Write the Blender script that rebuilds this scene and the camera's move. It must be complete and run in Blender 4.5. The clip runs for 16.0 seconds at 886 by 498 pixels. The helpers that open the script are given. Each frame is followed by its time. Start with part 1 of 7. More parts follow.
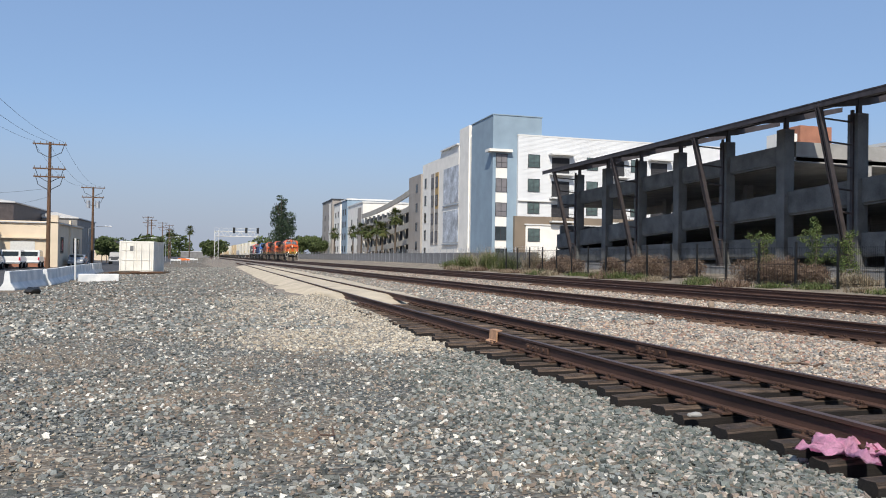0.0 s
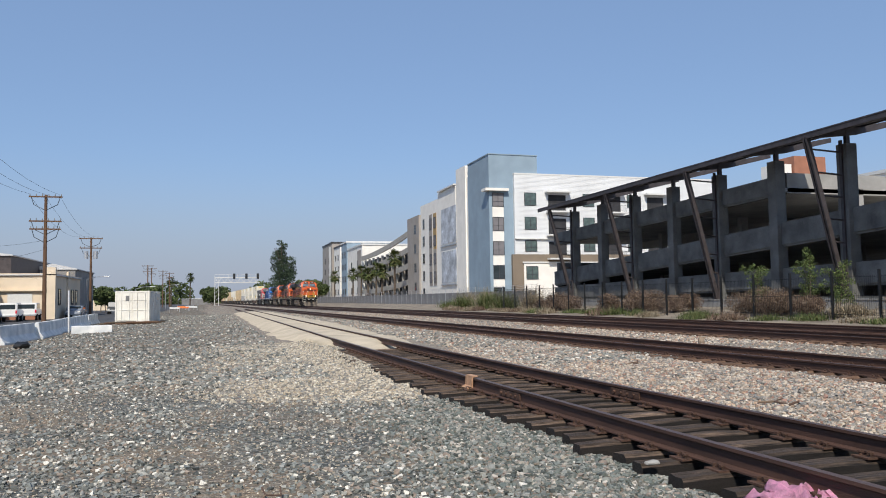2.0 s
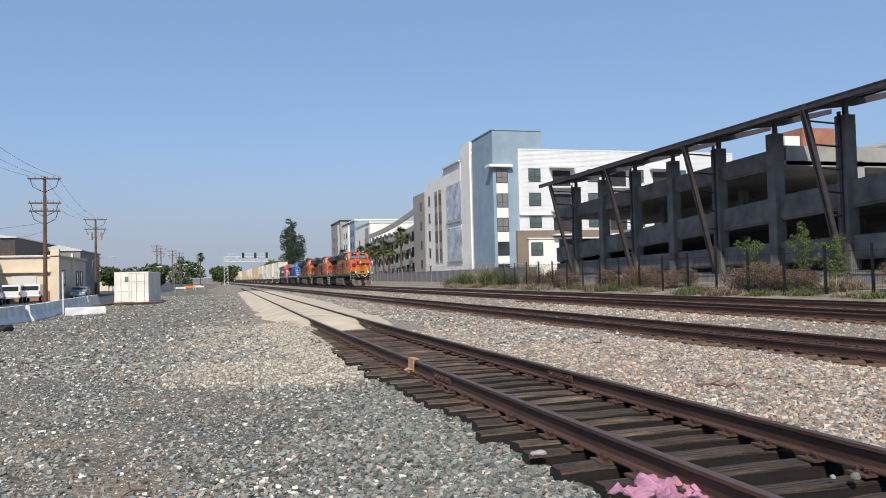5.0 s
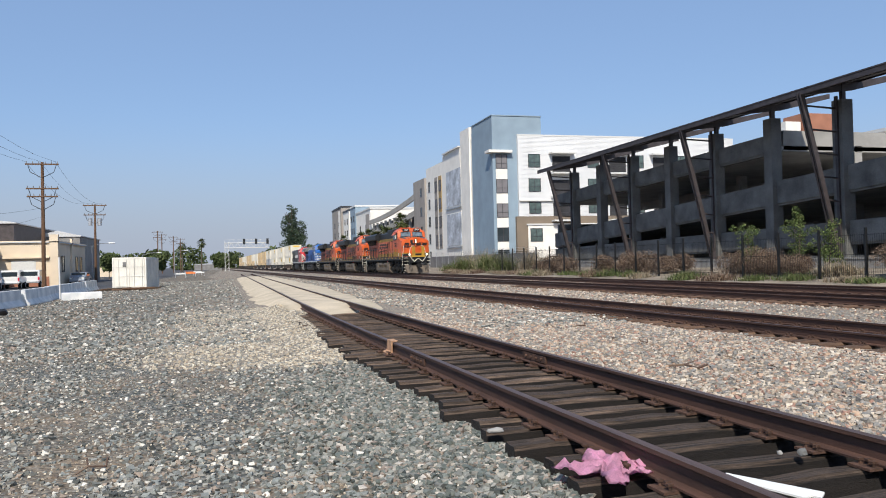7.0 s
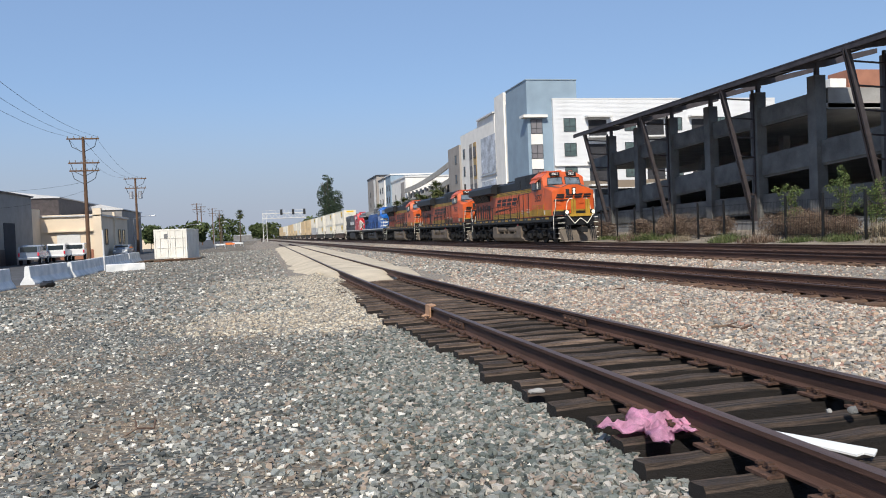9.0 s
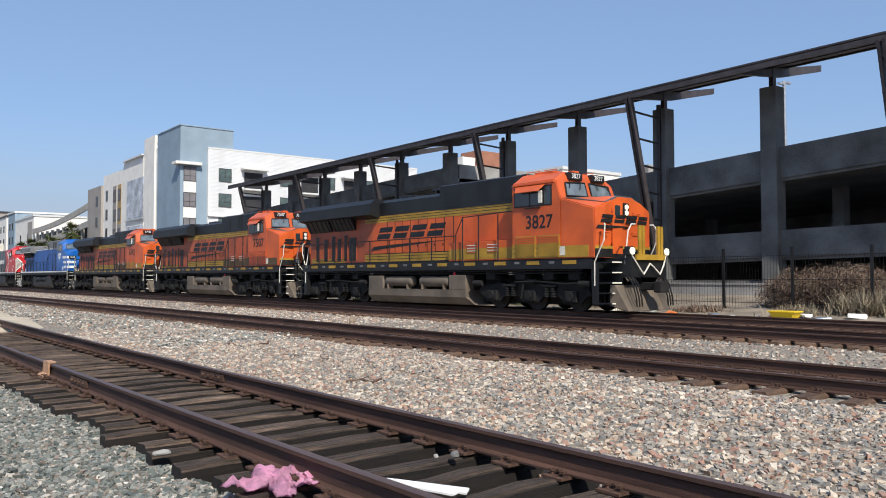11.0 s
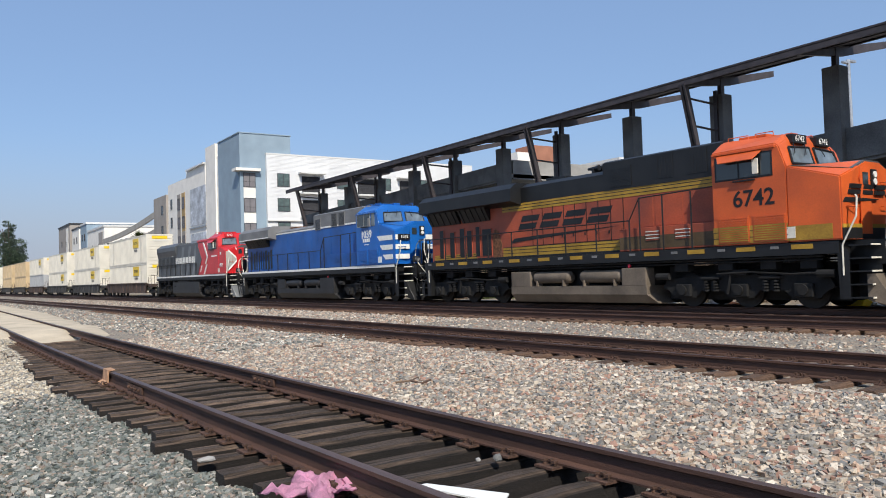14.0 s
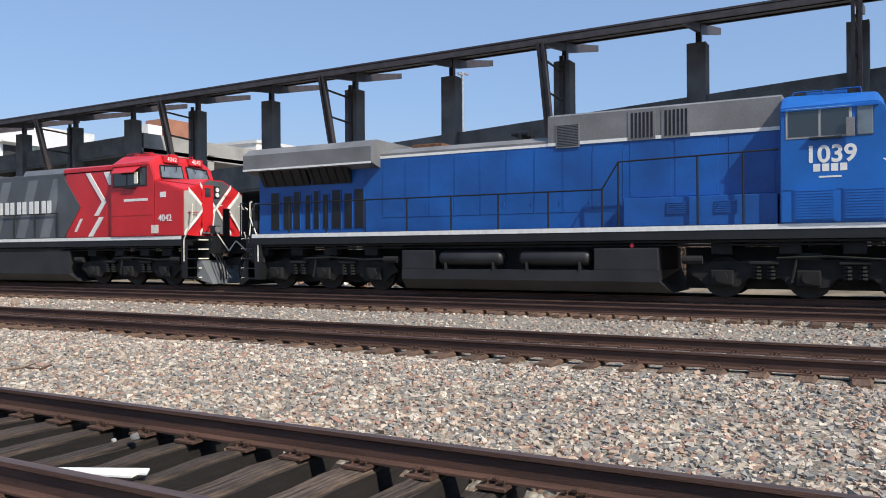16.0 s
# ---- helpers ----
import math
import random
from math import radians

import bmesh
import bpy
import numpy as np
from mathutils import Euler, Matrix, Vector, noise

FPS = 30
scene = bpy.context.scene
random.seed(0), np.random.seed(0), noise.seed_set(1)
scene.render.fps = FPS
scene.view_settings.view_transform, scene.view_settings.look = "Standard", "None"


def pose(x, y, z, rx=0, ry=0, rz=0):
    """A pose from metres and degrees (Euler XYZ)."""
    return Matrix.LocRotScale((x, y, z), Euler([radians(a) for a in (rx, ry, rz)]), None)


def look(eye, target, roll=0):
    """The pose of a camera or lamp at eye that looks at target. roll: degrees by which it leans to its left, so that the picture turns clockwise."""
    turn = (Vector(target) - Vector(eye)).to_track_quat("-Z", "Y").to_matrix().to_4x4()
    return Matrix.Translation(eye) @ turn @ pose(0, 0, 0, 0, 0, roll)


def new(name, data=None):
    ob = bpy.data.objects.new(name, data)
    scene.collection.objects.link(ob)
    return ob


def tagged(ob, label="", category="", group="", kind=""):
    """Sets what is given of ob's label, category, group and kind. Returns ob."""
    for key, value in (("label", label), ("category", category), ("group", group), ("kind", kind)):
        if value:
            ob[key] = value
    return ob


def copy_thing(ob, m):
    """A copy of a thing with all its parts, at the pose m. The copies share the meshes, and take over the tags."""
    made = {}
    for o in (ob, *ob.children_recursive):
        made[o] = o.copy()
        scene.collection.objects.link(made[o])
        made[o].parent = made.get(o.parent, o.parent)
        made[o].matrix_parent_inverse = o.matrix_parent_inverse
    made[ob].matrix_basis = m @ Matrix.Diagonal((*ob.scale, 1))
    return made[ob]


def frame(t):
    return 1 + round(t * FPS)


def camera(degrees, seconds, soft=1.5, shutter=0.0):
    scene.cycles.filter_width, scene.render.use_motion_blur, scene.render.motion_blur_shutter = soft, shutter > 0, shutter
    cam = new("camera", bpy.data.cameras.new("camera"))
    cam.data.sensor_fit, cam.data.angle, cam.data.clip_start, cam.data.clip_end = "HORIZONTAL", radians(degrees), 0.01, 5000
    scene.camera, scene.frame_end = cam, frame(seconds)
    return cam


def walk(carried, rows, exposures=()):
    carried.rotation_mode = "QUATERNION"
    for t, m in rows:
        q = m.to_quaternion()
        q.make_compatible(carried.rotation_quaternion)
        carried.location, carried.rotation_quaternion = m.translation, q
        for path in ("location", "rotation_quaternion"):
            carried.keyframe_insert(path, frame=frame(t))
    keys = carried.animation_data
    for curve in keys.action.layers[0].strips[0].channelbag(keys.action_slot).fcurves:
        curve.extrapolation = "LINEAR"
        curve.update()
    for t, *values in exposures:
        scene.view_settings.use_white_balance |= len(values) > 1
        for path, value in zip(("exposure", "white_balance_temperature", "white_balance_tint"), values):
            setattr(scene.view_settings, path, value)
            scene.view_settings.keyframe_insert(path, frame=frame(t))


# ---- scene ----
cam = camera(59.24, 16.0, soft=1.0)
walk(cam, [
    (0.0, pose(0.000, -0.000, 1.403, 90.68, -0.86, -16.43)),
    (0.5, pose(0.017, 0.023, 1.400, 90.26, -0.85, -17.17)),
    (1.0, pose(0.013, 0.013, 1.402, 89.94, -0.73, -17.61)),
    (1.5, pose(0.065, 0.038, 1.404, 90.15, 0.75, -16.75)),
    (2.0, pose(0.466, -0.077, 1.498, 93.60, 0.80, -16.26)),
    (2.5, pose(0.908, -0.011, 1.477, 94.85, 0.80, -19.75)),
    (3.0, pose(1.181, -0.031, 1.496, 94.57, 2.39, -17.93)),
    (3.5, pose(1.437, -0.104, 1.507, 93.75, 0.97, -14.74)),
    (6.0, pose(1.789, -0.134, 1.573, 91.61, 1.71, -15.75)),
    (6.5, pose(1.991, -0.170, 1.552, 92.17, -0.04, -16.47)),
    (7.0, pose(1.961, -0.232, 1.482, 90.90, 1.38, -15.25)),
    (7.5, pose(1.920, -0.255, 1.450, 88.95, 2.22, -14.22)),
    (8.0, pose(1.945, -0.164, 1.428, 88.20, 2.38, -11.70)),
    (10.5, pose(1.960, -0.290, 1.444, 91.87, 1.29, -26.42)),
    (11.0, pose(2.016, -0.339, 1.454, 92.03, 0.06, -37.73)),
    (11.5, pose(1.974, -0.327, 1.451, 92.19, 0.91, -37.16)),
    (12.0, pose(2.002, -0.257, 1.451, 92.21, 1.81, -32.79)),
    (12.5, pose(2.067, -0.314, 1.449, 91.95, 2.47, -33.61)),
    (13.0, pose(2.166, -0.374, 1.469, 91.97, 2.83, -33.25)),
    (13.5, pose(2.214, -0.381, 1.474, 91.84, 2.71, -32.76)),
    (14.0, pose(2.224, -0.354, 1.477, 91.90, 1.77, -33.37)),
    (14.5, pose(2.384, -0.415, 1.469, 91.31, -0.03, -35.23)),
    (15.0, pose(2.436, -0.489, 1.478, 90.00, 0.40, -39.93)),
    (15.5, pose(2.402, -0.504, 1.461, 90.05, 0.21, -47.96)),
    (16.0, pose(1.895, -0.549, 1.467, 90.14, 0.34, -59.89)),
], exposures=[(0, -.04), (1.5, -.06), (2.5, -.2), (3.0, -.12), (3.5, -.1), (6.0, -.02), (8.0, 0), (10.5, -.06), (11.5, .16), (12.0, .06), (13.0, .02), (14.0, 0), (15.0, .04), (16.0, .12)])

# ---- world and sun ----
SUN_DIR = Vector((0.24, 0.67, -0.70)).normalized()
world = bpy.data.worlds.new("world")
scene.world = world
world.use_nodes = True
wn = world.node_tree.nodes
sky = wn.new("ShaderNodeTexSky")
sky.sky_type = "NISHITA"
sky.sun_disc = False
sky.sun_elevation = math.asin(-SUN_DIR.z)
sky.sun_rotation = math.atan2(-SUN_DIR.x, -SUN_DIR.y)
sky.air_density, sky.dust_density, sky.ozone_density = 1.0, 1.0, 4.0
wn["Background"].inputs[1].default_value = 0.132
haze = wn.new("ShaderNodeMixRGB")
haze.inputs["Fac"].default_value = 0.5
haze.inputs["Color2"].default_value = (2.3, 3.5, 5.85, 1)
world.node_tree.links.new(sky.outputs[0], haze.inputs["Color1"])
# greyer air low over the horizon
gen = wn.new("ShaderNodeTexCoord")
up = wn.new("ShaderNodeSeparateXYZ")
low = wn.new("ShaderNodeMapRange")
low.interpolation_type = "SMOOTHSTEP"
low.inputs["From Min"].default_value, low.inputs["From Max"].default_value = 0.0, 0.19
low.inputs["To Min"].default_value, low.inputs["To Max"].default_value = 0.82, 0.0
smog = wn.new("ShaderNodeMixRGB")
smog.inputs["Color2"].default_value = (3.05, 3.35, 4.1, 1)
world.node_tree.links.new(gen.outputs["Generated"], up.inputs[0])
world.node_tree.links.new(up.outputs["Z"], low.inputs["Value"])
world.node_tree.links.new(low.outputs["Result"], smog.inputs["Fac"])
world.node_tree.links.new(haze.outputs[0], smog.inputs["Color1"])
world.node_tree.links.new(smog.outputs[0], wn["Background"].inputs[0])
sun_data = bpy.data.lights.new("sun", "SUN")
sun_data.energy, sun_data.angle, sun_data.color = 5.0, radians(0.6), (1.0, 0.93, 0.82)
sun = new("sun", sun_data)
sun.matrix_basis = look(Vector((0, 0, 60)), Vector((0, 0, 60)) + SUN_DIR)
scene.view_settings.exposure = 0.0


# ---- materials ----
def mat(name, color, rough=0.6, metal=0.0, var=0.15, scale=6.0, fine=60.0, bump=0.15, tint=None, spread=0.0, stretch=None, spec=0.5):
    """Principled surface with stains at a coarse scale, grain at a fine one and slight relief."""
    m = bpy.data.materials.new(name)
    m.use_nodes = True
    nt = m.node_tree
    nd, ln = nt.nodes, nt.links
    p = nd["Principled BSDF"]
    p.inputs["Roughness"].default_value = rough
    p.inputs["Metallic"].default_value = metal
    p.inputs["Specular IOR Level"].default_value = spec
    tc = nd.new("ShaderNodeTexCoord")
    vec = tc.outputs["Object"]
    if stretch:
        mp = nd.new("ShaderNodeMapping")
        mp.inputs["Scale"].default_value = stretch
        ln.new(vec, mp.inputs["Vector"])
        vec = mp.outputs["Vector"]
    big = nd.new("ShaderNodeTexNoise")
    big.inputs["Scale"].default_value, big.inputs["Detail"].default_value = scale, 5.0
    small = nd.new("ShaderNodeTexNoise")
    small.inputs["Scale"].default_value, small.inputs["Detail"].default_value = fine, 3.0
    ln.new(vec, big.inputs["Vector"])
    ln.new(vec, small.inputs["Vector"])
    ramp = nd.new("ShaderNodeValToRGB")
    ramp.color_ramp.elements[0].position, ramp.color_ramp.elements[1].position = 0.3, 0.7
    t = tint or tuple(c * (1 - 1.6 * var) for c in color)
    ramp.color_ramp.elements[0].color = (*t, 1)
    ramp.color_ramp.elements[1].color = (*[min(1, c * (1 + 0.6 * var)) for c in color], 1)
    ln.new(big.outputs["Fac"], ramp.inputs["Fac"])
    mul = nd.new("ShaderNodeMixRGB")
    mul.blend_type = "MULTIPLY"
    mul.inputs["Fac"].default_value = min(1, var * 2)
    ln.new(ramp.outputs["Color"], mul.inputs["Color1"])
    ln.new(small.outputs["Fac"], mul.inputs["Color2"])
    gain = nd.new("ShaderNodeMixRGB")
    gain.blend_type = "MULTIPLY"
    gain.inputs["Fac"].default_value = 1.0
    k = 1 + var * 0.9
    gain.inputs["Color2"].default_value = (k, k, k, 1)
    ln.new(mul.outputs["Color"], gain.inputs["Color1"])
    out = gain.outputs["Color"]
    if spread:
        geo = nd.new("ShaderNodeObjectInfo")
        mr = nd.new("ShaderNodeMapRange")
        mr.inputs["To Min"].default_value, mr.inputs["To Max"].default_value = 1 - spread, 1 + spread
        ln.new(geo.outputs["Random"], mr.inputs["Value"])
        vm = nd.new("ShaderNodeMixRGB")
        vm.blend_type = "MULTIPLY"
        vm.inputs["Fac"].default_value = 1.0
        ln.new(out, vm.inputs["Color1"])
        ln.new(mr.outputs["Result"], vm.inputs["Color2"])
        out = vm.outputs["Color"]
    ln.new(out, p.inputs["Base Color"])
    if bump:
        b = nd.new("ShaderNodeBump")
        b.inputs["Strength"].default_value, b.inputs["Distance"].default_value = bump, 0.02
        ln.new(small.outputs["Fac"], b.inputs["Height"])
        ln.new(b.outputs["Normal"], p.inputs["Normal"])
    return m


def island_mat(name, colors, rough=0.9, bump=0.3):
    """Surface of loose pieces, each piece with a colour of its own."""
    m = bpy.data.materials.new(name)
    m.use_nodes = True
    nd, ln = m.node_tree.nodes, m.node_tree.links
    p = nd["Principled BSDF"]
    p.inputs["Roughness"].default_value = rough
    p.inputs["Specular IOR Level"].default_value = 0.3
    geo = nd.new("ShaderNodeNewGeometry")
    ramp = nd.new("ShaderNodeValToRGB")
    ramp.color_ramp.interpolation = "CONSTANT"
    e = ramp.color_ramp.elements
    while len(e) < len(colors):
        e.new(0.5)
    for i, c in enumerate(colors):
        e[i].position = i / len(colors)
        e[i].color = (*c, 1)
    ln.new(geo.outputs["Random Per Island"], ramp.inputs["Fac"])
    no = nd.new("ShaderNodeTexNoise")
    no.inputs["Scale"].default_value = 90.0
    tc = nd.new("ShaderNodeTexCoord")
    ln.new(tc.outputs["Object"], no.inputs["Vector"])
    mr = nd.new("ShaderNodeMapRange")
    mr.inputs["To Min"].default_value, mr.inputs["To Max"].default_value = 0.6, 1.4
    ln.new(no.outputs["Fac"], mr.inputs["Value"])
    mx = nd.new("ShaderNodeMixRGB")
    mx.blend_type, mx.inputs["Fac"].default_value = "MULTIPLY", 1.0
    ln.new(ramp.outputs["Color"], mx.inputs["Color1"])
    ln.new(mr.outputs["Result"], mx.inputs["Color2"])
    ln.new(mx.outputs["Color"], p.inputs["Base Color"])
    return m


def gravel_mat(name, stones, dirt, scale=24.0, patch=0.35, amount=0.5):
    """Crushed stone: cells of several stone colours over patches of fine dirt."""
    m = bpy.data.materials.new(name)
    m.use_nodes = True
    nd, ln = m.node_tree.nodes, m.node_tree.links
    p = nd["Principled BSDF"]
    p.inputs["Roughness"].default_value = 0.95
    p.inputs["Specular IOR Level"].default_value = 0.2
    tc = nd.new("ShaderNodeTexCoord")
    cells = nd.new("ShaderNodeTexVoronoi")
    cells.inputs["Scale"].default_value = scale
    ln.new(tc.outputs["Object"], cells.inputs["Vector"])
    sep = nd.new("ShaderNodeSeparateColor")
    ln.new(cells.outputs["Color"], sep.inputs["Color"])
    ramp = nd.new("ShaderNodeValToRGB")
    ramp.color_ramp.interpolation = "CONSTANT"
    e = ramp.color_ramp.elements
    while len(e) < len(stones):
        e.new(0.5)
    for i, c in enumerate(stones):
        e[i].position = i / len(stones)
        e[i].color = (*c, 1)
    ln.new(sep.outputs[0], ramp.inputs["Fac"])
    # cells darken towards their rims: shade between stones put into the colour
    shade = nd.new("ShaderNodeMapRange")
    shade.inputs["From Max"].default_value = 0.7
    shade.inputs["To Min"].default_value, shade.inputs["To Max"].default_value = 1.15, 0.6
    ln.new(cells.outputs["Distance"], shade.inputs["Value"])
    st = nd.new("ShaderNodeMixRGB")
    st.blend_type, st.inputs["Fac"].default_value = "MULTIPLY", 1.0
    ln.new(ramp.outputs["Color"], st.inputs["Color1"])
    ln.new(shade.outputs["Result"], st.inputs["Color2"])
    big = nd.new("ShaderNodeTexNoise")
    big.inputs["Scale"].default_value, big.inputs["Detail"].default_value = patch, 6.0
    ln.new(tc.outputs["Object"], big.inputs["Vector"])
    fac = nd.new("ShaderNodeMapRange")
    fac.inputs["From Min"].default_value, fac.inputs["From Max"].default_value = 0.42, 0.68
    fac.inputs["To Max"].default_value = amount
    ln.new(big.outputs["Fac"], fac.inputs["Value"])
    mx = nd.new("ShaderNodeMixRGB")
    ln.new(fac.outputs["Result"], mx.inputs["Fac"])
    ln.new(st.outputs["Color"], mx.inputs["Color1"])
    fine = nd.new("ShaderNodeTexNoise")
    fine.inputs["Scale"].default_value, fine.inputs["Detail"].default_value = 45.0, 6.0
    ln.new(tc.outputs["Object"], fine.inputs["Vector"])
    dr = nd.new("ShaderNodeValToRGB")
    dr.color_ramp.elements[0].position, dr.color_ramp.elements[1].position = 0.35, 0.65
    dr.color_ramp.elements[0].color = (*[c * 0.6 for c in dirt], 1)
    dr.color_ramp.elements[1].color = (*[min(1, c * 1.3) for c in dirt], 1)
    ln.new(fine.outputs["Fac"], dr.inputs["Fac"])
    ln.new(dr.outputs["Color"], mx.inputs["Color2"])
    ln.new(mx.outputs["Color"], p.inputs["Base Color"])
    b = nd.new("ShaderNodeBump")
    b.inputs["Strength"].default_value, b.inputs["Distance"].default_value = 0.7, 0.03
    b.invert = True
    ln.new(cells.outputs["Distance"], b.inputs["Height"])
    ln.new(b.outputs["Normal"], p.inputs["Normal"])
    return m


def glow(name, color, power):
    m = bpy.data.materials.new(name)
    m.use_nodes = True
    p = m.node_tree.nodes["Principled BSDF"]
    p.inputs["Base Color"].default_value = (*color, 1)
    p.inputs["Emission Color"].default_value = (*color, 1)
    p.inputs["Emission Strength"].default_value = power
    return m


# yard gravel coloured darker than its loose stones, for shade among them
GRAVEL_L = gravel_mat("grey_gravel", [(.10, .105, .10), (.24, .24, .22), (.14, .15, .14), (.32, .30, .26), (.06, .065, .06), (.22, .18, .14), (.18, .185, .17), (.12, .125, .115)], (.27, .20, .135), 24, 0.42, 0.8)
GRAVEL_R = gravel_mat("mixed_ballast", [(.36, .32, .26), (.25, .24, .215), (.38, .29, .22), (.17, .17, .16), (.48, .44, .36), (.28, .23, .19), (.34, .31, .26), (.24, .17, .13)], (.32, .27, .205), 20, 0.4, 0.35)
SAND = mat("pale_sand", (.56, .475, .35), 0.95, var=0.16, scale=0.9, fine=35, bump=0.4)
ASPHALT = mat("worn_asphalt", (.075, .075, .078), 0.9, var=0.25, scale=0.4, fine=40, bump=0.3)
EARTH = mat("dry_earth", (.30, .25, .19), 0.95, var=0.35, scale=0.7, fine=14, bump=0.6)
RAIL = mat("rusty_rail", (.098, .049, .034), 0.75, 0.05, var=0.3, scale=3, fine=50, bump=0.25, stretch=(4, .3, 4))
RAIL_TOP = mat("rail_running_face", (.105, .068, .055), 0.5, 0.15, var=0.25, scale=4, fine=70, stretch=(6, .2, 6))
RUST = mat("orange_rust", (.22, .095, .045), 0.85, 0.0, var=0.4, scale=9, fine=60, bump=0.4)
PLATE = mat("rusty_plate", (.13, .068, .045), 0.8, 0.1, var=0.4, scale=12, fine=70, bump=0.4)
TIE_SIDE = mat("dark_tie_side", (.020, .0145, .0115), 0.9, var=0.4, scale=5, fine=40, bump=0.6, spread=0.3, stretch=(.6, 8, 8))
# crib gravel near black: the shade between the ties is in its colour
CRIB_SHADE = mat("shaded_crib_gravel", (.030, .025, .022), 0.95, var=0.4, scale=5, fine=50, bump=0.8)
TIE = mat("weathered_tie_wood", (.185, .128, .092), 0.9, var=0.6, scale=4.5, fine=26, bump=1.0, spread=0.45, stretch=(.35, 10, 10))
TIE_PALE = mat("rust_stained_tie", (.17, .10, .064), 0.9, var=0.4, scale=3.5, fine=30, bump=0.6, spread=0.3, stretch=(.5, 9, 9))
CONC = mat("dark_grey_concrete", (.188, .190, .184), 0.85, var=0.30, scale=0.7, fine=18, bump=0.2)
CONC_L = mat("bare_concrete", (.36, .35, .33), 0.85, var=0.2, scale=0.6, fine=20, bump=0.2)
STEEL_D = mat("dark_painted_steel", (.072, .060, .062), 0.55, 0.2, var=0.25, scale=2, fine=40)
WHITE = mat("white_stucco", (.82, .79, .73), 0.85, var=0.06, scale=0.5, fine=40, bump=0.12)
SIDING = mat("white_lap_siding", (.67, .68, .685), 0.7, var=0.05, scale=0.4, fine=30, bump=0.05)
BLUE = mat("blue_grey_stucco", (.26, .345, .42), 0.85, var=0.09, scale=0.35, fine=30, bump=0.12)
TAUPE = mat("taupe_stucco", (.34, .31, .28), 0.85, var=0.08, scale=0.4, fine=30, bump=0.12)
OCHRE = mat("ochre_panel", (.42, .29, .13), 0.8, var=0.1, scale=0.6, fine=30)
BROWN = mat("brown_stucco", (.22, .175, .13), 0.85, var=0.08, scale=0.4, fine=30)
BEIGE_C = mat("beige_concrete", (.40, .375, .335), 0.85, var=0.12, scale=0.5, fine=20)
# near-black colour that stands in for shade inside openings
DARK = mat("interior_shade", (.035, .035, .04), 0.9, var=0.2, scale=1, fine=20, bump=0)
GLASS = mat("window_glass", (.03, .04, .045), 0.06, 0.0, var=0.05, scale=0.3, fine=2, bump=0, spec=0.8)
GLASS_G = mat("greenish_window", (.10, .14, .13), 0.10, 0.0, var=0.3, scale=0.5, fine=2, bump=0, spec=0.8)
BLIND = mat("window_blind", (.20, .19, .20), 0.7, var=0.15, scale=0.8, fine=30, bump=0.1)
FRAME_D = mat("dark_window_frame", (.05, .05, .055), 0.5, 0.2, var=0.1)
METAL_L = mat("galvanized_steel", (.55, .56, .57), 0.4, 0.7, var=0.12)
ALUM = mat("white_enamel", (.66, .66, .64), 0.45, var=0.06)
ORANGE = mat("orange_enamel", (.66, .115, .022), 0.38, var=0.12, scale=0.9, fine=25, bump=0.04, tint=(.47, .085, .022))
ORANGE_D = mat("grimy_orange_enamel", (.44, .088, .03), 0.5, var=0.2, scale=0.8, fine=20, bump=0.05, tint=(.26, .062, .028))
ORANGE_G = mat("dusty_orange_enamel", (.40, .078, .032), 0.55, var=0.24, scale=0.8, fine=20, bump=0.05, tint=(.23, .055, .032))
YELLOW = mat("yellow_stripe", (.46, .27, .03), 0.5, var=0.24, scale=1.2, fine=30, bump=0.03)
BLACK = mat("black_enamel", (.012, .0125, .0135), 0.5, var=0.3, scale=1.2, fine=30, bump=0.05)
# black gear, coloured darker still for shade below the platform overhang
UNDER = mat("shaded_running_gear", (.0125, .012, .012), 0.85, 0.0, var=0.5, scale=2.5, fine=30, bump=0.3)
TANK = mat("dusty_fuel_tank", (.165, .132, .10), 0.7, var=0.25, scale=1.2, fine=24, bump=0.15)
TANK_B = mat("black_fuel_tank", (.024, .024, .026), 0.55, var=0.3, scale=1.2, fine=24, bump=0.1)
WHEEL = mat("wheel_steel", (.022, .021, .020), 0.65, 0.2, var=0.3)
BLUE_E = mat("blue_enamel", (.010, .125, .46), 0.3, var=0.14, scale=0.8, fine=25, bump=0.03, tint=(.009, .10, .36))
# hood blue: darker and rougher than the cab's
BLUE_H = mat("deep_blue_enamel", (.010, .098, .37), 0.4, var=0.2, scale=0.8, fine=25, bump=0.03, tint=(.009, .068, .26))
GREY_E = mat("grey_enamel", (.20, .20, .20), 0.55, var=0.2, scale=0.9, fine=25, bump=0.03)
RED_E = mat("red_enamel", (.58, .022, .028), 0.32, var=0.1, scale=0.8, fine=25, bump=0.03)
DKGREY_E = mat("charcoal_enamel", (.085, .092, .10), 0.42, var=0.15, scale=0.9, fine=25, bump=0.03)
MIDGREY_E = mat("mid_grey_enamel", (.17, .18, .19), 0.42, var=0.15, scale=0.9, fine=25, bump=0.03)
PALEGREY_E = mat("pale_grey_enamel", (.42, .41, .37), 0.42, var=0.12, scale=0.9, fine=25, bump=0.03)
YELLOW_D = mat("dusty_yellow_band", (.44, .25, .03), 0.55, var=0.3, scale=1.6, fine=30, bump=0.05)
GRIME = mat("sooty_yellow_band", (.115, .075, .035), 0.6, var=0.3, scale=1.6, fine=30, bump=0.05)
GLASS_S = mat("cab_glass", (.16, .20, .23), 0.08, 0.0, var=0.25, scale=1.5, fine=4, bump=0, spec=0.8)
CHALK = mat("white_marking", (.78, .78, .74), 0.5, var=0.08)
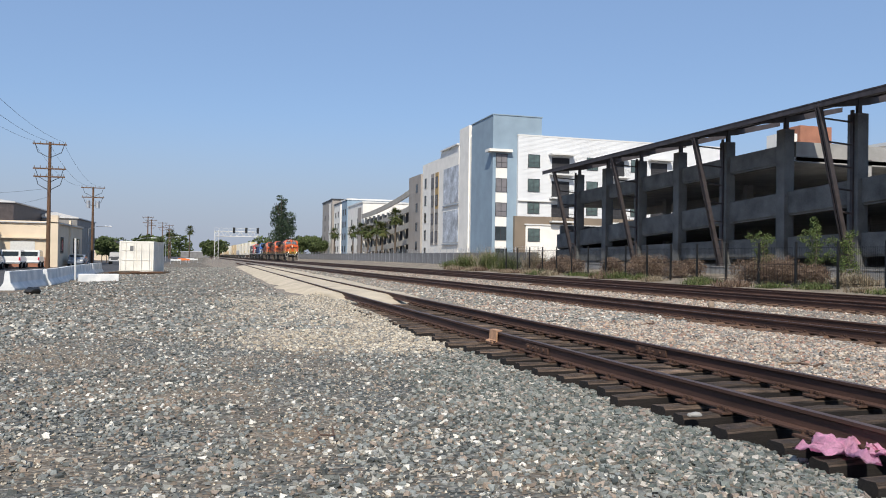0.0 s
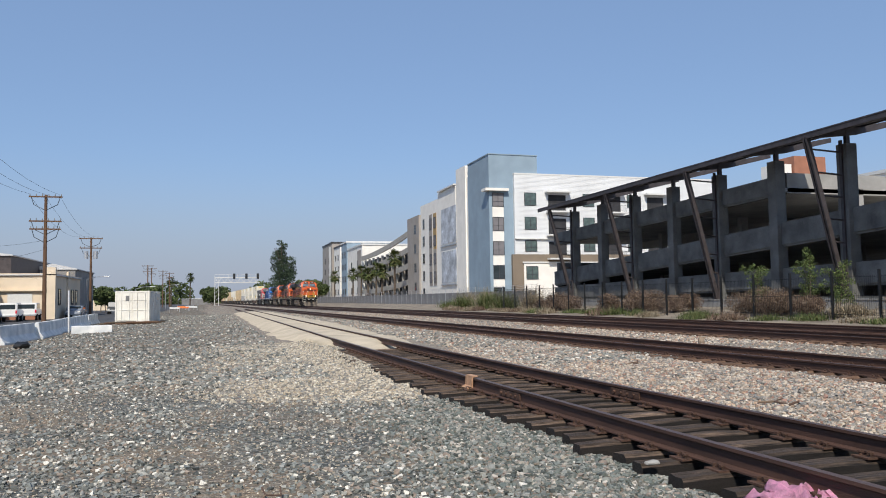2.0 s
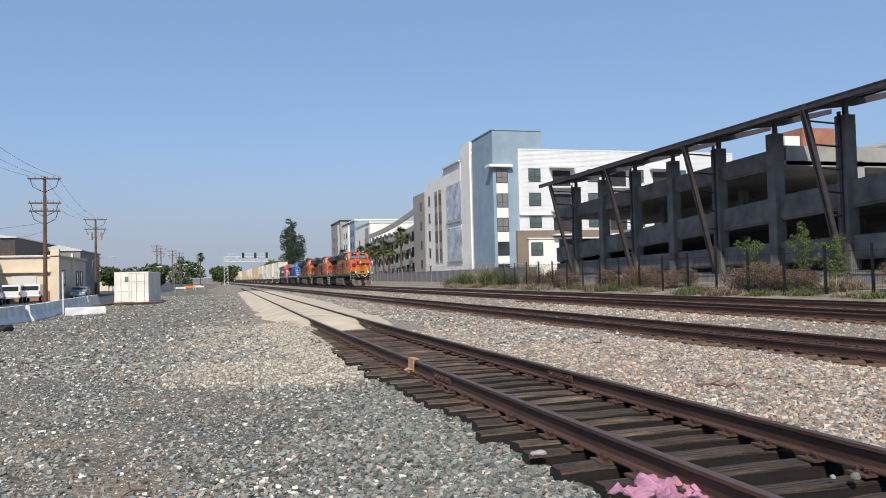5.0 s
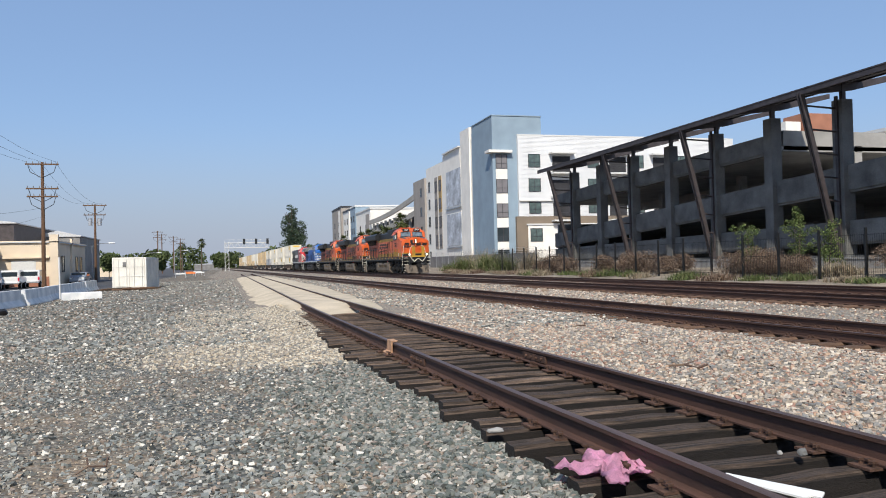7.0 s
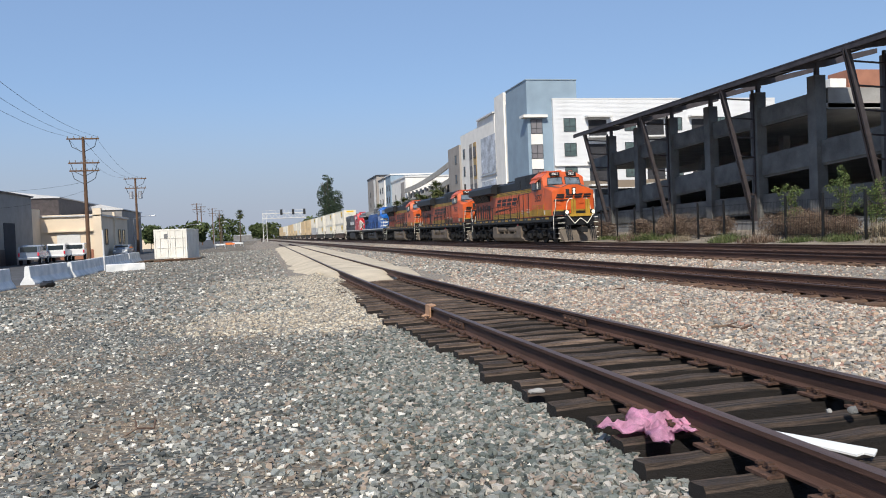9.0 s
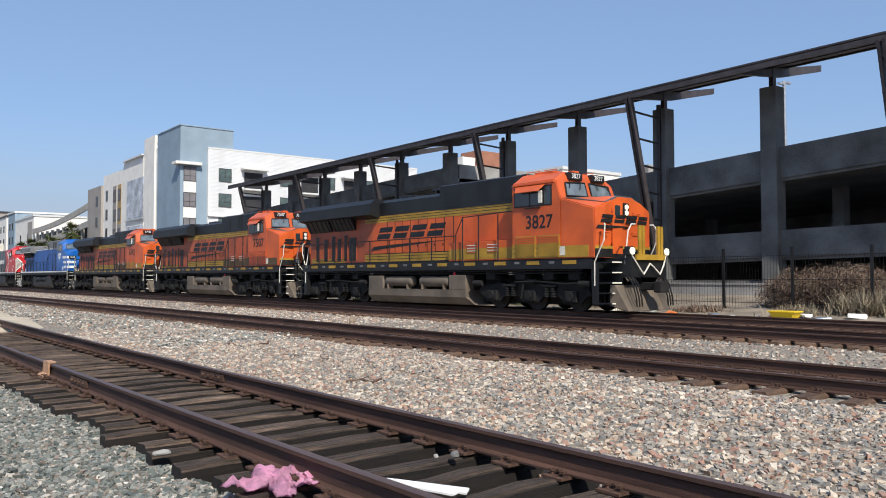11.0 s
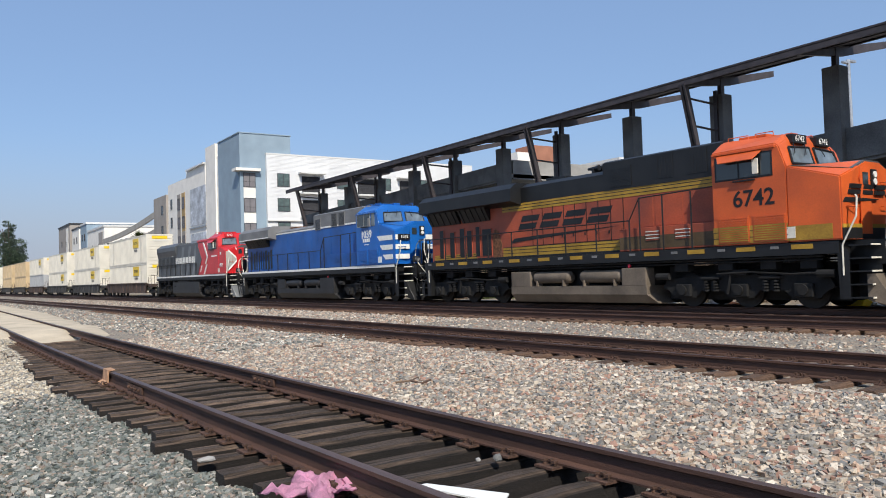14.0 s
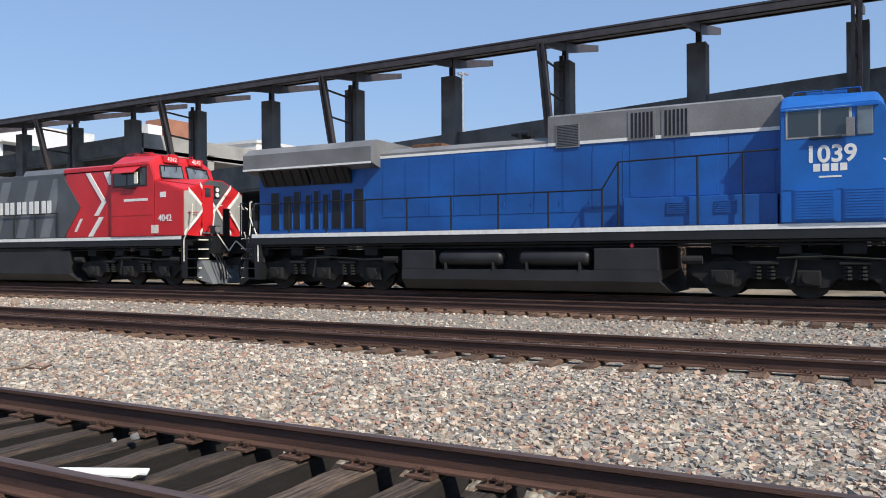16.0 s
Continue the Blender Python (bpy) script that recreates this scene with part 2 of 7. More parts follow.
RAILWHITE = mat("white_grab_rail", (.75, .72, .62), 0.5, var=0.12)
BOX_W = mat("white_container_paint", (.74, .70, .60), 0.5, var=0.09, scale=0.7, fine=20, bump=0.05)
BOX_T = mat("tan_container_paint", (.62, .47, .28), 0.55, var=0.12, scale=0.7, fine=20, bump=0.05)
BOX_G = mat("grey_container_paint", (.42, .43, .44), 0.5, var=0.12, scale=0.7, fine=20, bump=0.05)
WELL = mat("brown_well_car", (.10, .065, .05), 0.75, var=0.4, scale=1.1, fine=20, bump=0.15)
WELL_G = mat("dark_grey_well_car", (.06, .058, .056), 0.75, var=0.4, scale=1.1, fine=20, bump=0.15)
WOODPOLE = mat("pole_wood", (.17, .095, .055), 0.9, var=0.35, scale=4, fine=40, bump=0.5, stretch=(6, 6, .4))
PEACH = mat("peach_stucco", (.72, .60, .45), 0.85, var=0.08, scale=0.5, fine=30, bump=0.1)
CORR = mat("grey_corrugated_wall", (.24, .235, .23), 0.6, 0.2, var=0.15, scale=0.8, fine=20)
ROOF_W = mat("pale_metal_roof", (.58, .59, .60), 0.5, 0.3, var=0.1)
BARRIER = mat("whitewashed_concrete", (.80, .79, .76), 0.8, var=0.12, scale=1.6, fine=30, bump=0.15, tint=(.52, .55, .56))
TYRE = mat("tyre_rubber", (.02, .02, .021), 0.85, var=0.2)
CAR_W = mat("white_car_paint", (.75, .75, .74), 0.25, var=0.03, bump=0)
CAR_S = mat("silver_blue_car_paint", (.32, .36, .42), 0.25, 0.4, var=0.04, bump=0)
CAR_G = mat("dark_grey_car_paint", (.12, .125, .13), 0.3, 0.3, var=0.04, bump=0)
BARK = mat("tree_bark", (.13, .10, .075), 0.95, var=0.35, scale=5, fine=40, bump=0.6)
LEAF = island_mat("broad_leaves", [(.06, .085, .03), (.085, .115, .04), (.05, .068, .027), (.105, .13, .05)])
# needles paler and bluer, distance haze put into their colours
LEAF_DK = island_mat("dark_needles", [(.034, .055, .034), (.05, .075, .042), (.066, .09, .055), (.025, .042, .028)])
LEAF_Y = island_mat("fresh_leaves", [(.075, .11, .03), (.105, .145, .042), (.055, .085, .025), (.14, .17, .06)])
PALM = island_mat("palm_fronds", [(.065, .09, .028), (.09, .11, .035), (.045, .065, .02), (.13, .125, .05)])
TWIGS = island_mat("dry_brush_stems", [(.13, .085, .06), (.20, .14, .10), (.10, .065, .05), (.26, .20, .15)])
STRAW = island_mat("dry_grass_blades", [(.26, .21, .145), (.34, .285, .20), (.19, .145, .10), (.23, .21, .15)])
WEED = island_mat("green_weeds", [(.07, .10, .03), (.10, .13, .045), (.06, .08, .03), (.15, .15, .07)])
STONE_L = island_mat("grey_stones", [(.145, .15, .135), (.265, .26, .235), (.205, .215, .20), (.36, .345, .30), (.075, .08, .075), (.23, .245, .23), (.31, .25, .20), (.16, .165, .155), (.30, .30, .275), (.11, .115, .105), (.26, .21, .17), (.64, .61, .54), (.22, .235, .225)])
STONE_B = island_mat("blue_grey_stones", [(0.139, 0.153, 0.139), (0.204, 0.212, 0.191), (0.098, 0.112, 0.101), (0.245, 0.246, 0.219), (0.163, 0.179, 0.164), (0.073, 0.082, 0.076), (0.196, 0.186, 0.160), (0.294, 0.283, 0.250), (0.123, 0.141, 0.129), (0.449, 0.409, 0.355), (0.172, 0.175, 0.160), (0.245, 0.201, 0.167)])
STONE_TAN = island_mat("tan_stones", [(.46, .40, .31), (.31, .28, .235), (.52, .46, .36), (.38, .34, .28), (.24, .235, .215), (.60, .55, .45), (.42, .35, .26), (.19, .185, .17)])
STONE_R = island_mat("mixed_stones", [(0.414, 0.353, 0.289), (0.272, 0.255, 0.232), (0.436, 0.311, 0.228), (0.185, 0.177, 0.165), (0.566, 0.499, 0.412), (0.316, 0.239, 0.185), (0.392, 0.343, 0.289), (0.305, 0.187, 0.144), (0.218, 0.213, 0.201), (0.479, 0.406, 0.319), (0.250, 0.229, 0.196)])
WHITE_E = mat("white_steel_paint", (.80, .77, .69), 0.55, var=0.1, scale=0.9, fine=25, bump=0.05)
PINK = mat("pink_cloth", (.90, .46, .65), 0.8, var=0.22, scale=9, fine=90, bump=0.3)
PAPER = mat("white_board", (.82, .82, .79), 0.6, var=0.05)
SIGNYELLOW = mat("yellow_plastic", (.85, .58, .02), 0.4, var=0.06)
MESHGREY = mat("grey_fence_screen", (.20, .20, .205), 0.8, var=0.16, scale=0.6, fine=30, bump=0.2)
MURAL = mat("grey_mural_print", (.62, .66, .72), 0.6, var=0.34, scale=0.45, fine=3, bump=0)
ORANGE_P = mat("safety_orange", (.85, .22, .05), 0.6, var=0.1)
HEADLIGHT = glow("headlight_lens", (1.0, .90, .68), .9)
RED_LAMP = mat("red_lens", (.7, .03, .06), 0.3, var=0.05)
BRICK = mat("terracotta_wall", (.36, .16, .10), 0.85, var=0.12, scale=0.6)


# ---- building helpers ----
def thing(name, label, category, at=(0, 0, 0), turn=0.0, group="", kind=""):
    ob = new(name)
    ob.empty_display_size = 0.2
    ob.matrix_basis = pose(at[0], at[1], at[2], 0, 0, turn)
    return tagged(ob, label, category, group, kind)


def finish(name, bm, material, smooth=False):
    me = bpy.data.meshes.new(name)
    bm.normal_update()
    bm.to_mesh(me)
    bm.free()
    me.materials.append(material)
    if smooth:
        me.polygons.foreach_set("use_smooth", [True] * len(me.polygons))
    return me


def part(name, bm, material, parent=None, label="", smooth=False):
    ob = new(name, finish(name, bm, material, smooth))
    if parent:
        ob.parent = parent
    return tagged(ob, label)


def raw(name, verts, faces, material, parent=None):
    me = bpy.data.meshes.new(name)
    me.from_pydata(verts, [], faces)
    me.materials.append(material)
    me.polygons.foreach_set("use_smooth", [False] * len(me.polygons))
    ob = new(name, me)
    if parent:
        ob.parent = parent
    return ob


def box(bm, a, b, bev=0.0):
    x0, y0, z0 = (min(a[i], b[i]) for i in range(3))
    x1, y1, z1 = (max(a[i], b[i]) for i in range(3))
    v = [bm.verts.new(p) for p in ((x0, y0, z0), (x1, y0, z0), (x1, y1, z0), (x0, y1, z0), (x0, y0, z1), (x1, y0, z1), (x1, y1, z1), (x0, y1, z1))]
    f = [bm.faces.new([v[i] for i in q]) for q in ((0, 3, 2, 1), (4, 5, 6, 7), (0, 1, 5, 4), (1, 2, 6, 5), (2, 3, 7, 6), (3, 0, 4, 7))]
    if bev:
        edges = list({e for q in f for e in q.edges})
        bmesh.ops.bevel(bm, geom=edges, offset=bev, segments=2, profile=0.6, affect="EDGES")
    return bm


def boxes(*items, bev=0.0):
    bm = bmesh.new()
    for a, b in items:
        box(bm, a, b, bev)
    return bm


def tube(bm, p, q, r, n=8, r2=None):
    p, q = Vector(p), Vector(q)
    r2 = r if r2 is None else r2
    d = (q - p).normalized()
    u = d.orthogonal().normalized()
    w = d.cross(u)
    rings = []
    for c, rr in ((p, r), (q, r2)):
        rings.append([bm.verts.new(c + (u * math.cos(2 * math.pi * i / n) + w * math.sin(2 * math.pi * i / n)) * rr) for i in range(n)])
    for i in range(n):
        j = (i + 1) % n
        bm.faces.new((rings[0][i], rings[0][j], rings[1][j], rings[1][i]))
    bm.faces.new(rings[0][::-1])
    bm.faces.new(rings[1])
    return bm


def path_tube(bm, pts, r, n=6):
    for p, q in zip(pts, pts[1:]):
        tube(bm, p, q, r, n)
    return bm


def loft(bm, rings, caps=True):
    vr = [[bm.verts.new(p) for p in ring] for ring in rings]
    n = len(vr[0])
    for a, b in zip(vr, vr[1:]):
        for i in range(n):
            j = (i + 1) % n
            bm.faces.new((a[i], a[j], b[j], b[i]))
    if caps:
        bm.faces.new(vr[0][::-1])
        bm.faces.new(vr[-1])
    bmesh.ops.recalc_face_normals(bm, faces=bm.faces[:])
    return bm


def prism_x(bm, yz, x0, x1):
    return loft(bm, [[(x0, y, z) for y, z in yz], [(x1, y, z) for y, z in yz]])


def prism_y(bm, xz, y0, y1):
    return loft(bm, [[(x, y0, z) for x, z in xz], [(x, y1, z) for x, z in xz]])


def prism_z(bm, xy, z0, z1):
    return loft(bm, [[(x, y, z0) for x, y in xy], [(x, y, z1) for x, y in xy]])


def words(text, size, m, material, parent, name="road_number", depth=0.004, bold=0.0):
    """Lettering in the built-in font, at a pose of its parent."""
    cu = bpy.data.curves.new(name, "FONT")
    cu.body, cu.size, cu.align_x, cu.align_y, cu.extrude = text, size, "CENTER", "CENTER", depth
    cu.offset = bold
    cu.materials.append(material)
    ob = new(name, cu)
    ob.parent = parent
    ob.matrix_basis = m
    return ob


# ---- ground ----
LEAN = 0.032          # the main tracks drift to the west by this much per metre
GAUGE = 1.505


def rise(x, y):
    """Height of the ground."""
    xt = x + LEAN * min(max(y, -50), 150)
    if xt < -6:
        z = -0.22
    elif xt < 2:
        z = -0.22 + 0.12 * (xt + 6) / 8
    elif xt < 9.0:
        z = -0.10 + 0.10 * (xt - 2) / 7
    elif xt < 26.0:
        z = 0.015
    elif xt < 34:
        z = 0.015 + 0.6 * (xt - 26) / 8
    else:
        z = 0.615
    for xm in (12.55, 19.25, 23.95):
        # ballast lies low round the main tracks' tie ends
        z -= 0.042 * max(0, min(1, (1.65 - abs(xt - xm)) / .4))
    if -16 < y < 23:
        # the bed sinks between the exposed ties of the siding
        z -= 0.16 * max(0, min(1, (1.12 - abs(x - spur_x(y) + .05)) / .18))
    return z


def spur_x(y):
    if y <= 30:
        return 5.30 - 0.0295 * (y - 6) + 0.0005 * (y - 6) ** 2
    return 4.88 - 0.0055 * (y - 30)


def tan_edge(y):
    """Where the grey yard stone gives way to tan ballast."""
    k = max(0, min(1, (y - 10) / 3.5))
    return 6.3 - 4.7 * k * k * (3 - 2 * k) + 1.4 * max(0, min(1, (y - 24) / 20))


def ground_sheet():
    xs = [-3000, -800, -300, -120, -60, -30, -20, -15, -12] + [-10 + 0.5 * i for i in range(26)] + [3 + 0.18 * i for i in range(25)] + [7.5 + 0.5 * i for i in range(61)] + [38, 40, 45, 60, 100, 300, 900, 3000]
    ys = [-3000, -600, -150, -60, -30, -20] + [-15 + 0.5 * i for i in range(110)] + [40 + 3 * i for i in range(40)] + [165, 180, 200, 230, 270, 330, 420, 600, 1000, 3000]
    verts = []
    for y in ys:
        for x in xs:
            n = 0.03 * noise.noise((x * 0.5, y * 0.5, 0)) + 0.012 * noise.noise((x * 1.7, y * 1.7, 3)) if abs(x) < 40 and -20 < y < 160 else 0
            verts.append((x, y, rise(x, y) + n))
    nx = len(xs)
    faces, slots = [], []
    for j in range(len(ys) - 1):
        for i in range(nx - 1):
            faces.append((j * nx + i, j * nx + i + 1, (j + 1) * nx + i + 1, (j + 1) * nx + i))
            cx, cy = (xs[i] + xs[i + 1]) / 2, (ys[j] + ys[j + 1]) / 2
            xt = cx + LEAN * min(max(cy, -50), 150) + 1.2 * noise.noise((cx * 0.6, cy * 0.6, 7))
            edge = tan_edge(cy)
            sp = cx - spur_x(cy)
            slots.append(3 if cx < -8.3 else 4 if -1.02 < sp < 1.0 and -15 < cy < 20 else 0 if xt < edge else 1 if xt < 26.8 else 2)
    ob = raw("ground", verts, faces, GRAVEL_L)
    for m in (GRAVEL_R, EARTH, ASPHALT, CRIB_SHADE):
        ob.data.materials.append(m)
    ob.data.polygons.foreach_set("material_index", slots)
    ob.data.polygons.foreach_set("use_smooth", [True] * len(faces))
    return tagged(ob, "grey gravel yard, pale ballast, dry earth and asphalt", "ground", kind="structure")


ground = ground_sheet()


# ---- railway tracks ----
RAIL_SECTION = [(-.036, 0), (.036, 0), (.036, -.028), (.010, -.042), (.009, -.145), (.070, -.158), (.070, -.172), (-.070, -.172), (-.070, -.158), (-.009, -.145), (-.010, -.042), (-.036, -.028)]


def rail_mesh(name, xf, off, top, ys, parent):
    bm = bmesh.new()
    rings = [[(xf(y) + off + a, y, top + b) for a, b in RAIL_SECTION] for y in ys]
    loft(bm, rings)
    ob = part(name, bm, RAIL, parent)
    ob.data.materials.append(RAIL_TOP)
    for p in ob.data.polygons:
        if p.normal.z > 0.9 and p.center.z > top - 0.01:
            p.material_index = 1
    return ob


def main_track(xn, top, near_ties, label):
    mid = lambda y: xn + GAUGE / 2 - LEAN * y
    t = thing("railway_track", label, "railway track", (0, 0, 0), group="railway tracks")
    ys = [-45, -10, 20, 60, 120, 200, 320, 520]
    rail_mesh("rail", mid, -GAUGE / 2, top, ys, t)
    rail_mesh("rail", mid, GAUGE / 2, top, ys, t)
    return t, mid


def tie_block(sx, sy, sz, seed):
    bm = bmesh.new()
    n = 9
    rings = []
    for k in range(n):
        x = -sx / 2 + sx * k / (n - 1)
        w = sy / 2 + .012 * noise.noise((x * 3, seed, 0))
        a, b = (.016 * noise.noise((x * 4, seed, q)) for q in (1, 2))
        rings.append([(x, -w, -sz), (x, w, -sz), (x, w, -.03), (x, w - .028, b), (x, .02, -.006 + a * .5), (x, -w + .028, a), (x, -w, -.03)])
    loft(bm, rings)
    for v in bm.verts:
        v.co += Vector(noise.noise_vector(v.co * 2.3 + Vector((seed * 7.1, 0, 0)))) * 0.02
    return bm


def plate_mesh():
    """A rusty tie plate with its spikes and rail clips."""
    bm = bmesh.new()
    box(bm, (-.17, -.095, 0), (.17, .095, .018))
    for sx, sy in ((-.11, -.06), (-.11, .05), (.11, -.05), (.11, .06), (-.085, 0), (.085, .01)):
        tube(bm, (sx, sy, .01), (sx, sy, .045), .012, 6)
        box(bm, (sx - .02, sy - .016, .042), (sx + .02, sy + .016, .058))
    return finish("tie_plate", bm, PLATE)


spur = thing("railway_track", "rusty siding track on exposed weathered wooden ties", "railway track", (0, 0, 0), group="railway tracks")
SPUR_TOP = 0.237
spur_ys = [-14 + 2 * i for i in range(22)] + [40, 60, 80, 100, 130]
rail_mesh("rail", spur_x, -GAUGE / 2, SPUR_TOP, spur_ys, spur)
rail_mesh("rail", spur_x, GAUGE / 2, SPUR_TOP, spur_ys, spur)
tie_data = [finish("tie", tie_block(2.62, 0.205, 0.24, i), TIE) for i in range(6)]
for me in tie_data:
    # faces that do not point up take a much darker colour than the tops
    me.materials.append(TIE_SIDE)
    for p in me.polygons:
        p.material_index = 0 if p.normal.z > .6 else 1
plate_data = plate_mesh()
rnd = random.Random(4)
y = -11.0
while y < 22.5:
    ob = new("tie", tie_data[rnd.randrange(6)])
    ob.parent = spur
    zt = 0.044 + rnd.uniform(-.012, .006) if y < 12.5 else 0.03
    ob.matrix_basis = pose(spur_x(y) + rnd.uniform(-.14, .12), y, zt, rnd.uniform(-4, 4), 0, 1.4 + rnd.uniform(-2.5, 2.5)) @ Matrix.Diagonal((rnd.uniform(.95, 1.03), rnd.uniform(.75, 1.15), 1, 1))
    for off in (-GAUGE / 2, GAUGE / 2):
        pl = new("tie_plate", plate_data)
        pl.parent = spur
        pl.matrix_basis = pose(spur_x(y) + off, y, 0.045, 0, 0, 1.4)
    y += 0.505 + rnd.uniform(-.03, .03)
# bolted joint bars on both rails
def joint_bar(yj, off, length=0.75):
    bm = bmesh.new()
    for s in (-1, 1):
        box(bm, (s * .012, -length / 2, -.135), (s * .034, length / 2, -.048))
        for k in range(4):
            tube(bm, (s * .02, (k - 1.5) * .17, -.09), (s * .062, (k - 1.5) * .17, -.09), .018, 6)
    ob = part("joint_bar", bm, PLATE, spur, "bolted rusty joint bar")
    ob.matrix_basis = pose(spur_x(yj) + off, yj, SPUR_TOP, 0, 0, 1.2)


joint_bar(10.2, -GAUGE / 2)
joint_bar(9.7, GAUGE / 2)
# pale rust-coated clamp over the rail
bm = bmesh.new()
prism_y(bm, [(-.16, -.20), (-.05, -.17), (-.045, .005), (.05, .02), (.055, .035), (-.07, .03), (-.085, -.14), (-.17, -.17)], -.15, .15)
clamp = part("rail_clamp", bm, mat("pale_rust", (.50, .29, .17), .85, var=.25, scale=9), spur, "pale orange rusted rail clamp")
clamp.matrix_basis = pose(spur_x(11.8) - GAUGE / 2, 11.8, SPUR_TOP, 0, 0, 1.2) @ Matrix.Diagonal((.8, 1, .9, 1))

A_X, B_X, C_X = 11.8, 18.5, 23.2
trackA, midA = main_track(A_X, 0.20, True, "rusty main track with spiked rails on ballast")
trackB, midB = main_track(B_X, 0.24, False, "dark rusty middle track on pale ballast")
trackC, midC = main_track(C_X, 0.22, False, "dark main track that carries the freight train")
tie_pale = [finish("tie", tie_block(2.6, 0.23, 0.16, 20 + i), TIE_PALE) for i in range(4)]
for tr, mid, top, lo, hi in ((trackA, midA, .20, -9, 48), (trackB, midB, .24, -6, 40), (trackC, midC, .22, -6, 40)):
    y = lo
    while y < hi:
        ob = new("tie", tie_pale[rnd.randrange(4)])
        ob.parent = tr
        ob.matrix_basis = pose(mid(y), y, top - .172 - .003 + rnd.uniform(-.006, .002), 0, 0, 1.83 + rnd.uniform(-1, 1))
        if tr is trackA:
            for off in (-GAUGE / 2, GAUGE / 2):
                pl = new("tie_plate", plate_data)
                pl.parent = tr
                pl.matrix_basis = pose(mid(y) + off, y, top - .176, 0, 0, 1.83)
        y += 0.52 + rnd.uniform(-.03, .03)

# pale sand packed round the siding rails
bm = bmesh.new()
ys = [22.0 + 1.2 * i for i in range(65)]
rings = []
for i, y in enumerate(ys):
    c = spur_x(y)
    k = min(1, i / 3)
    wl = 1.0 + 1.2 * min(1, i / 9) + .3 * noise.noise((y * .5, 1, 0)) + .25 * noise.noise((y * 1.3, 4, 0))
    wr = 2.1 + .9 * min(1, i / 20) + .35 * noise.noise((y * .5, 9, 0))
    h = -.16 + .345 * k
    bow = lambda a: y + max(0, 1 - i / 4) * (.45 * (a - c) ** 2 * (a > c) * .5 + (2.2 if a < c - .9 else 1.2 if a < c - .6 else .2) + .5 * noise.noise((a * 2.1, y, 3)))
    ring = ([(c - wl, y, -.22), (c - wl + .25, y, -.20 + .13 * k), (c - 1.25, y, h - .06 * k), (c - .85, y, h), (c - .70, y, h - .015), (c, y, h + .012), (c + .70, y, h - .015), (c + .85, y, h), (c + 1.3, y, h - .02), (c + wr - .4, y, h - .10), (c + wr, y, -.20)])
    rings.append([(a, bow(a), z) for a, _, z in ring])
loft(bm, rings)
sand = part("sand_fill", bm, SAND, None, "", True)
tagged(sand, "pale packed sand covering the siding ties", "sand", kind="structure")


# ---- loose stones ----
def stones(name, count, place, material, label, seed, lo=.014, hi=.034):
    rng = np.random.default_rng(seed)
    base = np.array([(x, y, z) for z in (-1, 1) for y in (-1, 1) for x in (-1, 1)], float) * .66
    tri = np.array([(0, 2, 3), (0, 3, 1), (4, 5, 7), (4, 7, 6), (0, 1, 5), (0, 5, 4), (2, 6, 7), (2, 7, 3), (0, 4, 6), (0, 6, 2), (1, 3, 7), (1, 7, 5)])
    pts = place(rng, count)
    n = len(pts)
    size = lo + (hi - lo) * rng.random(n) ** 1.8
    jit = base[None] * (0.6 + 0.7 * rng.random((n, 8, 1))) + rng.normal(0, .2, (n, 8, 3))
    tip = rng.normal(0, .5, n)
    jit = np.stack([jit[:, :, 0] * 1.15, jit[:, :, 1] * np.cos(tip)[:, None] - jit[:, :, 2] * np.sin(tip)[:, None], jit[:, :, 1] * np.sin(tip)[:, None] + jit[:, :, 2] * np.cos(tip)[:, None]], 2)
    ang = rng.random(n) * 6.283
    c, s = np.cos(ang), np.sin(ang)
    x = jit[:, :, 0] * c[:, None] - jit[:, :, 1] * s[:, None]
    yv = jit[:, :, 0] * s[:, None] + jit[:, :, 1] * c[:, None]
    v = np.stack([x, yv, jit[:, :, 2] * .9], 2) * size[:, None, None] + pts[:, None, :]
    f = (tri[None] + (np.arange(n) * 8)[:, None, None]).reshape(-1, 3)
    me = bpy.data.meshes.new(name)
    me.vertices.add(n * 8)
    me.vertices.foreach_set("co", v.reshape(-1))
    me.loops.add(len(f) * 3)
    me.loops.foreach_set("vertex_index", f.reshape(-1))
    me.polygons.add(len(f))
    me.polygons.foreach_set("loop_start", np.arange(len(f)) * 3)
    me.update()
    me.polygons.foreach_set("use_smooth", [False] * len(f))
    me.validate()
    me.materials.append(material)
    return tagged(new(name, me), label, "gravel", kind="stuff")


def lay(x, y, dz=0.0):
    return np.array([rise(a, b) + 0.03 * noise.noise((a * .5, b * .5, 0)) + 0.012 * noise.noise((a * 1.7, b * 1.7, 3)) + dz for a, b in zip(x, y)])


def in_tan(rng, x, y):
    edge = np.array([tan_edge(b) - LEAN * b for b in y])
    rag = np.array([1.1 * noise.noise((a * .6, b * .6, 7)) for a, b in zip(x, y)])
    return x + rag + rng.normal(0, .75, len(x)) > edge


def is_fresh(x, y):
    """The strip of newer blue-grey stone beside the siding."""
    rag = np.array([.9 * noise.noise((a * .5, b * .35, 21)) for a, b in zip(x, y)])
    return (x > np.array([spur_x(b) - 2.6 for b in y]) + .06 * (y - 6) ** 2 * (y > 6) * .8 + rag) & (y < 11.6 + rag)


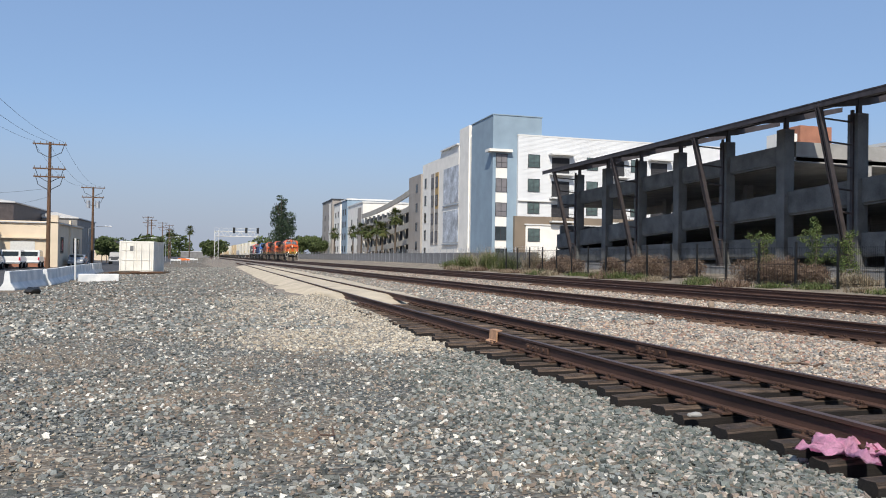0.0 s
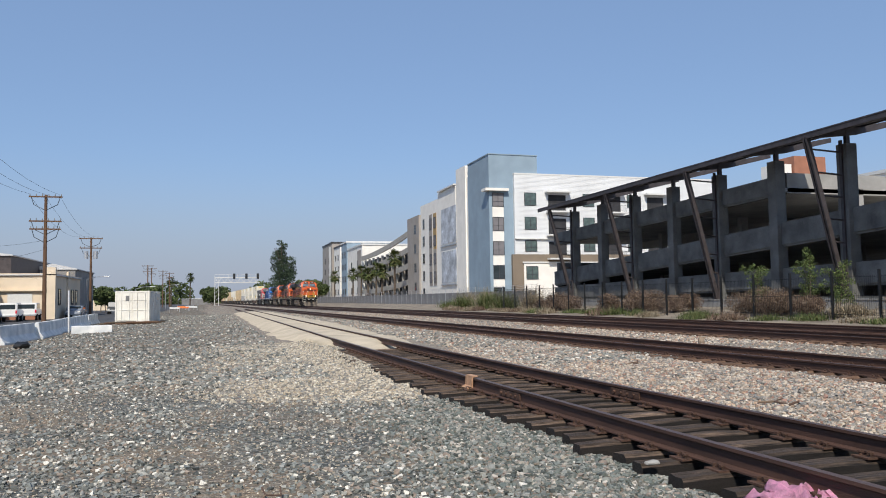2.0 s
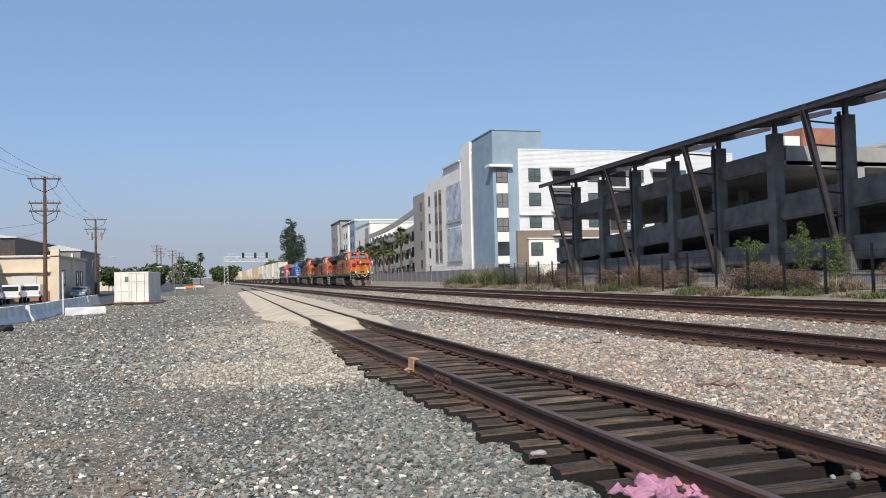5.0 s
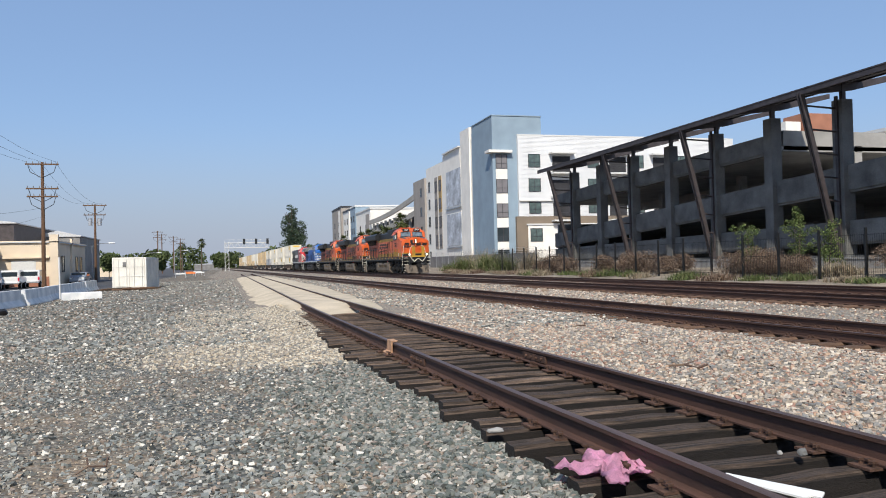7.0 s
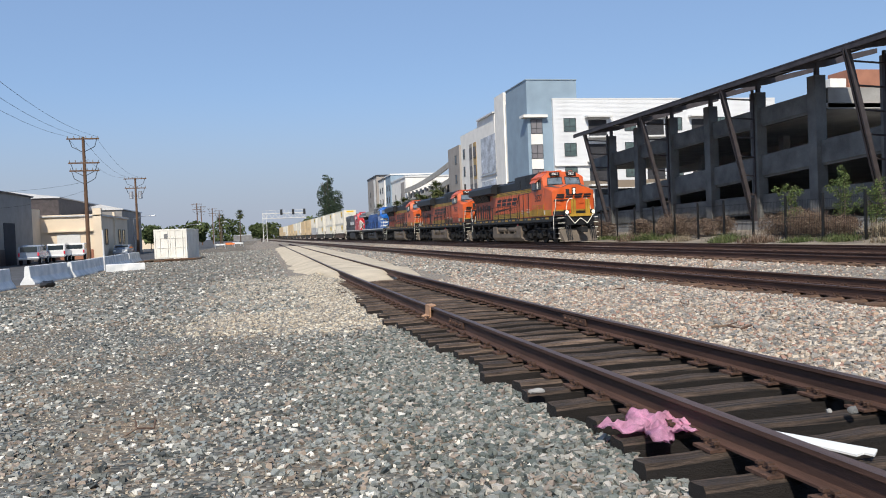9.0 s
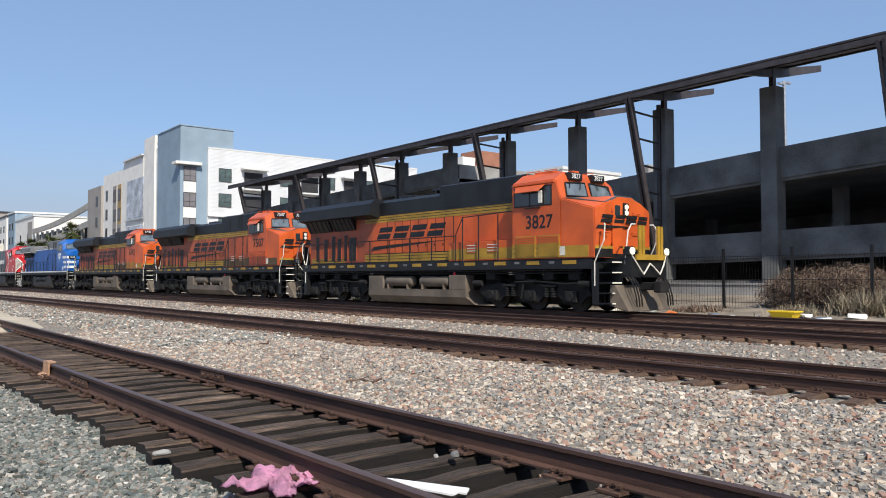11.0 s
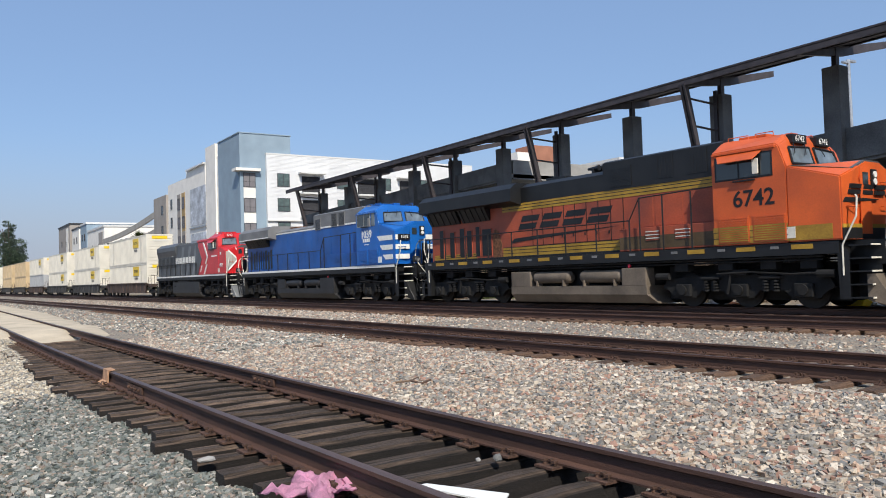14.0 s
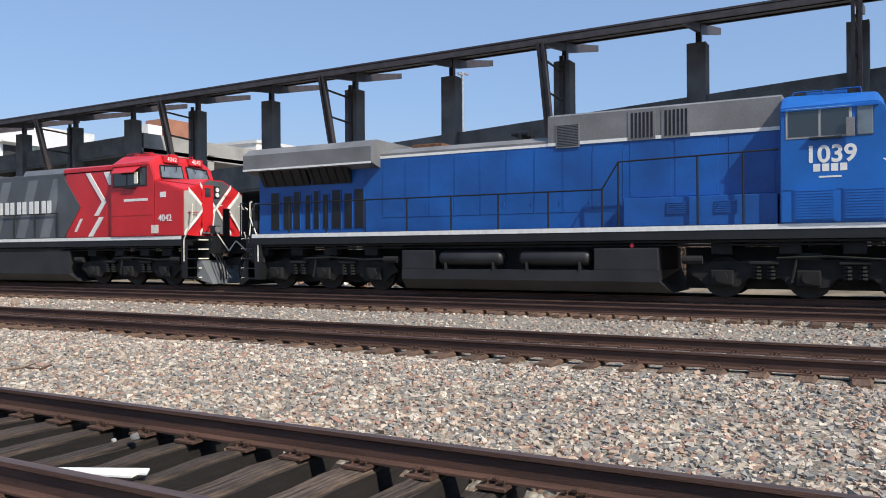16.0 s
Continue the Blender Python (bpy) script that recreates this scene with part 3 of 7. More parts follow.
def place_fresh(rng, n):
    y = 1.0 + 11.5 * rng.random(n) ** 1.15
    sp = np.array([spur_x(b) for b in y])
    x = sp - 1.1 - 3.4 * rng.random(n) ** 1.1 + rng.normal(0, .10, n)
    keep = is_fresh(x + rng.normal(0, .35, n), y)
    x, y = x[keep], y[keep]
    return np.stack([x, y, lay(x, y, .008)], 1)


def place_behind(rng, n):
    y = -6 + 8 * rng.random(n)
    x = -6 + 9.9 * rng.random(n)
    return np.stack([x, y, lay(x, y, .004)], 1)


def place_left(rng, n):
    y = 1.6 + 26 * rng.random(n) ** 2.0
    x = -4.5 - .35 * y + (8.7 + .35 * y) * rng.random(n)
    keep = x < np.array([spur_x(b) for b in y]) - 1.28 + rng.normal(0, .06, n)
    thin = np.array([noise.noise((a * .45, b * .28, 5)) + .5 * noise.noise((a * 1.3, b * 1.3, 8)) for a, b in zip(x, y)])
    keep &= (thin < .12) | (rng.random(n) < .3)
    keep &= (rng.random(n) < .35) | ~is_fresh(x, y)
    tan = in_tan(rng, x, y)
    x, y = x[keep & ~tan], y[keep & ~tan]
    return np.stack([x, y, lay(x, y, .004)], 1)


def place_tan(rng, n):
    y = 7 + 22 * rng.random(n) ** 1.4
    x = -3 + 7.5 * rng.random(n)
    sp = np.array([spur_x(b) for b in y])
    keep = (x < sp - 1.12 + .3 * np.clip((y - 16) / 4, 0, 1) + rng.normal(0, .10, n)) & in_tan(rng, x, y)
    x, y, over = x[keep], y[keep], np.maximum(0, x - sp + 1.6)[keep]
    return np.stack([x, y, lay(x, y, .004) + np.minimum(.10, over * .3) * np.clip((y - 15) / 4, 0, 1)], 1)


def place_chips(rng, n):
    """Small tan chips where the yard's stone lies thin."""
    y = 1.6 + 18 * rng.random(n) ** 1.8
    x = -4.5 - .35 * y + (8.2 + .35 * y) * rng.random(n)
    thin = np.array([noise.noise((a * .45, b * .28, 5)) + .5 * noise.noise((a * 1.3, b * 1.3, 8)) for a, b in zip(x, y)])
    keep = (thin > .02) & (x < 3.2)
    x, y = x[keep], y[keep]
    return np.stack([x, y, lay(x, y, .002)], 1)


def place_right(rng, n):
    y = -4 + 26 * rng.random(n) ** 1.25
    x = 6.25 + (11.0 - 6.25) * rng.random(n)
    keep = x > np.array([spur_x(b) for b in y]) + .95 + np.abs(rng.normal(0, .2, n))
    x, y = x[keep], y[keep]
    return np.stack([x, y, lay(x, y, .004)], 1)


def place_main(rng, n):
    y = -6 + 40 * rng.random(n) ** 1.2
    xt = 11 + 13.5 * rng.random(n)
    for xr in (A_X, A_X + GAUGE, B_X, B_X + GAUGE, C_X, C_X + GAUGE):
        m = np.abs(xt - xr) > .28
        xt, y = xt[m], y[m]
    x = xt - LEAN * y
    return np.stack([x, y, lay(x, y, .006)], 1)


stones("gravel_stones", 94000, place_left, STONE_L, "loose grey crushed stones over the gravel yard", 1, .012, .032)
stones("fresh_stones", 30000, place_fresh, STONE_B, "loose blue-grey crushed stones beside the siding ties", 21, .016, .034)
stones("yard_stones", 9000, place_behind, STONE_L, "loose grey stones at the near end of the yard", 22, .014, .032)
stones("tan_stones", 60000, place_tan, STONE_TAN, "loose tan ballast stones spilled beside the siding", 11, .015, .034)
stones("tan_chips", 42000, place_chips, STONE_TAN, "small tan chips lying in bare dirt of the yard", 12, .006, .014)
stones("ballast_stones", 46000, place_right, STONE_R, "loose pinkish and grey ballast stones beside the siding", 2, .015, .038)
stones("track_ballast", 19000, place_main, STONE_R, "loose pale ballast stones between the main tracks", 3, .02, .042)


def place_far(rng, n):
    y = 16 + 80 * rng.random(n) ** 1.7
    x = -7.5 + 19 * rng.random(n)
    keep = np.abs(x - np.array([spur_x(b) for b in y])) > 2.3
    x, y = x[keep], y[keep]
    return np.stack([x, y, lay(x, y, .006)], 1)


stones("far_gravel_stones", 30000, place_far, STONE_L, "loose pale stones farther along the yard", 7, .03, .055)


def place_beyond(rng, n):
    y = 20 + 70 * rng.random(n) ** 1.5
    x = 8 + 16.5 * rng.random(n) - LEAN * y
    return np.stack([x, y, lay(x, y, .006)], 1)


stones("far_ballast_stones", 17000, place_beyond, STONE_R, "loose pale ballast stones farther along the tracks", 8, .03, .055)


def place_ties(rng, n):
    y = -6 + 27 * rng.random(n)
    x = np.array([spur_x(b) for b in y]) + rng.uniform(-1.45, 1.45, n)
    return np.stack([x, y, np.full(n, -.215) + .05 * rng.random(n)], 1)


# crib stones share the ground's painted shade
stones("crib_stones", 7000, place_ties, CRIB_SHADE, "sunken stones in the gaps between the ties", 5, .012, .03)


# ---- parking garage ----
def garage():
    g = thing("parking_garage", "dark grey concrete parking garage with sloping ramps and steel canopy", "parking garage", (36.3, 30, 0.6))
    ox, oy, oz = 36.3, 30, 0.6
    L = lambda x, y, z: (x - ox, y - oy, z - oz)
    top2 = lambda y: 6.14 + (43 - y) * .0535
    top3 = lambda y: 3.15 + (43 - y) * .018
    top1 = lambda y: 9.31 - (y - 43) * .026
    cols = [6.7 + 6.1 * k for k in range(-4, 12)]
    cd = bmesh.new()
    box(cd, (-.22, -.36, 0), (.56, .44, 9.7), .03)
    col_data = finish("column", cd, CONC)
    stub = boxes(((.05, -.11, 9.6), (.32, .11, 10.75)))
    stub_data = finish("stub_post", stub, STEEL_D)
    # cantilever bracket and canopy rise to the east
    cz = lambda x: 10.70 + (x - 33.5) * .2
    bb = bmesh.new()
    prism_y(bb, [(33.6 - ox, cz(33.6) - oz - .10), (41 - ox, cz(41) - oz - .10), (41 - ox, cz(41) - oz - .42), (37.2 - ox, cz(37.2) - oz - .55), (33.6 - ox, cz(33.6) - oz - .25)], -.09, .09)
    bracket_data = finish("canopy_bracket", bb, STEEL_D)
    for y in cols:
        for nm, dat in (("column", col_data), ("stub_post", stub_data), ("canopy_bracket", bracket_data)):
            ob = new(nm, dat)
            ob.parent = g
            ob.matrix_basis = pose(0, y - oy, 0)
    # leaning braces with rungs on every other column
    bm = bmesh.new()
    p0, p1 = Vector((33.55 - ox, 0, 10.0)), Vector((-.35, 0, .3))
    d = (p1 - p0).normalized()
    side = Vector((d.z, 0, -d.x)) * .14
    for s in (-1, 1):
        y0, y1 = (-.17, -.05) if s < 0 else (.05, .17)
        loft(bm, [[p0 + side + Vector((0, y0, 0)), p0 - side + Vector((0, y0, 0)), p0 - side + Vector((0, y1, 0)), p0 + side + Vector((0, y1, 0))],
                  [p1 + side + Vector((0, y0, 0)), p1 - side + Vector((0, y0, 0)), p1 - side + Vector((0, y1, 0)), p1 + side + Vector((0, y1, 0))]])
    brace_data = finish("leaning_brace", bm, STEEL_D)
    braced = [("leaning_brace", brace_data)]
    for k in range(6):
        z = 9.3 - 1.35 * k
        u = (p0.z - z) / (p0.z - p1.z)
        rb = bmesh.new()
        tube(rb, (p0.x + (p1.x - p0.x) * u, 0, z), (-.2, 0, z - .12), .055, 6)
        braced.append(("rung", finish("rung", rb, STEEL_D)))
    braced.append(("brace_post", finish("brace_post", boxes(((-.34, -.10, .2), (-.22, .10, 9.9))), STEEL_D)))
    for y in cols[1::2]:
        for nm, dat in braced:
            ob = new(nm, dat)
            ob.parent = g
            ob.matrix_basis = pose(0, y - oy, 0)
    y0, y1 = -18.5, 76.5
    bm = bmesh.new()
    for x, h in ((33.5, .36), (34.6, .14), (35.7, .14), (37.6, .2)):
        box(bm, (x - ox - .05, y0 - oy, cz(x) - oz - .05 - h / 2), (x - ox + .05, y1 - oy, cz(x) - oz - .05 + h / 2))
    part("canopy_beam", bm, STEEL_D, g)
    bm = bmesh.new()
    prism_y(bm, [(33.45 - ox, cz(33.45) - oz + .02), (37.75 - ox, cz(37.75) - oz + .02), (37.75 - ox, cz(37.75) - oz + .06), (33.45 - ox, cz(33.45) - oz + .06)], y0 - oy, y1 - oy)
    for i in range(9):
        x = 33.7 + .44 * i
        box(bm, (x - ox - .05, y0 - oy, cz(x) - oz - .06), (x - ox + .05, y1 - oy, cz(x) - oz + .03))
    part("canopy_deck", bm, STEEL_D, g)

    def band(top, depth, a, b, name, m=CONC, x0=36.38, th=.28):
        bm = bmesh.new()
        loft(bm, [[L(x0, y, top(y)), L(x0, y, top(y) - depth), L(x0 + th, y, top(y) - depth), L(x0 + th, y, top(y))] for y in (a, (a + b) / 2, b)])
        part(name, bm, m, g)
        bm = bmesh.new()
        loft(bm, [[L(x0 + .1, y, top(y) - depth - .003), L(x0 + .1, y, top(y) - depth - .14), L(x0 + .5, y, top(y) - depth - .14), L(x0 + .5, y, top(y) - depth - .003)] for y in (a, b)])
        part("band_lip", bm, CONC, g)

    def deck(top, depth, a, b):
        bm = bmesh.new()
        loft(bm, [[L(36.7, y, top(y) - depth + .35), L(36.7, y, top(y) - depth + .08), L(55, y, top(y) - depth + .08), L(55, y, top(y) - depth + .35)] for y in (a, b)])
        part("deck", bm, CONC_L, g)

    band(top1, 1.15, 43, 79, "parapet")
    band(top2, 1.45, -22, 79, "parapet")
    band(top3, 1.25, -22, 79, "parapet")
    deck(top1, 1.15, 43, 79)
    deck(top2, 1.45, -22, 79)
    deck(top3, 1.25, -22, 79)
    bm = boxes((L(36.38, -22, .4), L(36.6, 79, 1.25)))
    part("base_wall", bm, CONC, g)
    part("end_parapet", boxes((L(37.05, 43.0, 8.16), L(55, 43.28, 9.52))), CONC_L, g)
    part("end_wall", boxes((L(36.7, 78.6, 0), L(55, 79, 5.2))), CONC, g)
    part("inner_wall", boxes((L(46, -22, 6.4), L(46.25, 41, 8.0)), (L(46, 41, 6.6), L(46.25, 79, 7.6))), BEIGE_C, g)
    part("back_wall", boxes((L(55, -22, 0), L(55.3, 79, 2.2)), (L(55, -22, 2.2), L(55.3, 38, 6.9)), (L(55, 38, 3.3), L(55.3, 79, 5.2)), (L(55, 46, 6.6), L(55.3, 79, 9.4))), CONC_L, g)
    cb = bmesh.new()
    box(cb, (-.3, -.3, 0), (.3, .3, 8.0))
    inner = finish("inner_column", cb, CONC_L)
    for y in cols[::2]:
        for x in (43, 50):
            ob = new("inner_column", inner)
            ob.parent = g
            ob.matrix_basis = pose(x - ox, y - oy, 0)
    return g


garage()


# ---- apartment building ----
def window(parent, at, w, h, axis, glass=GLASS_G, mullion=True):
    """A framed window: recessed panes, frame, mid rail. axis 'y' faces south, 'x' faces west."""
    x, y, z = at
    fr = bmesh.new()
    t = .07
    for a, b in (((-w / 2, 0), (w / 2, t)), ((-w / 2, h - t), (w / 2, h)), ((-w / 2, t), (-w / 2 + t, h - t)), ((w / 2 - t, t), (w / 2, h - t))):
        box(fr, (a[0], -.06, a[1]), (b[0], .05, b[1]))
    if mullion:
        box(fr, (-.035, -.05, t), (.035, .04, h - t))
        box(fr, (-w / 2 + t, -.05, h * .36), (-.035, .04, h * .36 + .05))
        box(fr, (.035, -.05, h * .36), (w / 2 - t, .04, h * .36 + .05))
    pa = boxes(((-w / 2 + t, -.02, t), (w / 2 - t, .01, h - t)))
    f = part("window", fr, FRAME_D, parent)
    p = part("pane", pa, glass, f)
    f.matrix_basis = pose(x, y, z, 0, 0, 0 if axis == "y" else -90)
    return f


def apartments():
    g = thing("apartment_building", "white and blue-grey apartment block with corner tower and murals", "apartment building", (41.1, 113, 0))
    ox, oy = 41.6, 113
    L = lambda x, y, z: (x - ox, y - oy, z)
    B = lambda *c, m=WHITE, n="wall": part(n, boxes(*[(L(*a), L(*b)) for a, b in c]), m, g)
    B(((41.6, 113, 0), (49.7, 123.4, 23.7)), m=BLUE, n="tower")
    B(((41.5, 112.9, 23.7), (49.8, 123.5, 23.85)), m=BLUE, n="tower_coping")
    # bright strip with a column of windows
    B(((42.1, 112.93, 0), (43.95, 113, 17.7)), m=WHITE, n="window_strip")
    for z in (15.55, 11.75, 8.0, 4.3, .9):
        window(g, (43.02 - ox, 112.92 - oy, z), 1.86, 2.15, "y", BLIND if z > 6 else GLASS)
    B(((40.75, 112.2, 17.95), (44.6, 113, 18.35)), ((40.75, 113, 17.95), (41.6, 114.2, 18.35)), m=WHITE, n="canopy")
    # white wing with lap siding
    B(((45.6, 112.55, 8.1), (84, 126, 20.6)), m=SIDING, n="wing")
    bm = bmesh.new()
    prism_x(bm, [(-.485, 0), (-.455, .2), (-.44, .2), (-.44, 0)], 45.6 - ox, 84 - ox)
    board = finish("siding_board", bm, SIDING)
    for i in range(62):
        ob = new("siding_board", board)
        ob.parent = g
        ob.matrix_basis = pose(0, 0, 8.2 + .2 * i)
    B(((45.55, 112.5, 20.6), (84, 126, 20.85)), m=ALUM, n="roof_edge")
    B(((45.1, 112.35, 0), (84, 126, 8.1)), m=BROWN, n="podium")
    B(((46.9, 112.25, 0), (84, 112.36, 6.75)), m=WHITE, n="podium_panel")
    B(((46.7, 112.1, 6.75), (84, 112.4, 6.95)), ((45.6, 112.2, 10.45), (56, 112.56, 10.6)), m=ALUM, n="ledge")
    for x in (48.25, 58.3, 66.2, 74):
        for z in (15.75, 11.95, 8.55, 4.2):
            window(g, (x - ox, (112.5 if z > 8 else 112.22) - oy, z), 2.0, 2.05 if z != 8.55 else 1.75, "y")
    for x in (52.8, 62.5, 70.4):
        for z in (14.9, 11.2, 7.5):
            # flat dark sheet on the wall paints the balcony's shaded recess
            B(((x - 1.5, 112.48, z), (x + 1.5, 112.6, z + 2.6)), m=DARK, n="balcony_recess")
            B(((x - 1.9, 111.2, z - .25), (x + 1.9, 112.5, z)), m=ALUM, n="balcony_slab")
            bm = bmesh.new()
            for k in range(20):
                xx = x - 1.85 + 3.7 * k / 19
                tube(bm, L(xx, 111.25, z), L(xx, 111.25, z + 1.05), .018, 4)
            tube(bm, L(x - 1.85, 111.25, z + 1.07), L(x + 1.85, 111.25, z + 1.07), .03, 5)
            part("balcony_rail", bm, FRAME_D, g)
        B(((x - 2.1, 111.3, 17.8), (x + 2.1, 112.5, 18.05)), m=ALUM, n="balcony_roof")
    # west front along the tracks
    B(((41.75, 123.4, 0), (50, 130.5, 21.8)), ((41.5, 124.6, 0), (44, 129.8, 23.9)), m=WHITE, n="pier")
    B(((41.6, 130.5, 0), (50, 142, 21.4)), m=WHITE)
    B(((41.6, 142, 0), (50, 155, 20.4)), m=WHITE)
    B(((41.2, 130.4, 21.4), (44, 141, 21.65)), m=ALUM, n="roof_edge")
    for z0, z1 in ((11.4, 17.9), (4.3, 10.0)):
        B(((41.5, 130.2, z0), (41.58, 139.5, z1)), m=MURAL, n="mural")
        B(((41.35, 130, z0 - .5), (41.6, 139.7, z0 - .3)), m=METAL_L, n="mural_ledge")
    for yy, m2 in ((144.0, OCHRE), (147.0, TAUPE)):
        for z in (4.5, 8.0, 11.5, 15):
            B(((41.52, yy - 1, z - .6), (41.6, yy + 1.2, z + 2.9)), m=m2 if (z > 10) == (m2 is OCHRE) else TAUPE, n="panel")
            window(g, (41.5 - ox, yy - oy, z), 1.6, 2.1, "x", BLIND)
    for z in (1.5, 5, 8.5, 12, 15.5):
        window(g, (41.58 - ox, 152.5 - oy, z), 1.2, 2.0, "x", GLASS)
    B(((41.2, 155, 0), (50, 165, 18.7)), m=TAUPE)
    for z in (3, 7, 11, 15):
        window(g, (41.18 - ox, 158 - oy, z), 1.4, 1.8, "x", GLASS)
    return g


apartments()


def ramp_garage():
    g = thing("ramp_garage", "beige concrete garage with curving ramp bands", "parking garage", (41.0, 165, 0))
    for k in range(5):
        bm = bmesh.new()
        rings = []
        for i in range(9):
            u = i / 8
            y = 58 * u
            z = 16.4 - 3.55 * k - 2.6 * (1 - (1 - u) ** 2) * (1 - .12 * k)
            rings.append([(0, y, z), (0, y, z - 1.25), (.3, y, z - 1.25), (.3, y, z)])
        loft(bm, rings)
        part("ramp_band", bm, BEIGE_C, g)
    # dark wall behind the bands paints the shade of the decks
    part("core_shade_wall", boxes(((1.7, 0, 0), (2.2, 58, 12.4))), DARK, g)
    post = finish("column", boxes(((.4, 0, 0), (1.0, .6, 12.6))), BEIGE_C)
    for i in range(10):
        ob = new("column", post)
        ob.parent = g
        ob.matrix_basis = pose(0, 5.8 * i + 2, 0)
    return g


ramp_garage()


def far_block(at, size, m, label, cap=None, stripes=()):
    g = thing("far_building", label, "building", at)
    part("wall", boxes(((0, 0, 0), size)), m, g)
    if cap:
        part("roof", boxes(((-.2, -.2, size[2]), (size[0] + .2, size[1] + .2, size[2] + .5))), cap, g)
    for y0, y1, z0, z1, mm in stripes:
        part("panel", boxes(((-.06, y0, z0), (0, y1, z1))), mm, g)
    for z in range(3, int(size[2]) - 3, 4):
        for y in (size[1] * .3, size[1] * .7):
            window(g, (-.02, y, z), 1.5, 2.0, "x", GLASS)
        for x in (size[0] * .3, size[0] * .7):
            window(g, (x, -.02, z), 1.8, 2.0, "y", GLASS)
    return g


far_block((41.5, 224, 0), (20, 26, 17.2), WHITE, "white four-storey block past the garage", ALUM, ((2, 8, 0, 16, TAUPE),))
far_block((41.2, 250, 0), (16, 11, 19.8), BLUE, "narrow blue-grey stair tower", ALUM)
far_block((41.5, 266, 0), (16, 14, 19.6), WHITE, "white far apartment wing", FRAME_D)
far_block((41.2, 283, 0), (16, 26, 22.0), TAUPE, "taupe far apartment wing with dark cap", FRAME_D, ((3, 8, 0, 21, WHITE),))
far_block((93, 86, 0), (14, 12, 18.6), WHITE, "white block behind the parking garage", ALUM)
far_block((95.6, 110, 0), (6.5, 5, 25.0), BRICK, "terracotta stair head behind the garage")
far_block((92.4, 110.5, 0), (3.0, 4, 23.6), WHITE, "white stair head beside the terracotta one")


# ---- the freight train ----
# Each vehicle stands on its rails at z = 0, its front end at y = 0, its length along +y.
def wheelset(parent, y, r=0.53, n=28):
    bm = bmesh.new()
    for s in (-1, 1):
        tube(bm, (s * .68, 0, 0), (s * .82, 0, 0), r, n)
        tube(bm, (s * .82, 0, 0), (s * .86, 0, 0), r * .42, 12)
    tube(bm, (-.66, 0, 0), (.66, 0, 0), .09, 10)
    ob = part("wheelset", bm, WHEEL, parent)
    ob.matrix_basis = pose(0, y, r)
    return ob


def truck(parent, yc, span=2.0):
    """Three-axle locomotive truck with cast side frames, journal boxes, springs and brake gear."""
    bm = bmesh.new()
    for s in (-1, 1):
        low = []
        for k in (-1, 0, 1):
            low += [(k * span - .62, .52), (k * span - .40, .30), (k * span + .40, .30), (k * span + .62, .52)]
        top = [(span + .85, .62), (span + .70, .88), (span + .2, .92), (.9, .98), (-.9, .98), (-span - .2, .92), (-span - .70, .88), (-span - .85, .62)]
        prism_x(bm, low + top, s * 1.04, s * 1.18)
        for k in (-1, 0, 1):
            box(bm, (s * 1.16, k * span - .27, .34), (s * 1.30, k * span + .27, .72), .03)
            tube(bm, (s * 1.28, k * span, .54), (s * 1.36, k * span, .54), .15, 14)
        for k in (-.5, .5):
            for dy in (-.16, .16):
                for q in range(4):
                    tube(bm, (s * 1.24, k * span + dy, .50 + .09 * q), (s * 1.24, k * span + dy, .55 + .09 * q), .095, 8)
            box(bm, (s * 1.1, k * span - .34, .86), (s * 1.32, k * span + .34, .94), .02)
        tube(bm, (s * 1.34, -span - .95, .98), (s * 1.34, -span - .45, .98), .11, 10)
        tube(bm, (s * 1.34, span + .45, .98), (s * 1.34, span + .95, .98), .11, 10)
        path_tube(bm, [(s * 1.3, -span - .45, 1.0), (s * 1.33, -span + .3, .98), (s * 1.33, -.4, 1.06), (s * 1.33, .7, 1.02)], .03, 6)
        tube(bm, (s * 1.30, .25, 1.05), (s * 1.30, .38, .42), .04, 6)
        box(bm, (s * 1.16, -.28, .96), (s * 1.30, .28, 1.14), .03)
    box(bm, (-.64, -span - 1.0, .22), (.64, span + 1.0, 1.3))
    t = part("truck", bm, UNDER, parent)
    t.matrix_basis = pose(0, yc, 0)
    return [wheelset(t, k * span) for k in (-1, 0, 1)]


BEND = 1.02


def nose_y(x):
    """Plan of the blunt nose: flat in the middle, swept back to both sides."""
    return 1.08 if abs(x) < BEND else 1.08 + .09 * (abs(x) - BEND) / (1.53 - BEND)


def face_sheet(bm, pts, lift=.012):
    """A thin shape laid on the front of the nose; pts are (x, z) corners of a convex outline."""
    ring = [(x, nose_y(x) - lift, z) for x, z in pts]
    loft(bm, [ring, [(x, y + lift + .02, z) for x, y, z in ring]])


def face_line(parent, name, pts, w, material, label=""):
    """A painted stripe over the nose, split where the nose bends."""
    bm = bmesh.new()
    for (xa, za), (xb, zb) in zip(pts, pts[1:]):
        cuts = sorted({0.0, 1.0, *[u for k in (-BEND, BEND) if xb != xa and 0 < (u := (k - xa) / (xb - xa)) < 1]})
        for u, v in zip(cuts, cuts[1:]):
            p, q = (xa + (xb - xa) * u, za + (zb - za) * u), (xa + (xb - xa) * v, za + (zb - za) * v)
            face_sheet(bm, [(p[0], p[1] - w / 2), (q[0], q[1] - w / 2), (q[0], q[1] + w / 2), (p[0], p[1] + w / 2)])
    return part(name, bm, material, parent, label)


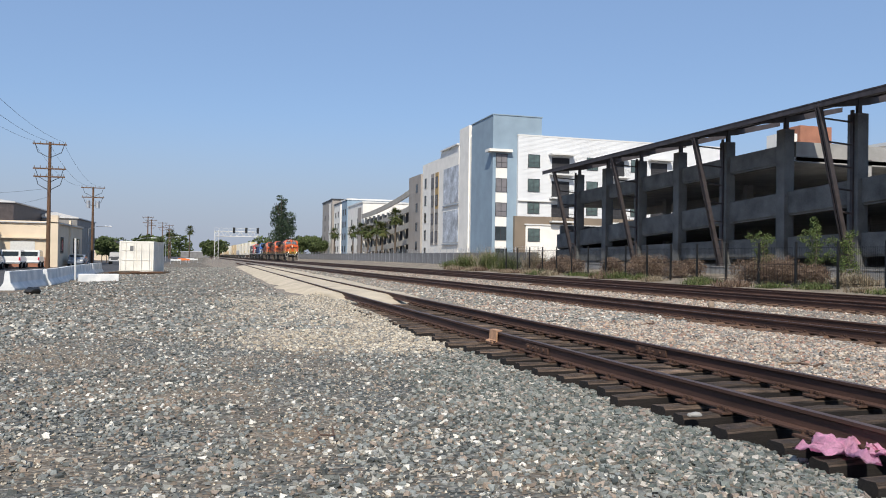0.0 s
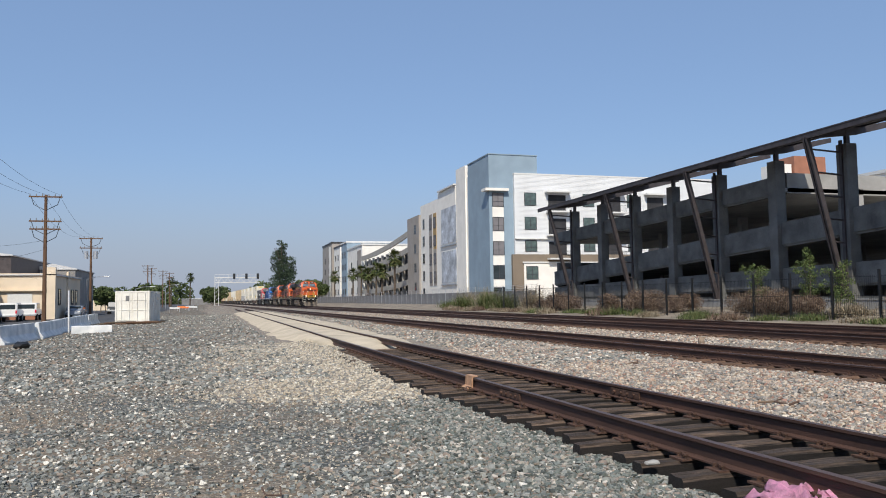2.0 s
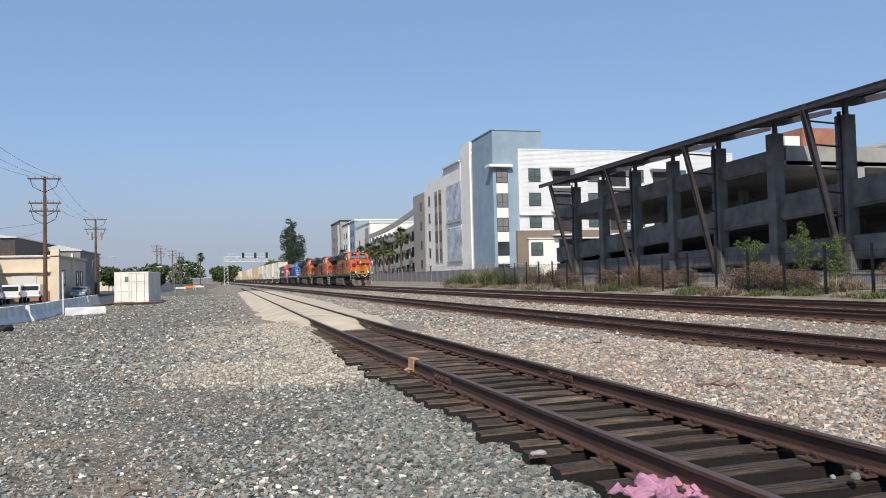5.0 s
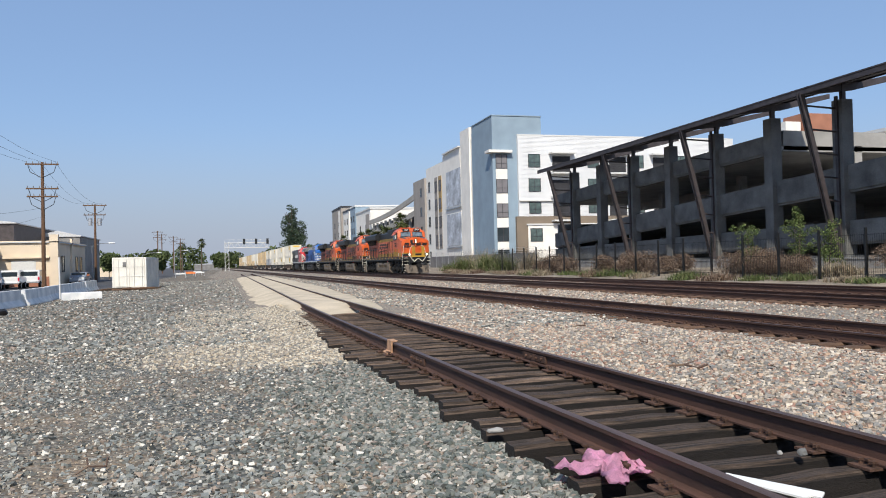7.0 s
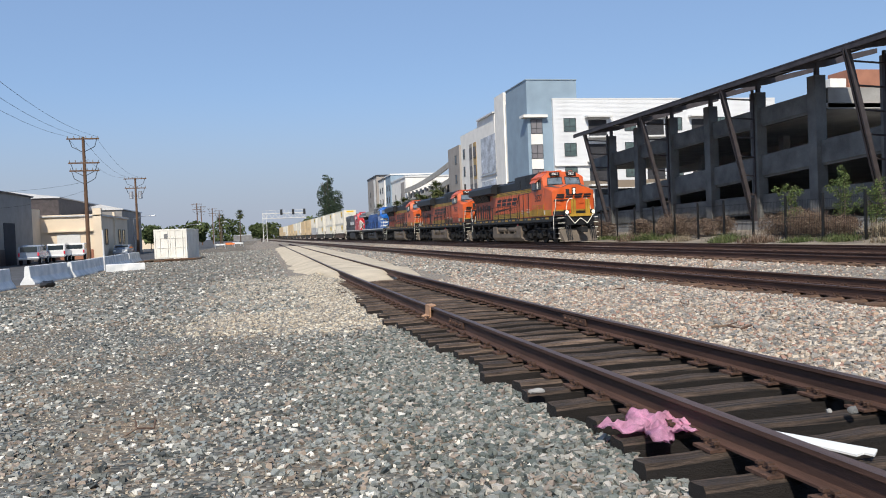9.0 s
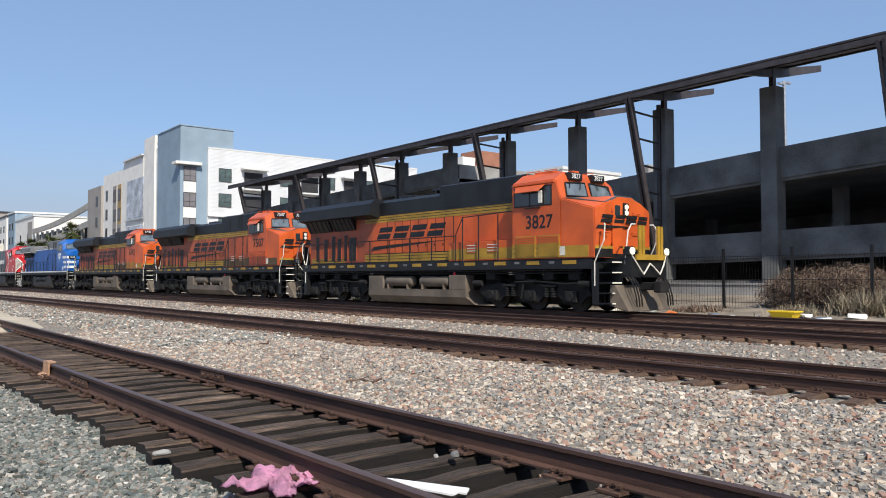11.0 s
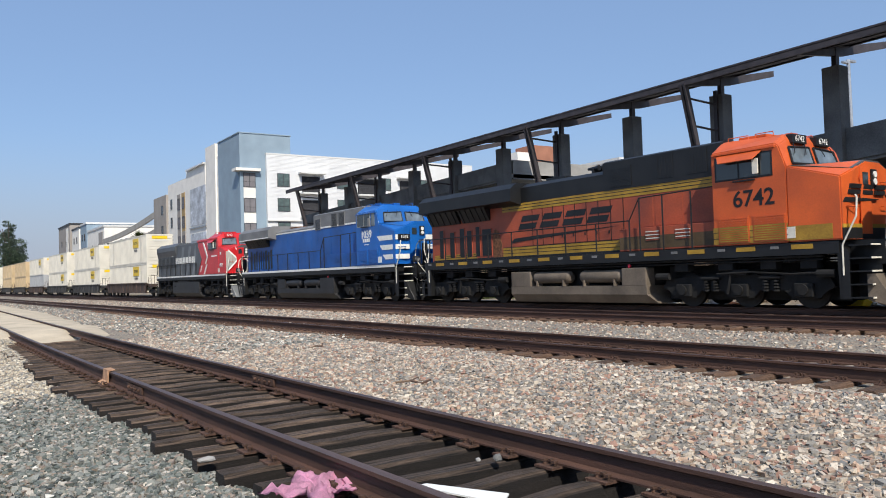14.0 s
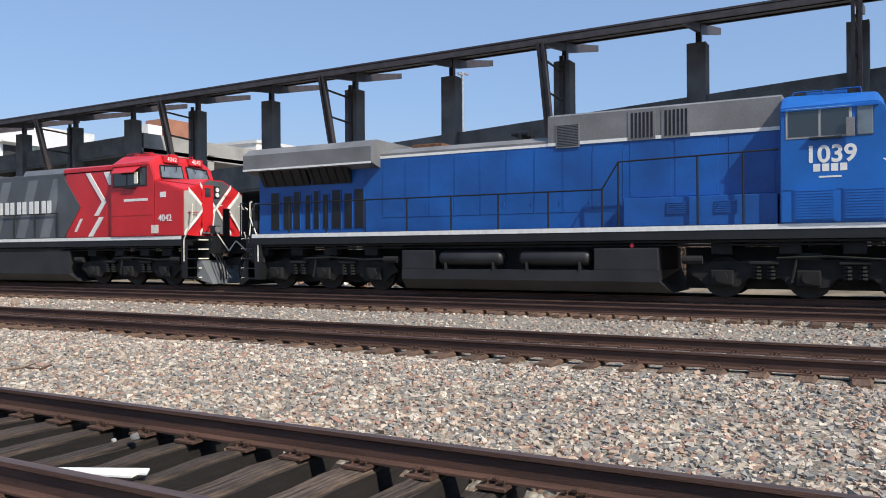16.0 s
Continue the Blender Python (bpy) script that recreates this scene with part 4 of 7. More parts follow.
def slant_letters(parent, y0, y1, z, h, x, material):
    """Bold slanted company lettering drawn as plain shapes, over a tapered rule."""
    step = (y0 - y1) / 4
    k = h * .55
    for i in range(4):
        a = y0 - i * step
        cuts = ((0, .84, .57, 1), (0, .84, 0, .43))
        bm = bmesh.new()
        for u0, u1, v0, v1 in cuts:
            prism_x(bm, [(a - u * step * .95 - v * k, z + v * h) for u, v in ((u0, v0), (u1, v0), (u1, v1), (u0, v1))], x - .006, x)
        part("emblem_block", bm, material, parent)
    bm = bmesh.new()
    prism_x(bm, [(y0 + .5, z - .52), (y0 - 1.2, z - .42), (y1 - .3, z - .19), (y0 - 1.2, z - .28), (y0 + .25, z - .34)], x - .006, x)
    part("emblem_rule", bm, material, parent)


def locomotive(style, number):
    S = style
    kind = S["name"]
    red, blue = kind == "red", kind == "blue"
    g = thing("locomotive", S["label"], "locomotive", group="locomotives")
    y_end = {"orange": 21.45, "blue": 22.6, "red": 20.5}[kind]
    wing0, wing1 = {"orange": (14.4, 21.05), "blue": (16.9, 22.2), "red": (13.8, 19.6)}[kind]
    tank0, tank1 = {"orange": (7.5, 14.65), "blue": (7.7, 15.85), "red": (7.4, 14.95)}[kind]
    FL = 1.86
    # platform and side sill
    part("platform", boxes(((-1.50, 1.3, 1.50), (1.50, y_end - .7, 1.84)), ((-.98, .12, 1.2), (.98, 1.32, 1.84)), ((-.98, y_end - .72, 1.2), (.98, y_end, 1.84))), BLACK, g)
    if S["sill"]:
        part("sill_stripe", boxes(((-1.515, 1.32, 1.73), (-1.50, y_end - .75, 1.855))), S["sill"], g)
    else:
        for i in range(11):
            a = 2.0 + 1.72 * i
            part("reflector", boxes(((-1.512, a, 1.66), (-1.50, a + .62, 1.79))), S["reflector"], g)
            part("small_reflector", boxes(((-1.512, a + 1.0, 1.69), (-1.50, a + 1.25, 1.77))), GREY_E, g)
    # short hood: blunt nose with a peaked top, swept back at the corners
    rings = []
    for back in (0, 1):
        xs = (-1.53, -BEND, -.36, .36, BEND, 1.53)
        top = (3.53, 3.73, 3.99, 3.99, 3.73, 3.53) if not back else (3.97, 4.01, 4.07, 4.07, 4.01, 3.97)
        w = (1.0, 1.0, 1.0, 1.0, 1.0, 1.0) if not back else (1.012,) * 6
        yy = [nose_y(x) if not back else 2.66 for x in xs]
        rings.append([(x * k, y, FL) for x, k, y in zip(xs, w, yy)] + [(x * k, y, z) for x, k, y, z in zip(xs[::-1], w[::-1], yy[::-1], top[::-1])])
    bm = bmesh.new()
    loft(bm, rings)
    bmesh.ops.bevel(bm, geom=[e for e in bm.edges if e.is_manifold and e.calc_face_angle(0) > .5], offset=.035, segments=2, affect="EDGES")
    part("nose", bm, S["nose"], g)
    # cab with a raked windscreen and chamfered roof
    bm = bmesh.new()
    def ring(y, side, top, w2):
        return [(-1.55, y, FL), (1.55, y, FL), (1.55, y, side), (w2, y, top), (-w2, y, top), (-1.55, y, side)]
    loft(bm, [ring(2.64, 3.96, 4.05, 1.2), ring(2.86, 4.58, 4.78, 1.12), ring(2.98, 4.66, 4.96, 1.02), ring(4.9, 4.64, 5.02, 1.02), ring(5.05, 4.62, 4.96, 1.05)])
    bmesh.ops.bevel(bm, geom=[e for e in bm.edges if e.is_manifold and e.calc_face_angle(0) > .4], offset=.03, segments=2, affect="EDGES")
    part("cab", bm, S["cab"], g)
    sl = lambda z: 2.64 + .22 * (z - 4.05) / .73
    for s in (-1, 1):
        lo, hi, xa, xb = 4.09, 4.60, .12, 1.24
        bm = bmesh.new()
        loft(bm, [[(s * xa, sl(lo) - .03, lo), (s * xb, sl(lo) - .03, lo - .02), (s * (xb - .06), sl(hi) - .03, hi - .05), (s * xa, sl(hi) - .03, hi)], [(s * xa, sl(lo) + .05, lo), (s * xb, sl(lo) + .05, lo - .02), (s * (xb - .06), sl(hi) + .05, hi - .05), (s * xa, sl(hi) + .05, hi)]])
        ws = part("windshield", bm, GLASS_S, g)
        bm = bmesh.new()
        ends = [(xa, lo), (xb, lo - .02), (xb - .06, hi - .05), (xa, hi)]
        for (p, q), (p2, q2) in zip(ends, ends[1:] + ends[:1]):
            tube(bm, (s * p, sl(q) - .03, q), (s * p2, sl(q2) - .03, q2), .03, 6)
        part("gasket", bm, BLACK, ws)
        for k in (.38, .95):
            bm = bmesh.new()
            path_tube(bm, [(s * k, sl(hi) - .06, hi + .06), (s * (k + .12), sl(4.35) - .09, 4.36)], .014, 5)
            part("wiper", bm, BLACK, ws)
        # side window: sliding panes, small fixed pane, awning, mirror
        up = .12 if blue else 0
        sw = part("side_window", boxes(((s * 1.535, 3.05 + .45 * blue, 3.76 + up), (s * 1.562, 4.92, 4.48 + up)), bev=.01), BLACK if not blue else PALEGREY_E, g)
        for a, b in ((3.1, 3.42), (3.5, 4.08), (4.14, 4.86)) if not blue else ((3.56, 4.14), (4.20, 4.86)):
            part("pane", boxes(((s * 1.55, a, 3.81 + up), (s * 1.570, b, 4.43 + up))), GLASS, sw)
        if blue:
            part("fixed_pane", boxes(((s * 1.535, 3.05, 3.88), (s * 1.566, 3.40, 4.58)), bev=.03), GLASS_S, sw)
        part("drip_rail", boxes(((s * 1.54, 2.95, 4.55), (s * 1.60, 5.0, 4.585))), S["cab"], sw)
        if not blue:
            bm = bmesh.new()
            loft(bm, [[(s * 1.555, 3.35, 4.52), (s * 1.555, 4.85, 4.52), (s * 1.80, 4.65, 4.26), (s * 1.80, 3.5, 4.26)], [(s * 1.555, 3.35, 4.545), (s * 1.555, 4.85, 4.545), (s * 1.81, 4.65, 4.28), (s * 1.81, 3.5, 4.28)]])
            part("awning", bm, S["cab"], sw)
        part("mirror", boxes(((s * 1.62, 3.44, 3.86), (s * 1.66, 3.62, 4.30)), ((s * 1.55, 3.50, 4.0), (s * 1.62, 3.53, 4.03)), bev=.008), RAILWHITE if s < 0 and not blue else GREY_E, sw)
        part("arm_rest", boxes(((s * 1.555, 3.6 + .1 * blue, 3.69 + .16 * blue), (s * 1.64, 4.3 + .1 * blue, 3.73 + .16 * blue))), BLACK, sw)
        if not blue:
            nb = part("number_board", boxes(((s * .26, 2.74, 4.68), (s * .98, 2.95, 4.94)), bev=.015), BLACK if not red else RED_E, g)
            words(number, .24, pose(s * .62, 2.735, 4.81, 90, 0, 0), CHALK, nb, "number")
        part("seam", boxes(((s * 1.555, 2.72, 2.66), (s * 1.562, 5.0, 2.68))), S["cab"], g)
    bm = bmesh.new()
    loft(bm, [[(-1.0, 1.12, 3.755), (-.36, 1.10, 4.002), (.36, 1.10, 4.002), (1.0, 1.12, 3.755)], [(-1.50, 2.62, 3.985), (-.36, 2.62, 4.084), (.36, 2.62, 4.084), (1.50, 2.62, 3.985)]])
    part("anti_glare_panel", bm, S["glare"], g)
    # nose front: lamps, door, handles
    part("headlight_housing", boxes(((-.12, 1.035, 3.30), (.16, 1.11, 3.76)), bev=.02), BLACK, g)
    for z in (3.62, 3.42):
        bm = bmesh.new()
        tube(bm, (.02, 1.01, z), (.02, 1.08, z), .088, 16)
        part("headlight", bm, HEADLIGHT if S.get("lit") else CHALK, g)
    nd = part("nose_door", boxes(((-.70, 1.065, 2.0), (-.16, 1.10, 3.78)), bev=.008), S["nose"], g)
    part("door_window", boxes(((-.58, 1.052, 3.32), (-.30, 1.07, 3.66)), bev=.01), GLASS, nd)
    bm = bmesh.new()
    for z in (2.4, 3.0, 3.5):
        tube(bm, (-.72, 1.06, z - .05), (-.72, 1.06, z + .05), .022, 6)
    part("hinge", bm, S["nose"], nd)
    for x0, z in ((.42, 3.42), (.40, 2.75), (-1.35, 2.72)):
        bm = bmesh.new()
        yq = nose_y(x0 if x0 < 0 else x0 + .3) - .06
        path_tube(bm, [(x0, yq + .08, z), (x0, yq, z), (x0 + .34, yq - (.0 if x0 > 0 else .12), z), (x0 + .34, yq + .08, z)], .014, 5)
        part("nose_grab", bm, S["nose"], g)
    for nm, c0, c1 in (("air_conditioner", (-.9, 3.6, 5.0), (-.1, 4.5, 5.09)), ("roof_hatch", (.3, 3.9, 5.0), (.75, 4.3, 5.06)), ("antenna_dome", (-.25, 3.2, 4.98), (.1, 3.42, 5.10))):
        part(nm, boxes((c0, c1), bev=.02), S["cab"], g)
    for xg, ya, yb in ((-1.0, 3.3, 3.9), (-1.0, 4.1, 4.8), (.9, 3.2, 3.9)):
        bm = bmesh.new()
        path_tube(bm, [(xg, ya, 4.97), (xg, ya + .02, 5.10), (xg, yb - .02, 5.10), (xg, yb, 4.97)], .014, 5)
        part("roof_grab", bm, S["cab"], g)
    # lower cab side: louvred doors on the paint band
    if S.get("band"):
        part("cab_band", boxes(((-1.557, 2.66, 1.90), (-1.552, 5.05, 2.40))), S.get("cab_band", S["band"]), g)
        part("nose_band", boxes(((-1.552, 1.42, 1.90), (-1.535, 2.66, 2.30))), S.get("cab_band", S["band"]), g)
        for z in (2.06, 2.24):
            part("band_rule", boxes(((-1.561, 2.66, z), (-1.556, 5.05, z + .02))), BLACK, g)
        face_line(g, "nose_skirt", [(-1.5, 2.02), (1.5, 2.02)], .30, BLACK, "black paint band round the nose foot")
        face_line(g, "nose_stripe", [(-1.5, 2.22), (1.5, 2.22)], .10, YELLOW, "yellow nose stripe")
    for a, b in (((2.74, 3.68), (3.88, 4.82)) if not blue else ((2.84, 3.66), (3.88, 4.72))) if not red else ():
        lv = part("louvre_frame", boxes(((-1.566, a - .04, 1.92), (-1.55, b + .04, 2.70))), S["cab"] if S.get("patched") else S.get("louvre", S["cab"]), g)
        for k in range(11):
            bm = bmesh.new()
            prism_x(bm, [(a, 1.96 + .066 * k), (b, 1.96 + .066 * k), (b, 2.0 + .066 * k), (a, 2.0 + .066 * k)], -1.582, -1.55)
            part("louvre", bm, S.get("louvre", S["cab"]) if k < 7 else S["cab"], lv)
    part("data_panel", boxes(((-1.558, 2.45, 1.97), (-1.54, 2.82, 2.28))), CHALK if blue else RAILWHITE, g)
    # long hood
    hw = 1.0 if not red else 1.40
    ltop = {"orange": 4.82, "blue": 4.52, "red": 4.55}[kind]
    line = {"orange": 4.06, "blue": 4.27, "red": 4.5}[kind]
    tall1 = {"orange": 9.9, "blue": 11.2, "red": 8.0}[kind]
    if red:
        part("hood", boxes(((-hw, 7.9, FL), (hw, wing1, ltop - .15)), bev=.02), S["hood"], g)
        part("hood_front", boxes(((-hw - .004, 5.05, FL), (hw + .004, 7.9, ltop - .1)), bev=.02), S["cab"], g)
    else:
        part("hood", boxes(((-hw, 5.05, FL), (hw, wing0 + .6, line)), bev=.02), S["hood"], g)
        part("radiator_body", boxes(((-hw, wing0 + .6, FL), (hw, wing1 - .25, 4.1)), bev=.02), S["rear"], g)
    bm = bmesh.new()
    prism_y(bm, [(-hw - .004, line), (hw + .004, line), (hw + .004, ltop - .16), (hw - .30, ltop), (-hw + .30, ltop), (-hw - .004, ltop - .16)], tall1, wing0 + .1)
    part("hood_roof", bm, S["roof"], g)
    bm = bmesh.new()
    tz = 5.12 if not red else 4.72
    prism_y(bm, [(-hw - .03, line - .01), (hw + .03, line - .01), (hw + .03, tz - .08), (hw - .2, tz), (-hw + .2, tz), (-hw - .03, tz - .08)], 5.05, tall1)
    part("blower_housing", bm, S["roof2"], g)
    for a in {"orange": (5.6, 6.9), "blue": (7.3, 8.2), "red": ()}[kind]:
        gf = part("grille_frame", boxes(((-hw - .045, a - .05, 4.22), (-hw - .03, a + .69, 5.0))), S["roof2"], g)
        for k in range(6):
            part("grille_slot", boxes(((-hw - .052, a + .02 + .105 * k, 4.27), (-hw - .044, a + .08 + .105 * k, 4.95))), BLACK, gf)
    if not red:
        a = 8.6 if not blue else 10.25
        gf = part("louvre_panel", boxes(((-hw - .05, a, 4.14), (-hw - .03, a + .95 - .25 * blue, 4.82))), S["roof2"], g)
        for k in range(14):
            part("louvre_slot", boxes(((-hw - .056, a + .04, 4.18 + .044 * k), (-hw - .049, a + .91 - .25 * blue, 4.20 + .044 * k))), BLACK, gf)
    if S.get("stripe"):
        for nm, z0, z1, ya, yb in (("upper_stripe", 3.75, 4.05, 5.05, 15.6), ("lower_stripe", 1.93, 2.28, 9.0, 15.6), ("rear_stripe", 1.93, 2.15, 17.4, 20.6)):
            st = part(nm, boxes(((-hw - .012, ya, z0), (-hw, yb, z1))), S["stripe"], g)
            for u in (.3, .68):
                part("stripe_rule", boxes(((-hw - .016, ya, z0 + (z1 - z0) * u), (-hw - .011, yb, z0 + (z1 - z0) * u + .022))), BLACK, st)
        part("lower_rule", boxes(((-hw - .016, 9.0, 2.28), (-hw - .01, 15.6, 2.305))), BLACK, g)
        part("lower_skirt", boxes(((-hw - .014, 9.0, FL), (-hw, 20.7, 1.93))), BLACK, g)
    elif S.get("rule"):
        part("upper_rule", boxes(((-hw - .036, 5.05, line - .06), (-hw, tall1, line + .03)), ((-hw - .012, tall1, line - .06), (-hw, wing0 + .1, line + .02))), S["rule"], g)
    # low equipment cabinet beside the walkway behind the cab
    if not red:
        cab = part("side_cabinet", boxes(((-1.34, 5.12, FL), (-hw, 8.95, 2.62)), bev=.02), S["hood"], g)
        if S.get("stripe"):
            part("cabinet_band", boxes(((-1.346, 5.12, 1.92), (-1.34, 8.95, 2.34))), S["band"], cab)
        for a in (6.05, 7.25):
            for k in range(6):
                part("vent_slat", boxes(((-1.368, a, 2.18 + .055 * k), (-1.34, a + .55, 2.21 + .055 * k))), RAILWHITE if S.get("stripe") and k % 2 else S["hood"], cab)
    # hood doors: raised panels with seams and latches
    n_door = 9 if not red else 0
    for i in range(n_door):
        a = 9.05 + (wing0 - 9.1) / 9 * i
        b = a + (wing0 - 9.1) / 9 - .03
        d = part("hood_door", boxes(((-hw - .010, a, 2.32), (-hw, b, line - .36 if not blue else line - .12)), bev=.004), S["hood"], g)
        part("latch", boxes(((-hw - .03, a + .05, 2.55), (-hw - .01, a + .09, 2.66))), S["hood"] if blue else BLACK, d)
        part("hinge", boxes(((-hw - .018, a - .025, 2.3), (-hw - .002, a - .005, line - .3))), BLACK if not blue else BLUE_H, d)
    for a in (5.2, 6.55, 7.75):
        if not red:
            part("hood_door", boxes(((-hw - .010, a, 2.66), (-hw, a + 1.1, line - .36 if not blue else line - .1)), bev=.004), S["hood"], g)
    # radiator section with flared wings
    bm = bmesh.new()
    if red:
        prism_y(bm, [(-1.40, 3.60), (1.40, 3.60), (1.52, 4.10), (1.52, 4.45), (1.1, 4.75), (-1.1, 4.75), (-1.52, 4.45), (-1.52, 4.10)], wing0, wing1)
        part("radiator_housing", bm, DKGREY_E, g)
        part("radiator_screen", boxes(((-1.44, wing0 + .3, 2.6), (-1.40, wing1 - .4, 3.58))), BLACK, g)
        for k in range(12):
            a = wing0 + .3 + (wing1 - wing0 - .7) * k / 12
            part("screen_rib", boxes(((-1.46, a, 2.6), (-1.44, a + .05, 3.58))), DKGREY_E, g)
        bm = bmesh.new()
        prism_y(bm, [(-.9, ltop - .2), (.9, ltop - .2), (.7, 4.82), (-.7, 4.82)], 8.6, 11.6)
        part("exhaust_housing", bm, MIDGREY_E, g)
    else:
        wz = .0 if not blue else -.05
        prism_y(bm, [(-1.02, 3.98 + wz), (1.02, 3.98 + wz), (1.55, 4.12 + wz), (1.55, 4.62 + wz), (1.22, 4.86 + wz), (-1.22, 4.86 + wz), (-1.55, 4.62 + wz), (-1.55, 4.12 + wz)], wing0, wing1)
        part("radiator_housing", bm, S["roof2"], g)
        if blue:
            part("wing_edge", boxes(((-1.562, wing0, 4.03), (-1.55, wing1, 4.09))), CHALK, g)
        for a, b in ((wing0 + 2.0, wing0 + 3.9), (wing0 + 4.1, wing1 - .3)) if not blue else ((18.0, 19.6), (19.7, 21.7)):
            bm = bmesh.new()
            prism_y(bm, [(-hw, 3.50), (-hw - .05, 3.50), (-hw - .36, 4.06), (-hw, 4.06)], a, b)
            sc = part("intake_screen", bm, BLACK, g)
            for k in range(5):
                yy = a + (b - a) * (k + .5) / 5
                bm = bmesh.new()
                prism_y(bm, [(-hw - .05, 3.50), (-hw - .07, 3.50), (-hw - .39, 4.06), (-hw - .36, 4.06)], yy, yy + .04)
                part("screen_rib", bm, UNDER, sc)
        spots = ((19.85, .30), (19.0, .34), (18.25, .34), (17.72, .34), (17.15, .28), (16.35, .62)) if not blue else ((21.05, .35), (20.5, .35), (20.15, .25), (19.7, .2), (19.35, .2), (18.95, .22), (18.45, .35), (18.0, .3), (17.54, .36))
        for i, (a, w) in enumerate(spots):
            sc = part("radiator_screen", boxes(((-hw - .02, a, 2.02), (-hw, a + w, 3.28 if i % 2 == 0 else 3.15))), BLACK, g)
            part("screen_frame", boxes(((-hw - .028, a - .03, 2.0), (-hw, a, 3.3 if i % 2 == 0 else 3.17))), S["rear"], sc)
        if S.get("patched"):
            bm = bmesh.new()
            prism_x(bm, [(15.65, 1.92), (16.25, 1.92), (16.25, 2.9), (16.1, 3.12), (15.9, 3.0), (15.68, 2.5)], -hw - .016, -hw)
            part("repainted_patch", bm, RUST, g, "bare rusty patch")
    part("exhaust_port", boxes(((-.35, wing0 - 1.9, ltop - .05), (.35, wing0 - .8, ltop + .16)), bev=.03), RUST if blue else S["roof"], g)
    yh = tall1 + .9
    hn = part("air_horn", boxes(((-.34, yh + .2, ltop - .02), (.34, yh + .3, ltop + .22))), BLACK, g)
    for a, r in ((-.24, .10), (0, .12), (.22, .09)):
        bm = bmesh.new()
        tube(bm, (a, yh, ltop + .24), (a, yh + .55, ltop + .24), r, 10, .05)
        part("bell", bm, BLACK, hn)
    # walkway railings
    y_low, y_up = (8.4, 7.95) if not blue else (9.5, 9.05)
    for s in (-1, 1):
        bm = bmesh.new()
        path_tube(bm, [(s * 1.46, y_end - .75, 2.88), (s * 1.46, y_low, 2.88), (s * 1.46, y_up, 3.6), (s * 1.46, 5.08, 3.68)] if not red else [(s * 1.46, y_end - .75, 2.88), (s * 1.46, 8.4, 2.88)], .022, 6)
        part("handrail", bm, BLACK, g)
        posts = [y_low + (y_end - .8 - y_low) * k / 8 for k in range(9)] + ([y_up, 7.0, 5.9] if not red else [])
        for yy in posts:
            bm = bmesh.new()
            tube(bm, (s * 1.46, yy, FL - .1), (s * 1.46, yy, 2.88 if yy >= y_low - .01 else 3.62), .028, 6)
            part("rail_post", bm, BLACK, g)
    for xx in (-1.3, -.75, -.4, .4, .75, 1.3):
        bm = bmesh.new()
        tube(bm, (xx, y_end - .05, 1.8), (xx, y_end - .05, 2.95), .028, 6)
        part("end_post", bm, BLACK, g)
    bm = bmesh.new()
    path_tube(bm, [(-1.3, y_end - .05, 2.95), (-.4, y_end - .05, 2.95), (-.3, y_end - .05, 2.75), (.3, y_end - .05, 2.75), (.4, y_end - .05, 2.95), (1.3, y_end - .05, 2.95)], .024, 6)
    part("end_rail", bm, BLACK, g)
    # end steps, white grab rails, plows, couplers and hoses
    for yy, d in ((.78, 1), (y_end - .55, -1)):
        for s in (-1, 1):
            xo = s * 1.47
            bm = bmesh.new()
            box(bm, (s * .93, yy - .30, .30), (s * .97, yy + .30, 1.82))
            prism_x(bm, [(yy + .50 * d, .30), (yy + .56 * d, .30), (yy + .60 * d, 1.82), (yy + .50 * d, 1.82)], s * .93, xo)
            prism_x(bm, [(yy + .28 * d, .30), (yy + .52 * d, .30), (yy + .52 * d, 1.82), (yy + .28 * d, 1.5)], xo - s * .03, xo)
            st = part("steps", bm, BLACK, g)
            for k in range(5):
                z = .32 + .34 * k
                part("tread", boxes(((s * .97, yy - .28, z), (xo, yy + .30, z + .035))), BLACK, st)
                part("step_edge", boxes(((s * .97, yy - .296 if d > 0 else yy + .30, z), (xo, yy - .28 if d > 0 else yy + .316, z + .045))), RAILWHITE, st)
            bm = bmesh.new()
            path_tube(bm, [(xo, yy + .44 * d, .92), (xo, yy + .44 * d, 1.72), (xo - s * .02, yy + .06 * d, 2.45), (xo - s * .05, yy + .04 * d, 2.95), (xo - s * .10, yy + .10 * d, 3.0)], .024, 6)
            part("grab_rail", bm, RAILWHITE, st)
            bm = bmesh.new()
            path_tube(bm, [(s * .78, yy - .40 * d, 1.08), (s * .95, yy - .42 * d, 1.22), (s * .96, yy - .42 * d, 1.75), (s * .80, yy - .42 * d, 2.75), (s * .62, yy - .42 * d, 2.98), (s * .42, yy - .42 * d, 2.98)], .024, 6)
            part("grab_rail", bm, RAILWHITE, st)
        e = yy - .62 * d
        bm = bmesh.new()
        prism_x(bm, [(yy - .30 * d, .95), (e - .10 * d, .30), (e - .18 * d, .10), (e - .08 * d, .08), (yy - .1 * d, .28), (yy - .1 * d, .95)], -1.36, 1.36)
        for v in bm.verts:
            if v.co.z < .5 and abs(v.co.y - yy) > .3:
                v.co.x *= .86
                v.co.y += .10 * d
        part("pilot_plow", bm, S["plow"] if d > 0 else BLACK, g)
        bm = bmesh.new()
        box(bm, (-.16, min(yy, e - .55 * d), .78), (.16, max(yy, e - .55 * d), 1.04), .04)
        box(bm, (-.25, e - .52 * d - .15, .70), (.25, e - .52 * d + .15, 1.08), .05)
        part("coupler", bm, UNDER, g)
